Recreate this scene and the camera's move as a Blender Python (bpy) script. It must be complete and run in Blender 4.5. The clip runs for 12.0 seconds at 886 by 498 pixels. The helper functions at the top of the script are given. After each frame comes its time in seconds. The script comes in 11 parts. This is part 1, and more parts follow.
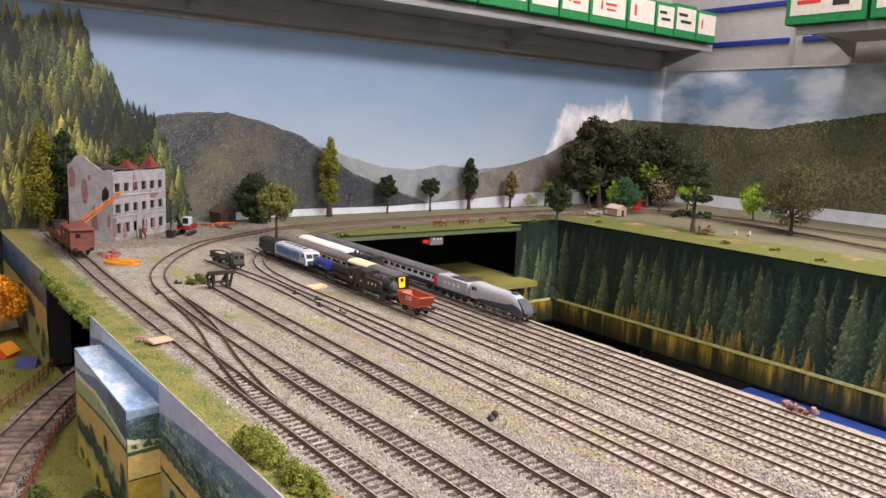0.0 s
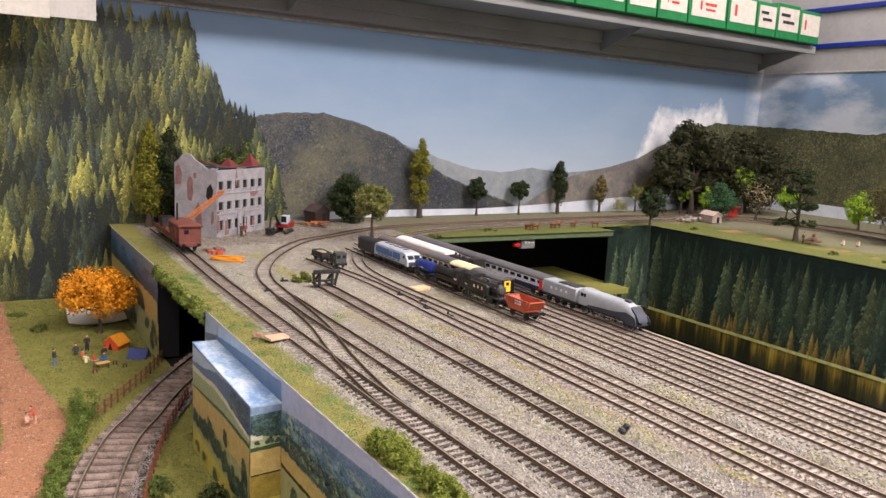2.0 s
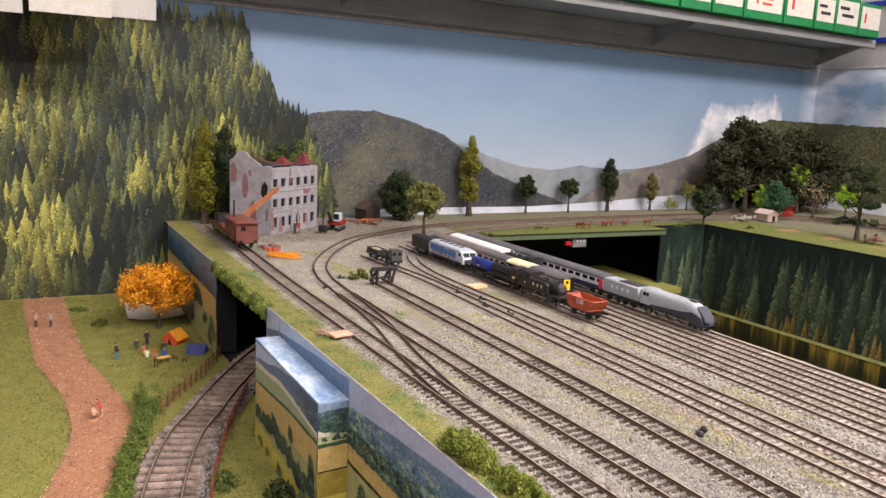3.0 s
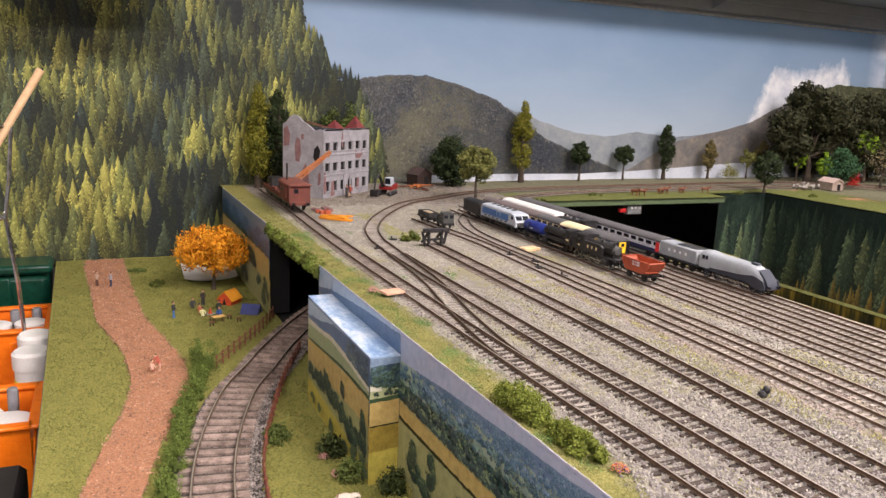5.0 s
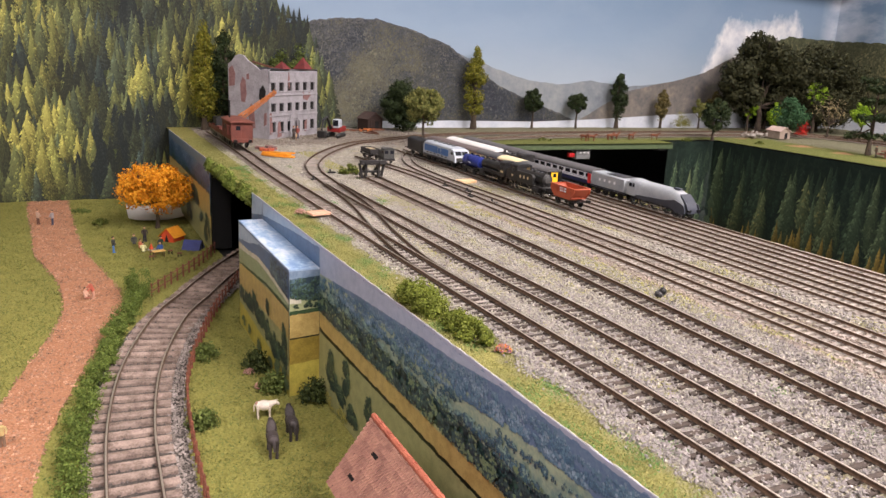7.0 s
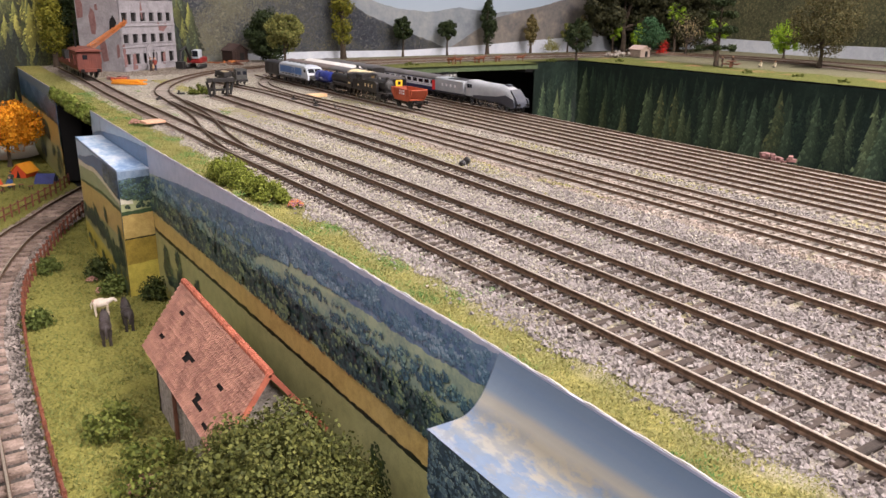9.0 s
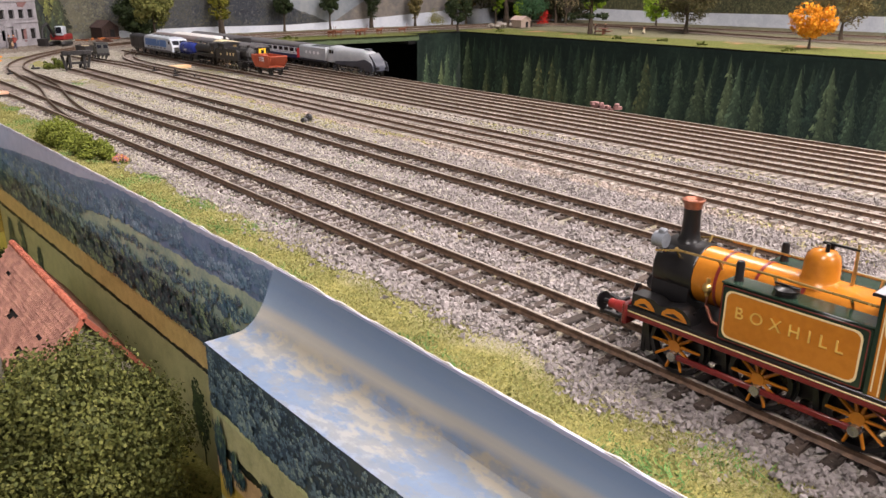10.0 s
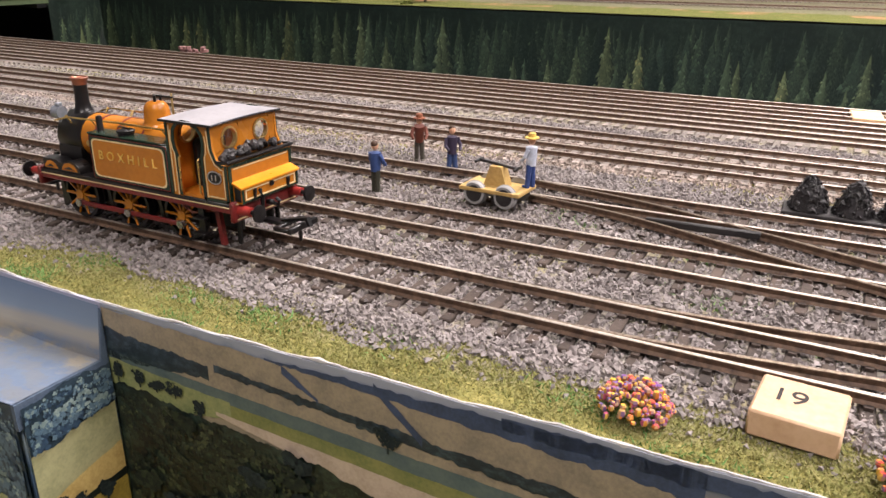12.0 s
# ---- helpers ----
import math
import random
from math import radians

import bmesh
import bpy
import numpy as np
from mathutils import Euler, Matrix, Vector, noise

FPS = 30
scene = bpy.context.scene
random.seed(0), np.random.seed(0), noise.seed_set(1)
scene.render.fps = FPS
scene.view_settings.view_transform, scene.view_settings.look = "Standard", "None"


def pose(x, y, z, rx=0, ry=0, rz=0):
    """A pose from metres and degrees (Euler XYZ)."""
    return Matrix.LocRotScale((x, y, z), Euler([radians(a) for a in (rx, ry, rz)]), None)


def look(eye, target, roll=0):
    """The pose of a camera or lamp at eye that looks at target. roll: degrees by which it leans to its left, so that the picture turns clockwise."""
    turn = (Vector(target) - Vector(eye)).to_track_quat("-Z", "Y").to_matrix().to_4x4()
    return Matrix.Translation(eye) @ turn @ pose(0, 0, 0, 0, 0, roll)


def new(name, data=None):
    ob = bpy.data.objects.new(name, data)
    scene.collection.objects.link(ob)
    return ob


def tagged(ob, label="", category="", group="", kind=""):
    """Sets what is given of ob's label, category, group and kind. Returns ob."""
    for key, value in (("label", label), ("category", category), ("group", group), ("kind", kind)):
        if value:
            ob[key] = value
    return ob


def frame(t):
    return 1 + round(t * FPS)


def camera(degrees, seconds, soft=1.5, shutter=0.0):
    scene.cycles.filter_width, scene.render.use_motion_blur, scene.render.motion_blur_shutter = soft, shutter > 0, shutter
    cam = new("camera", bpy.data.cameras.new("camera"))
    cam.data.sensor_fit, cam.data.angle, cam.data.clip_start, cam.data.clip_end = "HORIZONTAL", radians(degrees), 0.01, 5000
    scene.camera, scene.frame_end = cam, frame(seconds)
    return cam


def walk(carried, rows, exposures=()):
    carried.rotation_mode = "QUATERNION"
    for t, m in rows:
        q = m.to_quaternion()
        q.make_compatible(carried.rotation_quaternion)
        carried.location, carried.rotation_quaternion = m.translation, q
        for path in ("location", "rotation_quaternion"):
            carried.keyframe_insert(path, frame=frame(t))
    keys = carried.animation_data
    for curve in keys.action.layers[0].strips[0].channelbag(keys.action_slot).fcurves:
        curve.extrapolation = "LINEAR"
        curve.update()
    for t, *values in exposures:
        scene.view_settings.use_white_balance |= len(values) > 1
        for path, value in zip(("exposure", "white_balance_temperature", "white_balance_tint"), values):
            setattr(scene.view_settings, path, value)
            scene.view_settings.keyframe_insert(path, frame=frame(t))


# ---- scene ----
cam = camera(60.1, 12.0)
PATH = [
    (0, (0.01, 0.018, 0.215), (1.17, 1.615, -0.106), 2.3),
    (0.5, (0.0, 0.028, 0.215), (1.119, 1.654, -0.106), 2.4),
    (1, (-0.006, 0.034, 0.214), (1.077, 1.685, -0.107), 2.6),
    (1.5, (-0.011, 0.043, 0.215), (1.035, 1.717, -0.107), 2.7),
    (2, (-0.021, 0.053, 0.212), (0.988, 1.749, -0.111), 2.8),
    (2.5, (-0.033, 0.066, 0.215), (0.93, 1.787, -0.113), 2.6),
    (3, (-0.039, 0.07, 0.209), (0.882, 1.814, -0.123), 2.6),
    (4.8, (-0.039, 0.077, 0.191), (0.759, 1.869, -0.2), 2.3),
    (5, (-0.038, 0.077, 0.193), (0.763, 1.864, -0.213), 2.4),
    (5.5, (-0.036, 0.072, 0.186), (0.755, 1.859, -0.24), 2.5),
    (6, (-0.023, 0.054, 0.173), (0.785, 1.828, -0.275), 2.5),
    (6.5, (-0.012, 0.047, 0.166), (0.823, 1.801, -0.31), 2.5),
    (8.3, (0.02, -0.007, 0.131), (0.982, 1.657, -0.421), 2.3),
    (8.5, (0.025, -0.016, 0.128), (1.012, 1.626, -0.445), 1.7),
    (9, (0.036, -0.038, 0.115), (1.081, 1.556, -0.49), 0.9),
    (9.5, (0.052, -0.062, 0.107), (1.166, 1.475, -0.522), 0.4),
    (10, (0.063, -0.091, 0.1), (1.276, 1.36, -0.549), 0.1),
    (10.5, (0.063, -0.125, 0.097), (1.385, 1.218, -0.573), -0.9),
    (11, (0.066, -0.162, 0.097), (1.505, 1.047, -0.589), -0.8),
    (11.5, (0.068, -0.194, 0.089), (1.628, 0.842, -0.613), -0.4),
    (12, (0.066, -0.211, 0.087), (1.714, 0.664, -0.634), 0.3),
]
walk(cam, [(t, look(eye, target, roll)) for t, eye, target, roll in PATH], [(0, 0.12), (6.5, 0.12), (9, 0.06), (10.2, -0.04), (11, -0.22), (12, -0.3)])

# ---- light: a shop room with ceiling panels, seen only by what they light ----
world = bpy.data.worlds.new("room_air")
scene.world = world
world.use_nodes = True
world.node_tree.nodes["Background"].inputs[0].default_value = (0.9, 0.93, 1.0, 1)
world.node_tree.nodes["Background"].inputs[1].default_value = 0.007

CEIL = 1.55
LAMPS = [(1.05, -0.5, 1.2, 0.5, 92.0), (0.6, -2.0, 1.2, 0.5, 86.0), (1.55, 0.98, 0.5, 0.2, 16.0), (-0.85, -0.45, 1.2, 0.5, 45.0)]
for lx, ly, sx, sy, watts in LAMPS:
    data = bpy.data.lights.new("ceiling_lamp", "AREA")
    data.shape, data.size, data.size_y = "RECTANGLE", sx, sy
    data.energy, data.color = watts, (1.0, 0.9, 0.885)
    lamp = new("ceiling_lamp", data)
    lamp.matrix_world = look((lx, ly, CEIL - 0.03), (lx, ly, -1))

# ---- tools ----
def C(r, g, b):
    """A colour given as it looks on screen, 0 to 255, as linear light."""
    return tuple(((v / 255) / 12.92 if v <= 10 else ((v / 255 + 0.055) / 1.055) ** 2.4) for v in (r, g, b)) + (1,)


class Nodes:
    def __init__(self, name):
        self.mat = bpy.data.materials.new(name)
        self.mat.use_nodes = True
        self.t = self.mat.node_tree
        self.bsdf = self.t.nodes["Principled BSDF"]

    def n(self, kind, **inputs):
        node = self.t.nodes.new(kind)
        for key, value in inputs.items():
            key = key.replace("_", " ")
            if key.isdigit() or (key[0] == "i" and key[1:].isdigit()):
                sock = node.inputs[int(key.strip("i"))]
            else:
                sock = node.inputs[key]
            self.put(sock, value)
        return node

    def put(self, sock, value):
        if isinstance(value, bpy.types.NodeSocket):
            self.t.links.new(value, sock)
        else:
            sock.default_value = value

    def pos(self):
        return self.n("ShaderNodeNewGeometry").outputs["Position"]

    def noise(self, scale, detail=4, rough=0.6, vec=None):
        node = self.n("ShaderNodeTexNoise", Scale=scale, Detail=detail, Roughness=rough)
        self.put(node.inputs["Vector"], vec or self.pos())
        return node.outputs["Fac"]

    def ramp(self, fac, stops):
        node = self.n("ShaderNodeValToRGB", Fac=fac)
        el = node.color_ramp.elements
        while len(el) < len(stops):
            el.new(0.5)
        for e, (p, c) in zip(el, stops):
            e.position, e.color = p, c
        return node.outputs["Color"]

    def mix(self, fac, a, b, how="MIX"):
        node = self.t.nodes.new("ShaderNodeMix")
        node.data_type, node.blend_type = "RGBA", how
        self.put(node.inputs[0], fac), self.put(node.inputs[6], a), self.put(node.inputs[7], b)
        return node.outputs[2]

    def math(self, op, a, b=0.0, clamp=False):
        node = self.t.nodes.new("ShaderNodeMath")
        node.operation, node.use_clamp = op, clamp
        self.put(node.inputs[0], a), self.put(node.inputs[1], b)
        return node.outputs[0]

    def xyz(self, vec=None):
        node = self.n("ShaderNodeSeparateXYZ", Vector=vec or self.pos())
        return node.outputs

    def bump(self, height, strength=0.3, dist=0.0004):
        self.put(self.bsdf.inputs["Normal"], self.n("ShaderNodeBump", Strength=strength, Distance=dist, Height=height).outputs["Normal"])

    def done(self, colour, rough=0.7, metal=0.0, spec=0.5):
        self.put(self.bsdf.inputs["Base Color"], colour)
        self.put(self.bsdf.inputs["Roughness"], rough)
        self.put(self.bsdf.inputs["Metallic"], metal)
        self.put(self.bsdf.inputs["Specular IOR Level"], spec)
        return self.mat


def paint(name, c1, c2=None, rough=0.55, metal=0.0, scale=90, fine=900, bump=0.15, dist=0.0002, vary="", amount=0.35, spec=0.4):
    """A surface of one colour with broad and fine unevenness. vary: 'object' or 'island' changes its lightness piece by piece."""
    k = Nodes(name)
    c2 = c2 or tuple(v * 0.72 for v in c1[:3]) + (1,)
    a, b = k.noise(scale, 3), k.noise(fine, 3)
    f = k.math("ADD", k.math("MULTIPLY", a, 0.6), k.math("MULTIPLY", b, 0.4))
    col = k.ramp(f, [(0.36, c2), (0.6, c1)])
    if vary:
        r = k.n("ShaderNodeObjectInfo").outputs["Random"] if vary == "object" else k.n("ShaderNodeNewGeometry").outputs["Random Per Island"]
        v = k.math("ADD", k.math("MULTIPLY", r, amount), 1 - amount / 2)
        hsv = k.n("ShaderNodeHueSaturation", Color=col, Value=v)
        col = hsv.outputs["Color"]
    if bump:
        k.bump(b, bump, dist)
    rr = k.math("ADD", k.math("MULTIPLY", a, 0.16), rough - 0.08, True)
    return k.done(col, rr, metal, spec)


def leafy(name, *cols, rough=0.75):
    """Leaves and blades, each of its own shade."""
    k = Nodes(name)
    r = k.n("ShaderNodeNewGeometry").outputs["Random Per Island"]
    n = len(cols)
    col = k.ramp(r, [(i / max(1, n - 1), c) for i, c in enumerate(cols)])
    col = k.mix(k.math("MULTIPLY", k.noise(45, 2), 0.7), col, tuple(v * 0.55 for v in cols[0][:3]) + (1,))
    return k.done(col, rough, 0, 0.25)


class G:
    """Gathers the faces of one mesh."""

    def __init__(self):
        self.v, self.f, self.mi, self.m = [], [], [], 0

    def add(self, verts, faces):
        k = len(self.v)
        self.v += [tuple(p) for p in verts]
        self.f += [tuple(i + k for i in f) for f in faces]
        self.mi += [self.m] * len(faces)
        return self

    def box(self, c, s, ch=0.0, rz=0.0, rx=0.0, ry=0.0):
        hx, hy, hz = s[0] / 2, s[1] / 2, s[2] / 2
        rot = Euler((radians(rx), radians(ry), radians(rz))).to_matrix() if rx or ry or rz else None
        if ch <= 0:
            vs = [(x, y, z) for x in (-hx, hx) for y in (-hy, hy) for z in (-hz, hz)]
            fs = [(0, 1, 3, 2), (4, 6, 7, 5), (0, 4, 5, 1), (2, 3, 7, 6), (0, 2, 6, 4), (1, 5, 7, 3)]
        else:
            ch = min(ch, hx * 0.9, hy * 0.9, hz * 0.9)
            vs, idx = [], {}
            for sx in (-1, 1):
                for sy in (-1, 1):
                    for sz in (-1, 1):
                        for ax in range(3):
                            p = [sx * (hx - ch), sy * (hy - ch), sz * (hz - ch)]
                            p[ax] = (sx * hx, sy * hy, sz * hz)[ax]
                            idx[sx, sy, sz, ax] = len(vs)
                            vs.append(tuple(p))
            fs = []
            for ax in range(3):
                o = [a for a in range(3) if a != ax]
                for sg in (-1, 1):
                    q = []
                    for a, b in ((-1, -1), (1, -1), (1, 1), (-1, 1)):
                        k = [0, 0, 0]
                        k[ax], k[o[0]], k[o[1]] = sg, a, b
                        q.append(idx[(*k, ax)])
                    fs.append(tuple(q if (sg > 0) == (ax != 1) else q[::-1]))
            for ax in range(3):
                o = [a for a in range(3) if a != ax]
                for a in (-1, 1):
                    for b in (-1, 1):
                        k0, k1 = [0, 0, 0], [0, 0, 0]
                        k0[ax], k1[ax] = -1, 1
                        k0[o[0]] = k1[o[0]] = a
                        k0[o[1]] = k1[o[1]] = b
                        fs.append((idx[(*k0, o[0])], idx[(*k1, o[0])], idx[(*k1, o[1])], idx[(*k0, o[1])]))
            for sx in (-1, 1):
                for sy in (-1, 1):
                    for sz in (-1, 1):
                        fs.append(tuple(idx[sx, sy, sz, a] for a in range(3)))
        out = []
        for p in vs:
            q = rot @ Vector(p) if rot else Vector(p)
            out.append((q.x + c[0], q.y + c[1], q.z + c[2]))
        return self.add(out, fs)

    def cyl(self, p0, p1, r0, r1=None, n=12, caps=True):
        p0, p1 = Vector(p0), Vector(p1)
        r1 = r0 if r1 is None else r1
        d = (p1 - p0).normalized()
        a = d.orthogonal().normalized()
        b = d.cross(a)
        vs = []
        for p, r in ((p0, r0), (p1, r1)):
            for i in range(n):
                w = 2 * math.pi * (i + 0.5) / n
                vs.append(p + (a * math.cos(w) + b * math.sin(w)) * r)
        fs = [(i, (i + 1) % n, n + (i + 1) % n, n + i) for i in range(n)]
        if caps:
            fs += [tuple(range(n))[::-1], tuple(range(n, 2 * n))]
        return self.add(vs, fs)

    def lathe(self, prof, c=(0, 0, 0), n=16, axis="z", sx=1.0):
        vs, fs = [], []
        for r, h in prof:
            for i in range(n):
                w = 2 * math.pi * i / n
                p = (r * math.cos(w) * sx, r * math.sin(w), h)
                if axis == "y":
                    p = (p[0], h, p[1])
                if axis == "x":
                    p = (h, p[0], p[1])
                vs.append((p[0] + c[0], p[1] + c[1], p[2] + c[2]))
        for j in range(len(prof) - 1):
            for i in range(n):
                fs.append((j * n + i, j * n + (i + 1) % n, (j + 1) * n + (i + 1) % n, (j + 1) * n + i))
        if prof[0] != prof[-1]:
            fs += [tuple(range(n))[::-1], tuple(range(len(vs) - n, len(vs)))]
        return self.add(vs, fs)

    def ball(self, c, r, nu=10, nv=7):
        r = r if isinstance(r, tuple) else (r, r, r)
        vs, fs = [], []
        for j in range(nv + 1):
            th = math.pi * j / nv
            for i in range(nu):
                w = 2 * math.pi * i / nu
                vs.append((c[0] + r[0] * math.sin(th) * math.cos(w), c[1] + r[1] * math.sin(th) * math.sin(w), c[2] + r[2] * math.cos(th)))
        for j in range(nv):
            for i in range(nu):
                fs.append((j * nu + i, (j + 1) * nu + i, (j + 1) * nu + (i + 1) % nu, j * nu + (i + 1) % nu))
        return self.add(vs, fs)

    def prism(self, pts, a, b, plane="xz"):
        """A flat outline given in the plane, drawn out from a to b along the third axis."""
        def at(u, v, w):
            return {"xz": (u, w, v), "yz": (w, u, v), "xy": (u, v, w)}[plane]
        n = len(pts)
        vs = [at(u, v, a) for u, v in pts] + [at(u, v, b) for u, v in pts]
        fs = [tuple(range(n)), tuple(range(n, 2 * n))[::-1]] + [(i, (i + 1) % n, n + (i + 1) % n, n + i) for i in range(n)]
        return self.add(vs, fs)

    def tube(self, pts, r, n=6):
        pts = [Vector(p) for p in pts]
        rs = r if isinstance(r, (list, tuple)) else [r] * len(pts)
        vs, fs = [], []
        for i, p in enumerate(pts):
            d = (pts[min(i + 1, len(pts) - 1)] - pts[max(i - 1, 0)]).normalized()
            a = d.cross(Vector((0.13, 0.21, 1))).normalized()
            b = d.cross(a)
            for k in range(n):
                w = 2 * math.pi * k / n
                vs.append(p + (a * math.cos(w) + b * math.sin(w)) * rs[i])
        for i in range(len(pts) - 1):
            for k in range(n):
                fs.append((i * n + k, i * n + (k + 1) % n, (i + 1) * n + (k + 1) % n, (i + 1) * n + k))
        fs += [tuple(range(n)), tuple(range(len(vs) - n, len(vs)))]
        return self.add(vs, fs)

    def mesh(self, name, mats, smooth=38):
        me = bpy.data.meshes.new(name)
        me.from_pydata(self.v, [], self.f)
        for m in mats if isinstance(mats, (list, tuple)) else [mats]:
            me.materials.append(m)
        me.polygons.foreach_set("material_index", self.mi)
        bm = bmesh.new()
        bm.from_mesh(me)
        bmesh.ops.recalc_face_normals(bm, faces=bm.faces)
        bm.to_mesh(me)
        bm.free()
        if smooth:
            me.polygons.foreach_set("use_smooth", [True] * len(me.polygons))
            me.set_sharp_from_angle(angle=radians(smooth))
        return me


def soup(name, verts, faces, mats, smooth=False):
    """A mesh from arrays of corners and of triangles or quads."""
    me = bpy.data.meshes.new(name)
    verts, faces = np.asarray(verts, np.float32), np.asarray(faces, np.int32)
    k = faces.shape[1]
    me.vertices.add(len(verts))
    me.vertices.foreach_set("co", verts.ravel())
    me.loops.add(faces.size)
    me.loops.foreach_set("vertex_index", faces.ravel())
    me.polygons.add(len(faces))
    me.polygons.foreach_set("loop_start", np.arange(0, faces.size, k, dtype=np.int32))
    for m in mats if isinstance(mats, (list, tuple)) else [mats]:
        me.materials.append(m)
    me.polygons.foreach_set("use_smooth", np.full(len(faces), smooth))
    me.update(calc_edges=True)
    return me


def thing(name, x, y, z, rz=0, label="", category="", group="", kind="", rx=0, ry=0):
    ob = new(name)
    ob.empty_display_size = 0.01
    ob.matrix_basis = pose(x, y, z, rx, ry, rz)
    return tagged(ob, label, category, group, kind)


def part(name, g, mats, parent=None, label="", smooth=38, kind=""):
    me = g.mesh(name, mats, smooth) if isinstance(g, G) else g
    ob = new(name, me)
    ob.parent = parent
    return tagged(ob, label, kind=kind)


def spline(pts, step=0.004):
    """A smooth line through points, cut into even steps."""
    P = np.array([(*p, 0)[:3] for p in pts], float)
    E = np.vstack([2 * P[0] - P[1], P, 2 * P[-1] - P[-2]])
    out = []
    for i in range(1, len(E) - 2):
        for u in np.linspace(0, 1, 40, endpoint=False):
            a, b, c, d = E[i - 1], E[i], E[i + 1], E[i + 2]
            out.append(0.5 * (2 * b + (c - a) * u + (2 * a - 5 * b + 4 * c - d) * u * u + (3 * b - a - 3 * c + d) * u ** 3))
    out.append(P[-1])
    out = np.array(out)
    s = np.concatenate([[0], np.cumsum(np.linalg.norm(np.diff(out, axis=0), axis=1))])
    q = np.linspace(0, s[-1], max(2, int(s[-1] / step)))
    return np.stack([np.interp(q, s, out[:, i]) for i in range(3)], 1)

# ---- materials ----
def ground_mat():
    """Ballast yard with grass strips: which is which follows noisy borders on the board."""
    k = Nodes("yard_scatter")
    a, b, c = k.noise(35, 3), k.noise(700, 3, 0.7), k.noise(9, 3)
    stone = k.ramp(b, [(0.3, C(104, 99, 95)), (0.5, C(132, 126, 120)), (0.72, C(156, 149, 141))])
    stone = k.mix(k.math("MULTIPLY", k.ramp(a, [(0.45, (0, 0, 0, 1)), (0.7, (1, 1, 1, 1))]), 0.5), stone, C(158, 149, 122))
    grass = k.ramp(k.noise(420, 3), [(0.3, C(108, 104, 58)), (0.55, C(142, 136, 80)), (0.75, C(168, 156, 102))])
    x, y, z = k.xyz()
    edge = k.math("ADD", x, k.math("MULTIPLY", k.math("SUBTRACT", a, 0.5), 0.03))
    left = k.ramp(k.math("MULTIPLY", k.math("SUBTRACT", edge, 0.196), 80), [(0.0, (1, 1, 1, 1)), (1.0, (0, 0, 0, 1))])
    patch = k.ramp(k.math("ADD", k.math("MULTIPLY", c, 0.6), k.math("MULTIPLY", a, 0.4)), [(0.51, (0, 0, 0, 1)), (0.6, (0.4, 0.4, 0.4, 1))])
    f = k.math("MAXIMUM", left, patch)
    k.bump(b, 0.8, 0.0012)
    return k.done(k.mix(f, stone, grass), 0.95, 0, 0.1)


def turf_mat(name, dark, mid, light):
    k = Nodes(name)
    a, b = k.noise(30, 4), k.noise(520, 3, 0.7)
    col = k.ramp(b, [(0.3, dark), (0.5, mid), (0.72, light)])
    col = k.mix(k.math("MULTIPLY", a, 0.6), col, mid)
    k.bump(b, 0.9, 0.0015)
    return k.done(col, 0.95, 0, 0.1)


def rail_mats():
    k = Nodes("rusty_rail_side")
    a = k.noise(500, 3)
    side = k.done(k.ramp(a, [(0.3, C(66, 50, 40)), (0.7, C(112, 89, 71))]), 0.6, 0.3)
    k = Nodes("worn_rail_head")
    a, b = k.noise(20, 3), k.noise(900, 2)
    head = k.done(k.ramp(b, [(0.3, C(112, 99, 86)), (0.7, C(160, 146, 130))]), k.math("ADD", k.math("MULTIPLY", a, 0.3), 0.24), 0.85)
    return [side, head]


M_YARD = ground_mat()
M_TURF = turf_mat("field_turf", C(92, 91, 46), C(130, 127, 68), C(156, 148, 88))
M_PATH = turf_mat("red_grit_path", C(114, 78, 57), C(159, 113, 86), C(187, 144, 112))
def verge_mat():
    """Far verges: lawn at the rim, bare red earth in patches, sandy ballast round the tracks."""
    k = Nodes("far_verge")
    a, b, c = k.noise(22, 4), k.noise(420, 3, 0.7), k.noise(11, 3)
    x, y, z = k.xyz()
    lawn = k.ramp(b, [(0.3, C(70, 76, 40)), (0.5, C(100, 104, 57)), (0.72, C(126, 126, 76))])
    earth = k.ramp(b, [(0.3, C(140, 96, 72)), (0.7, C(184, 142, 112))])
    sand = k.ramp(b, [(0.3, C(86, 85, 66)), (0.5, C(114, 111, 90)), (0.72, C(142, 138, 116))])
    wob = k.math("MULTIPLY", k.math("SUBTRACT", a, 0.5), 0.12)
    far = k.math("MAXIMUM", k.math("SUBTRACT", y, 1.372), k.math("MINIMUM", k.math("SUBTRACT", x, 1.47), 0.2))
    f = k.math("MULTIPLY", k.math("ADD", far, wob), 26, True)
    red = k.math("MULTIPLY", k.ramp(c, [(0.52, (0, 0, 0, 1)), (0.6, (1, 1, 1, 1))]), k.math("MULTIPLY", k.math("SUBTRACT", x, 1.40), 18, True))
    col = k.mix(f, k.mix(red, lawn, earth), sand)
    k.bump(b, 0.9, 0.0015)
    return k.done(col, 0.95, 0, 0.1)


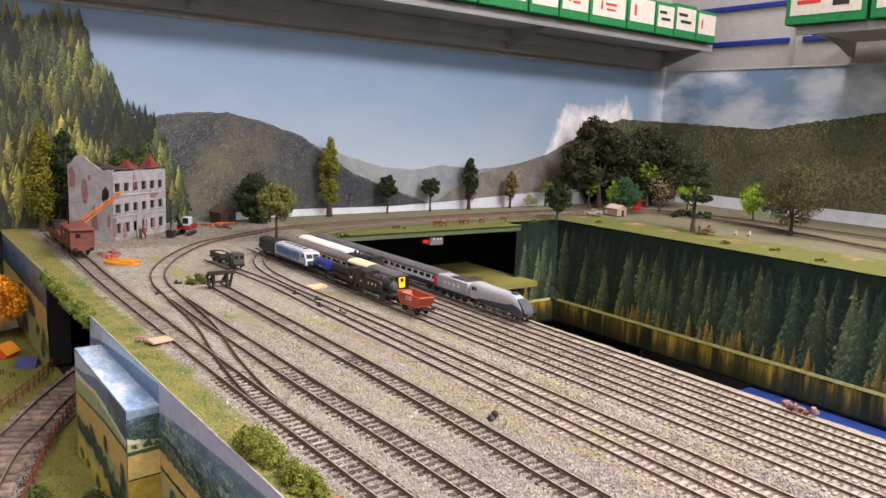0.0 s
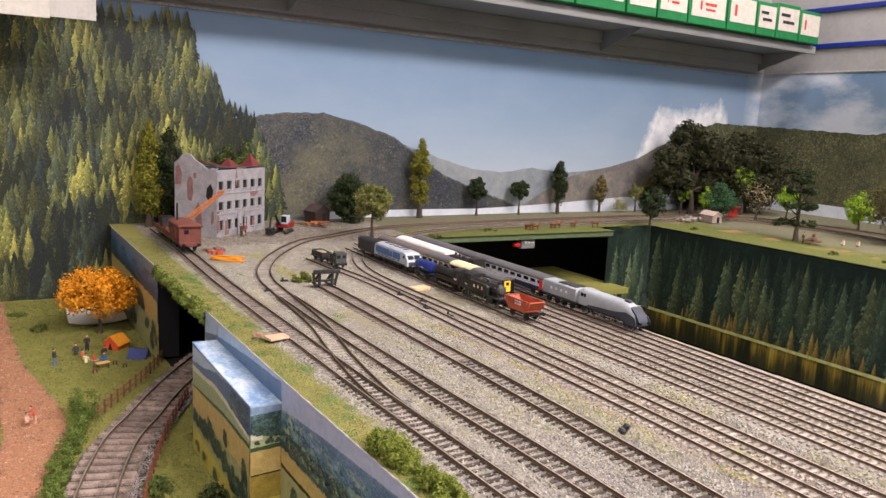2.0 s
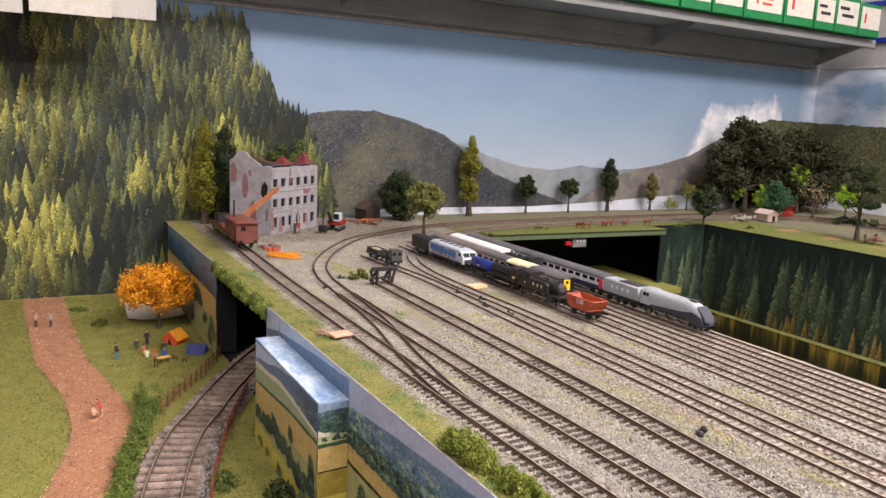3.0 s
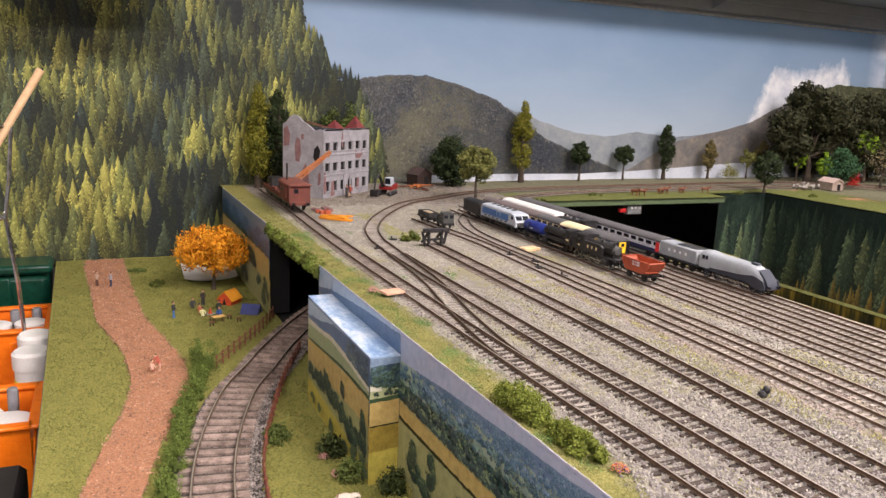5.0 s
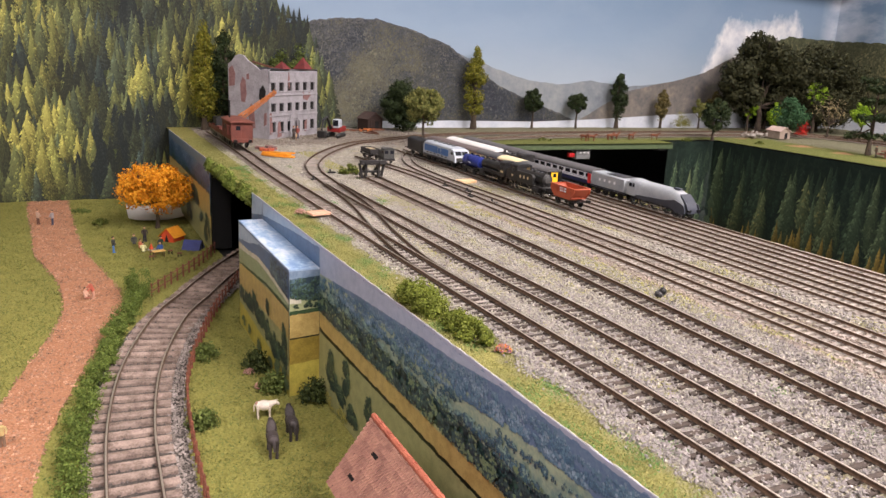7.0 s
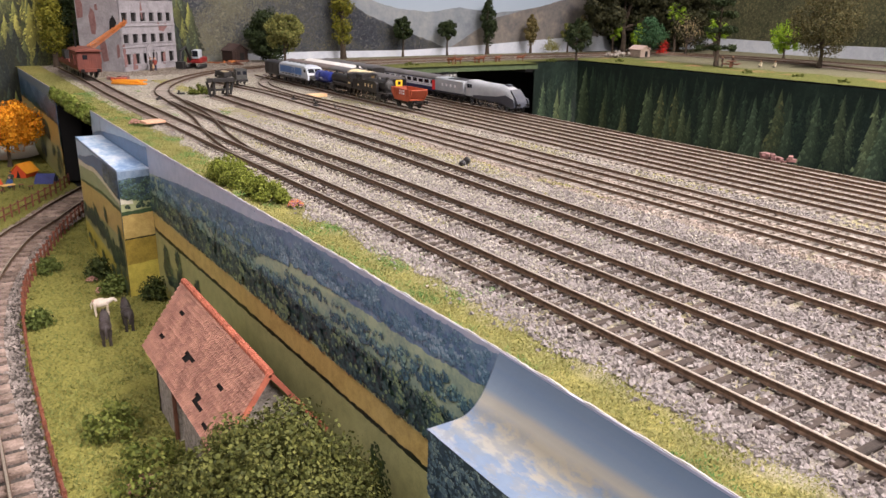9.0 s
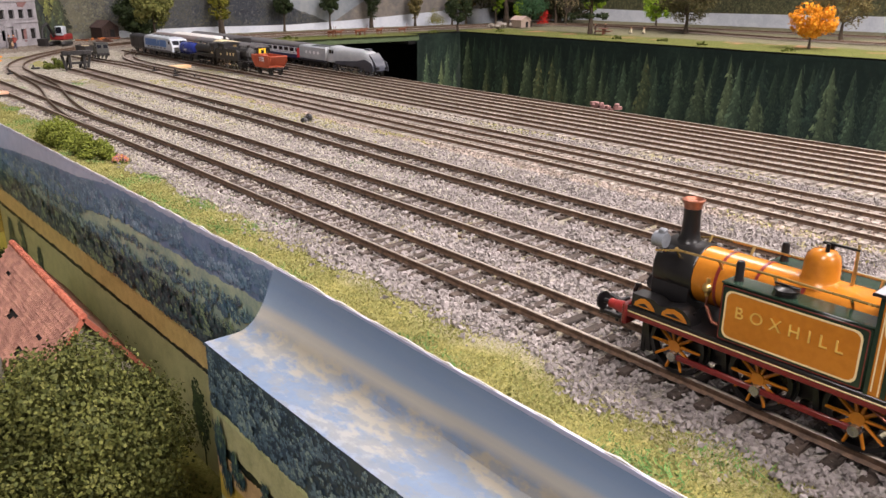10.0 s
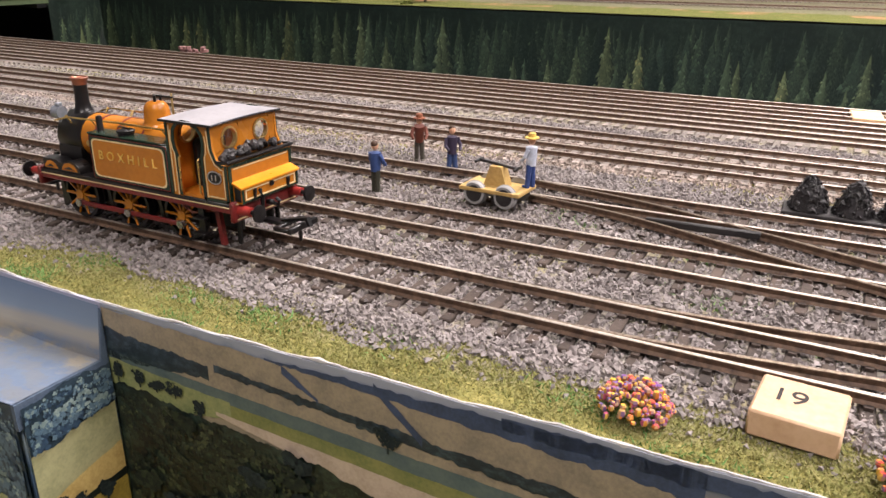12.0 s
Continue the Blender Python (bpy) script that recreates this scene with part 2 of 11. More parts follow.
M_VERGE = verge_mat()
M_RAIL = rail_mats()
# worn head in a paler tone: the rails' glint is put into the colour
k = Nodes("worn_rail_head_with_glint")
M_RAILF = [M_RAIL[0], k.done(k.ramp(k.noise(900, 2), [(0.3, C(172, 160, 148)), (0.7, C(212, 202, 190))]), k.math("ADD", k.math("MULTIPLY", k.noise(20, 3), 0.3), 0.3), 0.8)]
M_STONEF = paint("tan_ballast_stone", C(168, 163, 151), C(138, 132, 121), 0.9, vary="island", amount=0.35, bump=0.2)
M_SLEEPER = paint("dark_sleeper", C(76, 65, 58), C(46, 39, 35), 0.8, vary="object", amount=0.4, fine=1200)
M_SLEEPER_I = paint("dark_sleeper_run", C(132, 120, 112), C(90, 80, 74), 0.8, vary="island", amount=0.4, fine=1200)
M_OLDWOOD = paint("weathered_sleeper", C(148, 130, 120), C(90, 75, 66), 0.85, vary="object", amount=0.45, fine=700, bump=0.5, dist=0.0006)
M_STONE = paint("ballast_stone", C(145, 138, 136), C(113, 107, 105), 0.9, vary="island", amount=0.3, bump=0.2)
M_STONED = paint("brown_ballast_stone", C(158, 145, 136), C(120, 109, 101), 0.9, vary="island", amount=0.5, bump=0.2)
M_BLADE = leafy("grass_blade", C(124, 126, 70), C(140, 140, 82), C(160, 153, 98), C(148, 142, 90), C(116, 124, 68))
M_BLADEG = leafy("green_tuft_blade", C(76, 116, 58), C(98, 142, 76), C(118, 150, 84), C(104, 126, 64))
M_STRAW = leafy("straw_green_blade", C(150, 148, 82), C(172, 166, 98), C(186, 178, 116), C(138, 142, 74))
M_WEED = leafy("dull_weed_blade", C(108, 112, 76), C(132, 132, 94), C(152, 146, 114), C(118, 116, 84))
M_SLEEPER_F = paint("dusty_brown_sleeper_run", C(156, 147, 139), C(118, 109, 102), 0.7, vary="island", amount=0.4, fine=1200)
M_BLADE2 = leafy("field_blade", C(104, 108, 55), C(128, 130, 68), C(150, 146, 82), C(116, 120, 61))
M_BLACK = paint("matt_black_board_and_shade", C(15, 15, 16), C(9, 9, 10), 0.9)
M_DARKWELL = paint("under_board_shade", C(30, 29, 32), C(18, 17, 20), 0.9)
M_WALL = paint("white_wall", C(162, 160, 160), C(146, 144, 144), 0.7, scale=3, fine=60)
M_CEIL = paint("ceiling_white", C(226, 224, 220), C(214, 212, 208), 0.8, scale=3, fine=60)
M_FLOOR = paint("grey_carpet", C(92, 90, 92), C(60, 58, 60), 0.95, scale=6, fine=300)
M_SHELF = paint("grey_steel_shelf", C(150, 150, 150), C(134, 134, 134), 0.45, scale=8, fine=300)
M_PAPERW = paint("white_paper", C(226, 224, 220), C(206, 204, 200), 0.7, scale=12, fine=400)
M_EDGE = paint("torn_paper_edge", C(190, 188, 184), C(150, 148, 146), 0.8, fine=1500)
M_WOODRAW = paint("pine_block", C(226, 190, 150), C(204, 164, 122), 0.6, scale=60, fine=500)
M_BLUE_STRIP = paint("blue_slat_insert", C(24, 46, 140), C(18, 36, 116), 0.4)

# ---- room ----
FIELD = -0.13
XW = 2.07


def wall_y(x):
    return 1.565 + 0.05 * x


def fascia_x(y):
    return float(np.interp(y, (-0.7, -0.215, -0.12, -0.05, 0.15, 0.6, 1.0, 1.5), (0.192, 0.1892, 0.1866, 0.1846, 0.1865, 0.176, 0.1695, 0.161)))


g = G().box((-0.2, -0.9, -1.03), (5.4, 5.8, 0.06))
tagged(part("floor", g, M_FLOOR), "grey carpet on the shop floor", "floor", kind="structure")
g = G().box((-0.2, -0.9, CEIL + 0.05), (5.4, 5.8, 0.08))
tagged(part("ceiling", g, M_CEIL), "white painted ceiling", "ceiling", kind="structure")
g = G().box((-2.55, -0.9, 0.27), (0.1, 5.6, 2.54))
tagged(part("wall_west", g, M_WALL), "plain white shop wall", "wall", kind="structure")
g = G().box((-0.2, -3.6, 0.27), (4.8, 0.1, 2.54))
tagged(part("wall_south", g, M_WALL), "plain white shop wall", "wall", kind="structure")
g = G().prism([(-2.5, wall_y(-2.5)), (XW + 0.1, wall_y(XW + 0.1)), (XW + 0.1, 1.9), (-2.5, 1.9)], -1.0, CEIL, "xy")
tagged(part("wall_north", g, M_WALL), "white wall behind the painted backdrop", "wall", kind="structure")
g = G().box((XW + 0.055, -0.95, 0.27), (0.1, 5.3, 2.54))
tagged(part("wall_east", g, M_WALL), "white slatted shop wall with blue inserts", "wall", kind="structure")
for lx, ly, sx, sy, watts in LAMPS:
    lt = thing("ceiling_light", lx, ly, CEIL, label="flat white ceiling light panel", category="ceiling light", group="ceiling lights")
    part("frame", G().box((0, sy / 2 + 0.012, 0), (sx + 0.05, 0.02, 0.03)).box((0, -sy / 2 - 0.012, 0), (sx + 0.05, 0.02, 0.03)), M_SHELF, lt)
    part("diffuser", G().box((0, 0, 0.0), (sx, sy, 0.012)), M_PAPERW, lt)


# ---- printed backdrops: flat pictures on card ----
def flat(name, pts, d, mat, parent, wall="north"):
    """A flat outline lying d in front of a wall; points are given along the wall and up."""
    vs = [(u, wall_y(u) - d, v) if wall == "north" else (XW - d, u, v) for u, v in pts]
    return part(name, G().add(vs, [tuple(range(len(vs)))]), mat, parent, smooth=0)


def jag(pts, amp, n, seed):
    """Roughens an outline between its points, as treetops do."""
    r = random.Random(seed)
    out = []
    for (a, b), (c, d) in zip(pts, pts[1:]):
        for i in range(n):
            u = i / n
            out.append((a + (c - a) * u, b + (d - b) * u + r.uniform(-amp, amp)))
    return out + [pts[-1]]


def sky_mat():
    """Printed sky: paler towards the hills, a white cumulus behind the moor and thin cloud on the side wall."""
    k = Nodes("printed_sky")
    x, y, z = k.xyz()
    col = k.ramp(k.math("MULTIPLY", z, 2.4), [(0.1, C(176, 186, 195)), (0.5, C(142, 162, 184)), (1.0, C(110, 138, 170))])
    vec = k.n("ShaderNodeMapping", Vector=k.pos(), Scale=(1, 1, 2.2)).outputs[0]
    cl = k.noise(4.5, 6, 0.6, vec)
    side = k.math("MULTIPLY", k.math("SUBTRACT", x, 1.99), 16, True)
    f = k.math("MULTIPLY", k.ramp(cl, [(0.42, (0, 0, 0, 1)), (0.62, (1, 1, 1, 1))]), k.math("ADD", k.math("MULTIPLY", side, 0.75), 0.05))
    col = k.mix(f, col, C(214, 218, 226))
    h = k.ramp(k.math("MULTIPLY", k.math("SUBTRACT", x, 1.48), 2.0), [(0.0, (0.05, 0.05, 0.05, 1)), (0.1, (0.15, 0.15, 0.15, 1)), (0.26, (0.3, 0.3, 0.3, 1)), (0.52, (0.29, 0.29, 0.29, 1)), (0.8, (0.325, 0.325, 0.325, 1)), (0.88, (0.28, 0.28, 0.28, 1)), (0.95, (0.0, 0.0, 0.0, 1))])
    puff = k.math("ADD", k.math("MULTIPLY", k.math("SUBTRACT", k.noise(22, 5, 0.6), 0.5), 0.09), k.math("MULTIPLY", k.math("SUBTRACT", k.noise(70, 4, 0.6), 0.5), 0.03))
    depth = k.math("ADD", k.math("SUBTRACT", h, z), puff)
    body = k.math("MULTIPLY", k.ramp(k.math("MULTIPLY", depth, 8), [(0.0, (0, 0, 0, 1)), (0.35, (1, 1, 1, 1)), (1.0, (0.75, 0.75, 0.75, 1))]), k.math("SUBTRACT", 1.0, side))
    tone = k.ramp(k.noise(30, 4, 0.6), [(0.35, C(206, 208, 215)), (0.6, C(236, 235, 236))])
    return k.done(k.mix(body, col, tone), 0.5, 0, 0.3)


def hill_mat(name, dark, mid, light, scale=60.0):
    """Printed hills: broad slopes in light and shade, with woods as fine grain."""
    k = Nodes(name)
    vec = k.n("ShaderNodeMapping", Vector=k.pos(), Rotation=(0, 0.5, 0), Scale=(1.0, 1.0, 0.6)).outputs[0]
    a, b = k.noise(scale * 0.16, 6, 0.62, vec), k.noise(scale * 4, 3, 0.7)
    c = k.noise(scale * 1.1, 4, 0.65)
    f = k.math("ADD", k.math("MULTIPLY", k.math("ADD", a, c), 0.38), k.math("MULTIPLY", b, 0.24))
    return k.done(k.ramp(f, [(0.36, dark), (0.5, mid), (0.64, light)]), 0.55, 0, 0.3)


M_SKY = sky_mat()
M_HILL1 = hill_mat("printed_wooded_hill", C(60, 64, 72), C(86, 88, 90), C(128, 124, 108), 70)
M_HILL1B = hill_mat("printed_sunlit_slope", C(74, 77, 78), C(98, 98, 90), C(130, 125, 104), 70)
M_HILL2 = hill_mat("printed_far_hill", C(108, 114, 124), C(132, 138, 144), C(154, 156, 156), 30)
M_HILL3 = hill_mat("printed_moor", C(88, 88, 92), C(122, 116, 110), C(160, 148, 132), 26)
M_HILL4 = hill_mat("printed_green_ridge", C(52, 57, 42), C(78, 82, 60), C(108, 108, 80), 110)
M_LAKE = paint("printed_lake", C(206, 210, 218), C(184, 190, 202), 0.5, scale=30, fine=200)

bd = thing("backdrop_north", 0, 0, 0, label="printed paper backdrop of hills, lake and pale blue sky", category="backdrop", kind="structure")
flat("sky", [(-0.7, -0.14), (XW, -0.14), (XW, 0.41), (-0.7, 0.40)], 0.002, M_SKY, bd)
flat("far_hill", jag([(0.62, 0.0), (0.75, 0.17), (0.84, 0.144), (0.93, 0.119), (0.98, 0.108), (1.07, 0.1), (1.16, 0.112), (1.27, 0.1), (1.4, 0.11), (1.5, 0.09), (1.5, 0.0)], 0.0012, 8, 1), 0.003, M_HILL2, bd)
flat("moor", jag([(1.1, 0.0), (1.28, 0.088), (1.39, 0.11), (1.47, 0.125), (1.55, 0.145), (1.62, 0.176), (1.72, 0.21), (1.8, 0.24), (XW, 0.25), (XW, 0.0)], 0.001, 8, 2), 0.004, M_HILL3, bd)
flat("hill", jag([(0.36, 0.0), (0.40, 0.19), (0.45, 0.212), (0.5, 0.218), (0.585, 0.222), (0.66, 0.206), (0.76, 0.176), (0.8, 0.15), (0.9, 0.09), (1.02, 0.05), (1.12, 0.015), (1.12, 0.0)], 0.0016, 10, 3), 0.0045, M_HILL1, bd)
flat("slope", jag([(0.42, 0.0), (0.47, 0.08), (0.53, 0.13), (0.58, 0.16), (0.61, 0.165), (0.64, 0.13), (0.66, 0.08), (0.68, 0.0)], 0.003, 8, 4), 0.005, M_HILL1B, bd)
flat("ridge", jag([(1.68, 0.0), (1.72, 0.17), (1.76, 0.225), (1.86, 0.252), (XW - 0.004, 0.25), (XW - 0.004, 0.0)], 0.002, 10, 5), 0.0055, M_HILL4, bd)
flat("lake", [(0.55, -0.004), (1.75, -0.004), (1.75, 0.042), (1.49, 0.034), (1.18, 0.018), (1.0, 0.012), (0.77, 0.014), (0.55, 0.012)], 0.006, M_LAKE, bd)

be = thing("backdrop_east", 0, 0, 0, label="printed paper backdrop of wooded hills under a cloudy sky", category="backdrop", kind="structure")
flat("sky", [(-1.5, -0.1), (wall_y(XW), -0.1), (wall_y(XW), 0.41), (-1.5, 0.41)], 0.002, M_SKY, be, "east")
flat("ridge", jag([(wall_y(XW) - 0.006, -0.01), (wall_y(XW) - 0.006, 0.25), (1.5, 0.246), (1.3, 0.236), (1.17, 0.26), (1.06, 0.274), (0.96, 0.289), (0.6, 0.30), (0.2, 0.26), (-0.6, 0.22), (-1.2, 0.2), (-1.2, -0.01)], 0.0022, 14, 6), 0.004, M_HILL4, be, "east")
flat("lake", [(wall_y(XW) - 0.006, -0.004), (wall_y(XW) - 0.006, 0.035), (1.2, 0.03), (0.4, 0.036), (-1.2, 0.03), (-1.2, -0.004)], 0.006, M_LAKE, be, "east")
def hill_crowns(name, place, top, v0, n, size, d0, tones, lit, parent, seed):
    """Wooded slopes of a printed hill: small crowns in light and shade, the far ones behind the near ones."""
    r = random.Random(seed)
    us, vt = [p[0] for p in top], [p[1] for p in top]
    bins = [([], []) for _ in tones]
    pts = []
    while len(pts) < n:
        u = r.uniform(us[0], us[-1])
        v = r.uniform(v0, max(vt))
        if v < np.interp(u, us, vt):
            pts.append((u, v))
    pts.sort(key=lambda p: -p[1])
    for i, (u, v) in enumerate(pts):
        s_ = size * (0.65 + 0.5 * i / n) * r.uniform(0.6, 1.25)
        t = lit(u, v) + r.uniform(-0.35, 0.35)
        for m in (0, 1):
            k_ = min(max(int(t + m * 1.0 + 0.5), 0), len(tones) - 1)
            vs, fcs = bins[k_]
            b = len(vs)
            ss = s_ * (0.5 if m == 0 else 0.3)
            du, dv = m * r.uniform(-0.2, 0.05) * s_, m * 0.14 * s_
            for j in range(6):
                w = ss * r.uniform(0.7, 1.2)
                vs.append(place(u + du + w * math.cos(1.0472 * j), v + dv + w * 1.1 * math.sin(1.0472 * j), d0 + 0.0006 * i / n + m * 5e-6))
            fcs.append(tuple(range(b, b + 6)))
    for (vs, fcs), mat in zip(bins, tones):
        if fcs:
            part(name, soup(name, vs, fcs, mat), None, parent, kind="stuff")


def print_tone(name, a, b):
    return paint(name, a, b, 0.55, bump=0, vary="island", amount=0.35, spec=0.3)


def on_north(u, v, d):
    return (u, wall_y(u) - d, v)


def on_east(u, v, d):
    return (XW - d, u, v)


def hill_light(u, v):
    """Light on the wooded hill: a sunlit spur, a dark valley beside it and a shaded far flank."""
    spur = math.exp(-((u - 0.47 - 0.9 * v) / 0.05) ** 2) * (1 if v < 0.17 else 0.3)
    vale = math.exp(-((u - 0.43 - 0.55 * v) / 0.03) ** 2) * (0.4 + v * 3)
    return 1.3 + 1.4 * spur - 1.1 * vale - 0.9 * min(max((u - 0.68) * 6, 0), 1) + 1.3 * noise.noise((u * 14, v * 22, 3)) + 0.6 * noise.noise((u * 50, v * 60, 8))


def ridge_light(u, v):
    return 1.2 + 1.1 * noise.noise((u * 5 + v * 6, v * 13, 4)) + 0.7 * noise.noise((u * 22, v * 30, 9)) + 2.5 * (v - 0.13)


HILL_TONES = [print_tone("printed_slate_wood", C(52, 55, 66), C(42, 46, 54)), print_tone("printed_grey_wood", C(66, 69, 75), C(55, 58, 63)), print_tone("printed_brown_wood", C(84, 84, 78), C(70, 71, 65)), print_tone("printed_sunlit_wood", C(106, 103, 86), C(90, 88, 73))]
RIDGE_TONES = [print_tone("printed_deep_olive_wood", C(66, 67, 52), C(52, 53, 40)), print_tone("printed_olive_wood", C(88, 88, 66), C(72, 73, 54)), print_tone("printed_light_olive_wood", C(110, 108, 80), C(92, 91, 66)), print_tone("printed_straw_wood", C(132, 127, 94), C(112, 108, 78))]
hill_crowns("printed_wood", on_north, [(0.365, 0.02), (0.40, 0.187), (0.45, 0.209), (0.5, 0.215), (0.585, 0.219), (0.66, 0.203), (0.76, 0.173), (0.8, 0.147), (0.9, 0.087), (1.02, 0.047), (1.11, 0.014)], 0.012, 13000, 0.0048, 0.0051, HILL_TONES, hill_light, bd, 61)
hill_crowns("printed_wood", on_north, [(1.70, 0.05), (1.73, 0.17), (1.76, 0.221), (1.86, 0.248), (XW - 0.012, 0.246)], 0.03, 1800, 0.008, 0.0056, RIDGE_TONES, ridge_light, bd, 62)
hill_crowns("printed_wood", on_east, [(-0.3, 0.235), (0.2, 0.257), (0.6, 0.297), (0.96, 0.286), (1.06, 0.271), (1.17, 0.257), (1.3, 0.233), (1.5, 0.243), (wall_y(XW) - 0.014, 0.247)], 0.028, 17000, 0.0072, 0.0044, RIDGE_TONES, ridge_light, be, 63)
part("paper_edge", G().box((0.7, wall_y(0.7) - 0.004, 0.4035), (2.72, 0.003, 0.005), rz=math.degrees(math.atan(0.05))), M_EDGE, bd)
part("paper_edge", G().box((XW - 0.004, 0.1, 0.412), (0.003, 3.1, 0.005)), M_EDGE, be)


def print_firs(name, place, trees, mat, parent, flecks=46):
    """Flat printed fir trees: a dark jagged outline each, with sprays that catch light from one side. trees: along, up, height, width, tint, row, light; place(u, v, d) gives the spot on the card."""
    vs, fs, tint, hv = [], [], [], []
    r = random.Random(len(trees))
    step = 1.0e-5
    for i, (u, v, h, w, t, row, lit) in enumerate(trees):
        tiers = 9
        d = 0.0004 + step * (3 * row + i % 3)
        for k in range(tiers):
            b, e = k / tiers, min(1.0, (k + 1.8) / tiers)
            wb = w * (1 - b) * r.uniform(0.75, 1.15) + w * 0.04
            we = w * (1 - e) * 0.5
            lean = r.uniform(-0.05, 0.05) * w
            n = len(vs)
            dd = d + 0.02 * step * k
            vs += [place(u - wb / 2, v + b * h - 0.025 * h, dd), place(u + lean, v + b * h + 0.02 * h, dd), place(u + wb / 2, v + b * h - 0.025 * h, dd),
                   place(u + we / 2, v + e * h, dd), place(u - we / 2, v + e * h, dd)]
            fs += [(n, n + 1, n + 4), (n + 1, n + 3, n + 4), (n + 1, n + 2, n + 3)]
            tint += [t] * 5
            hv += [lit * (0.35 * b + 0.1), lit * (0.35 * b + 0.08), 0.0, lit * 0.25 * e, lit * (0.45 * e + 0.05)]
        for k in range(flecks):
            b = 1 - math.sqrt(1 - r.random() * 0.99)
            s = r.uniform(-1, 1)
            half = w * 0.5 * (1 - b) + 0.02 * w
            out = (1 if s > 0 else -1) if abs(s) > 0.25 else r.choice((-1, 1))
            cu, cv = u + s * half, v + b * h
            q = w * r.uniform(0.07, 0.17) * (1.15 - 0.55 * b)
            up = lit * max(0.0, 0.16 + 0.62 * b - 0.42 * s * (1 - 0.4 * b)) * r.uniform(0.45, 1.3)
            dd = d + step * (0.25 + 0.12 * (k % 6))
            n = len(vs)
            vs += [place(cu - out * q * 0.35, cv - q * 0.15, dd), place(cu + out * q * 0.75, cv - q * r.uniform(0.4, 0.9), dd), place(cu + out * q * 0.1, cv + q * r.uniform(0.35, 0.75), dd)]
            fs.append((n, n + 1, n + 2))
            tint += [min(1, max(0, t + r.uniform(-0.1, 0.1)))] * 3
            hv += [up * 0.75, up * 0.6, up * 1.15]
    me = soup(name, vs, fs, mat)
    for key, data in (("tint", tint), ("up", hv)):
        me.attributes.new(key, "FLOAT", "POINT").data.foreach_set("value", data)
    return part(name, me, None, parent, kind="stuff")


def fir_mat(name, darks, lights):
    """Print of firs: dark foot, light tips, tint tree by tree."""
    k = Nodes(name)
    t = k.t.nodes.new("ShaderNodeAttribute")
    t.attribute_name = "tint"
    u = k.t.nodes.new("ShaderNodeAttribute")
    u.attribute_name = "up"
    n = len(lights)
    lo = k.ramp(t.outputs["Fac"], [(i / (n - 1), c) for i, c in enumerate(darks)])
    hi = k.ramp(t.outputs["Fac"], [(i / (n - 1), c) for i, c in enumerate(lights)])
    vec = k.n("ShaderNodeMapping", Vector=k.pos(), Scale=(1, 1, 0.45)).outputs[0]
    f = k.math("ADD", u.outputs["Fac"], k.math("MULTIPLY", k.math("SUBTRACT", k.noise(520, 3, 0.7, vec), 0.5), 0.7), True)
    return k.done(k.mix(f, lo, hi), 0.5, 0, 0.3)


M_FIR = fir_mat("printed_firs", [C(30, 35, 35), C(36, 39, 31), C(42, 44, 30), C(52, 52, 32)], [C(92, 110, 102), C(116, 128, 88), C(160, 164, 88), C(206, 200, 104)])
M_FIRD = fir_mat("printed_dark_firs", [C(16, 26, 24), C(21, 33, 28), C(26, 38, 29), C(92, 76, 34)], [C(72, 94, 78), C(102, 122, 92), C(132, 144, 100), C(218, 182, 88)])
M_FIRBACK = hill_mat("printed_wood_ground", C(36, 42, 30), C(54, 62, 38), C(84, 90, 50), 130)
fb = thing("backdrop_forest", 0, 0, 0, label="printed cut-out of a steep fir forest pasted on the wall", category="backdrop", kind="structure")
SIL = [(-0.75, 0.42), (0.315, 0.40), (0.33, 0.315), (0.367, 0.30), (0.387, 0.235), (0.43, 0.245), (0.455, 0.175), (0.487, 0.11), (0.5, 0.0)]
flat("forest_floor", [(-0.75, -0.14)] + [(a, b - 0.035) for a, b in SIL] + [(0.5, -0.14)], 0.0075, M_FIRBACK, fb)
rnd = random.Random(5)
spots = []
for row in range(36):
    v = 0.36 - row * 0.0142
    u = -0.75 + rnd.uniform(0, 0.02)
    while u < 0.5:
        h = rnd.choice((0.03, 0.04, 0.05, 0.06, 0.075)) * rnd.uniform(0.85, 1.2) * (0.85 + 0.008 * row)
        top = np.interp(u, [a for a, b in SIL], [b for a, b in SIL])
        vv = v + rnd.uniform(-0.018, 0.018)
        if vv + h > top + 0.004 and row < 8:
            h *= 0.6
        if vv + h < top + 0.004:
            spots.append((max(vv, -0.135), u, h))
        u += rnd.uniform(0.009, 0.023)
spots.sort(reverse=True)
trees = []
for i, (vv, u, h) in enumerate(spots):
    glade = noise.noise((u * 9, vv * 9, 2.0)) + 0.6 * noise.noise((u * 24, vv * 24, 6.0))
    lit = min(1.9, max(0.06, 1.0 + 1.8 * glade + rnd.uniform(-0.55, 0.55)))
    trees.append((u, vv, h, h * rnd.uniform(0.38, 0.56), min(1, max(0, rnd.gauss(0.42, 0.2) + 0.28 * (lit - 0.8) + 0.35 * noise.noise((u * 6, vv * 6, 9.0)))), 34.0 * i / len(spots), lit))
print_firs("fir_print", lambda u, v, d: (u, wall_y(u) - 0.008 - d, v), trees, M_FIR, fb, 54)

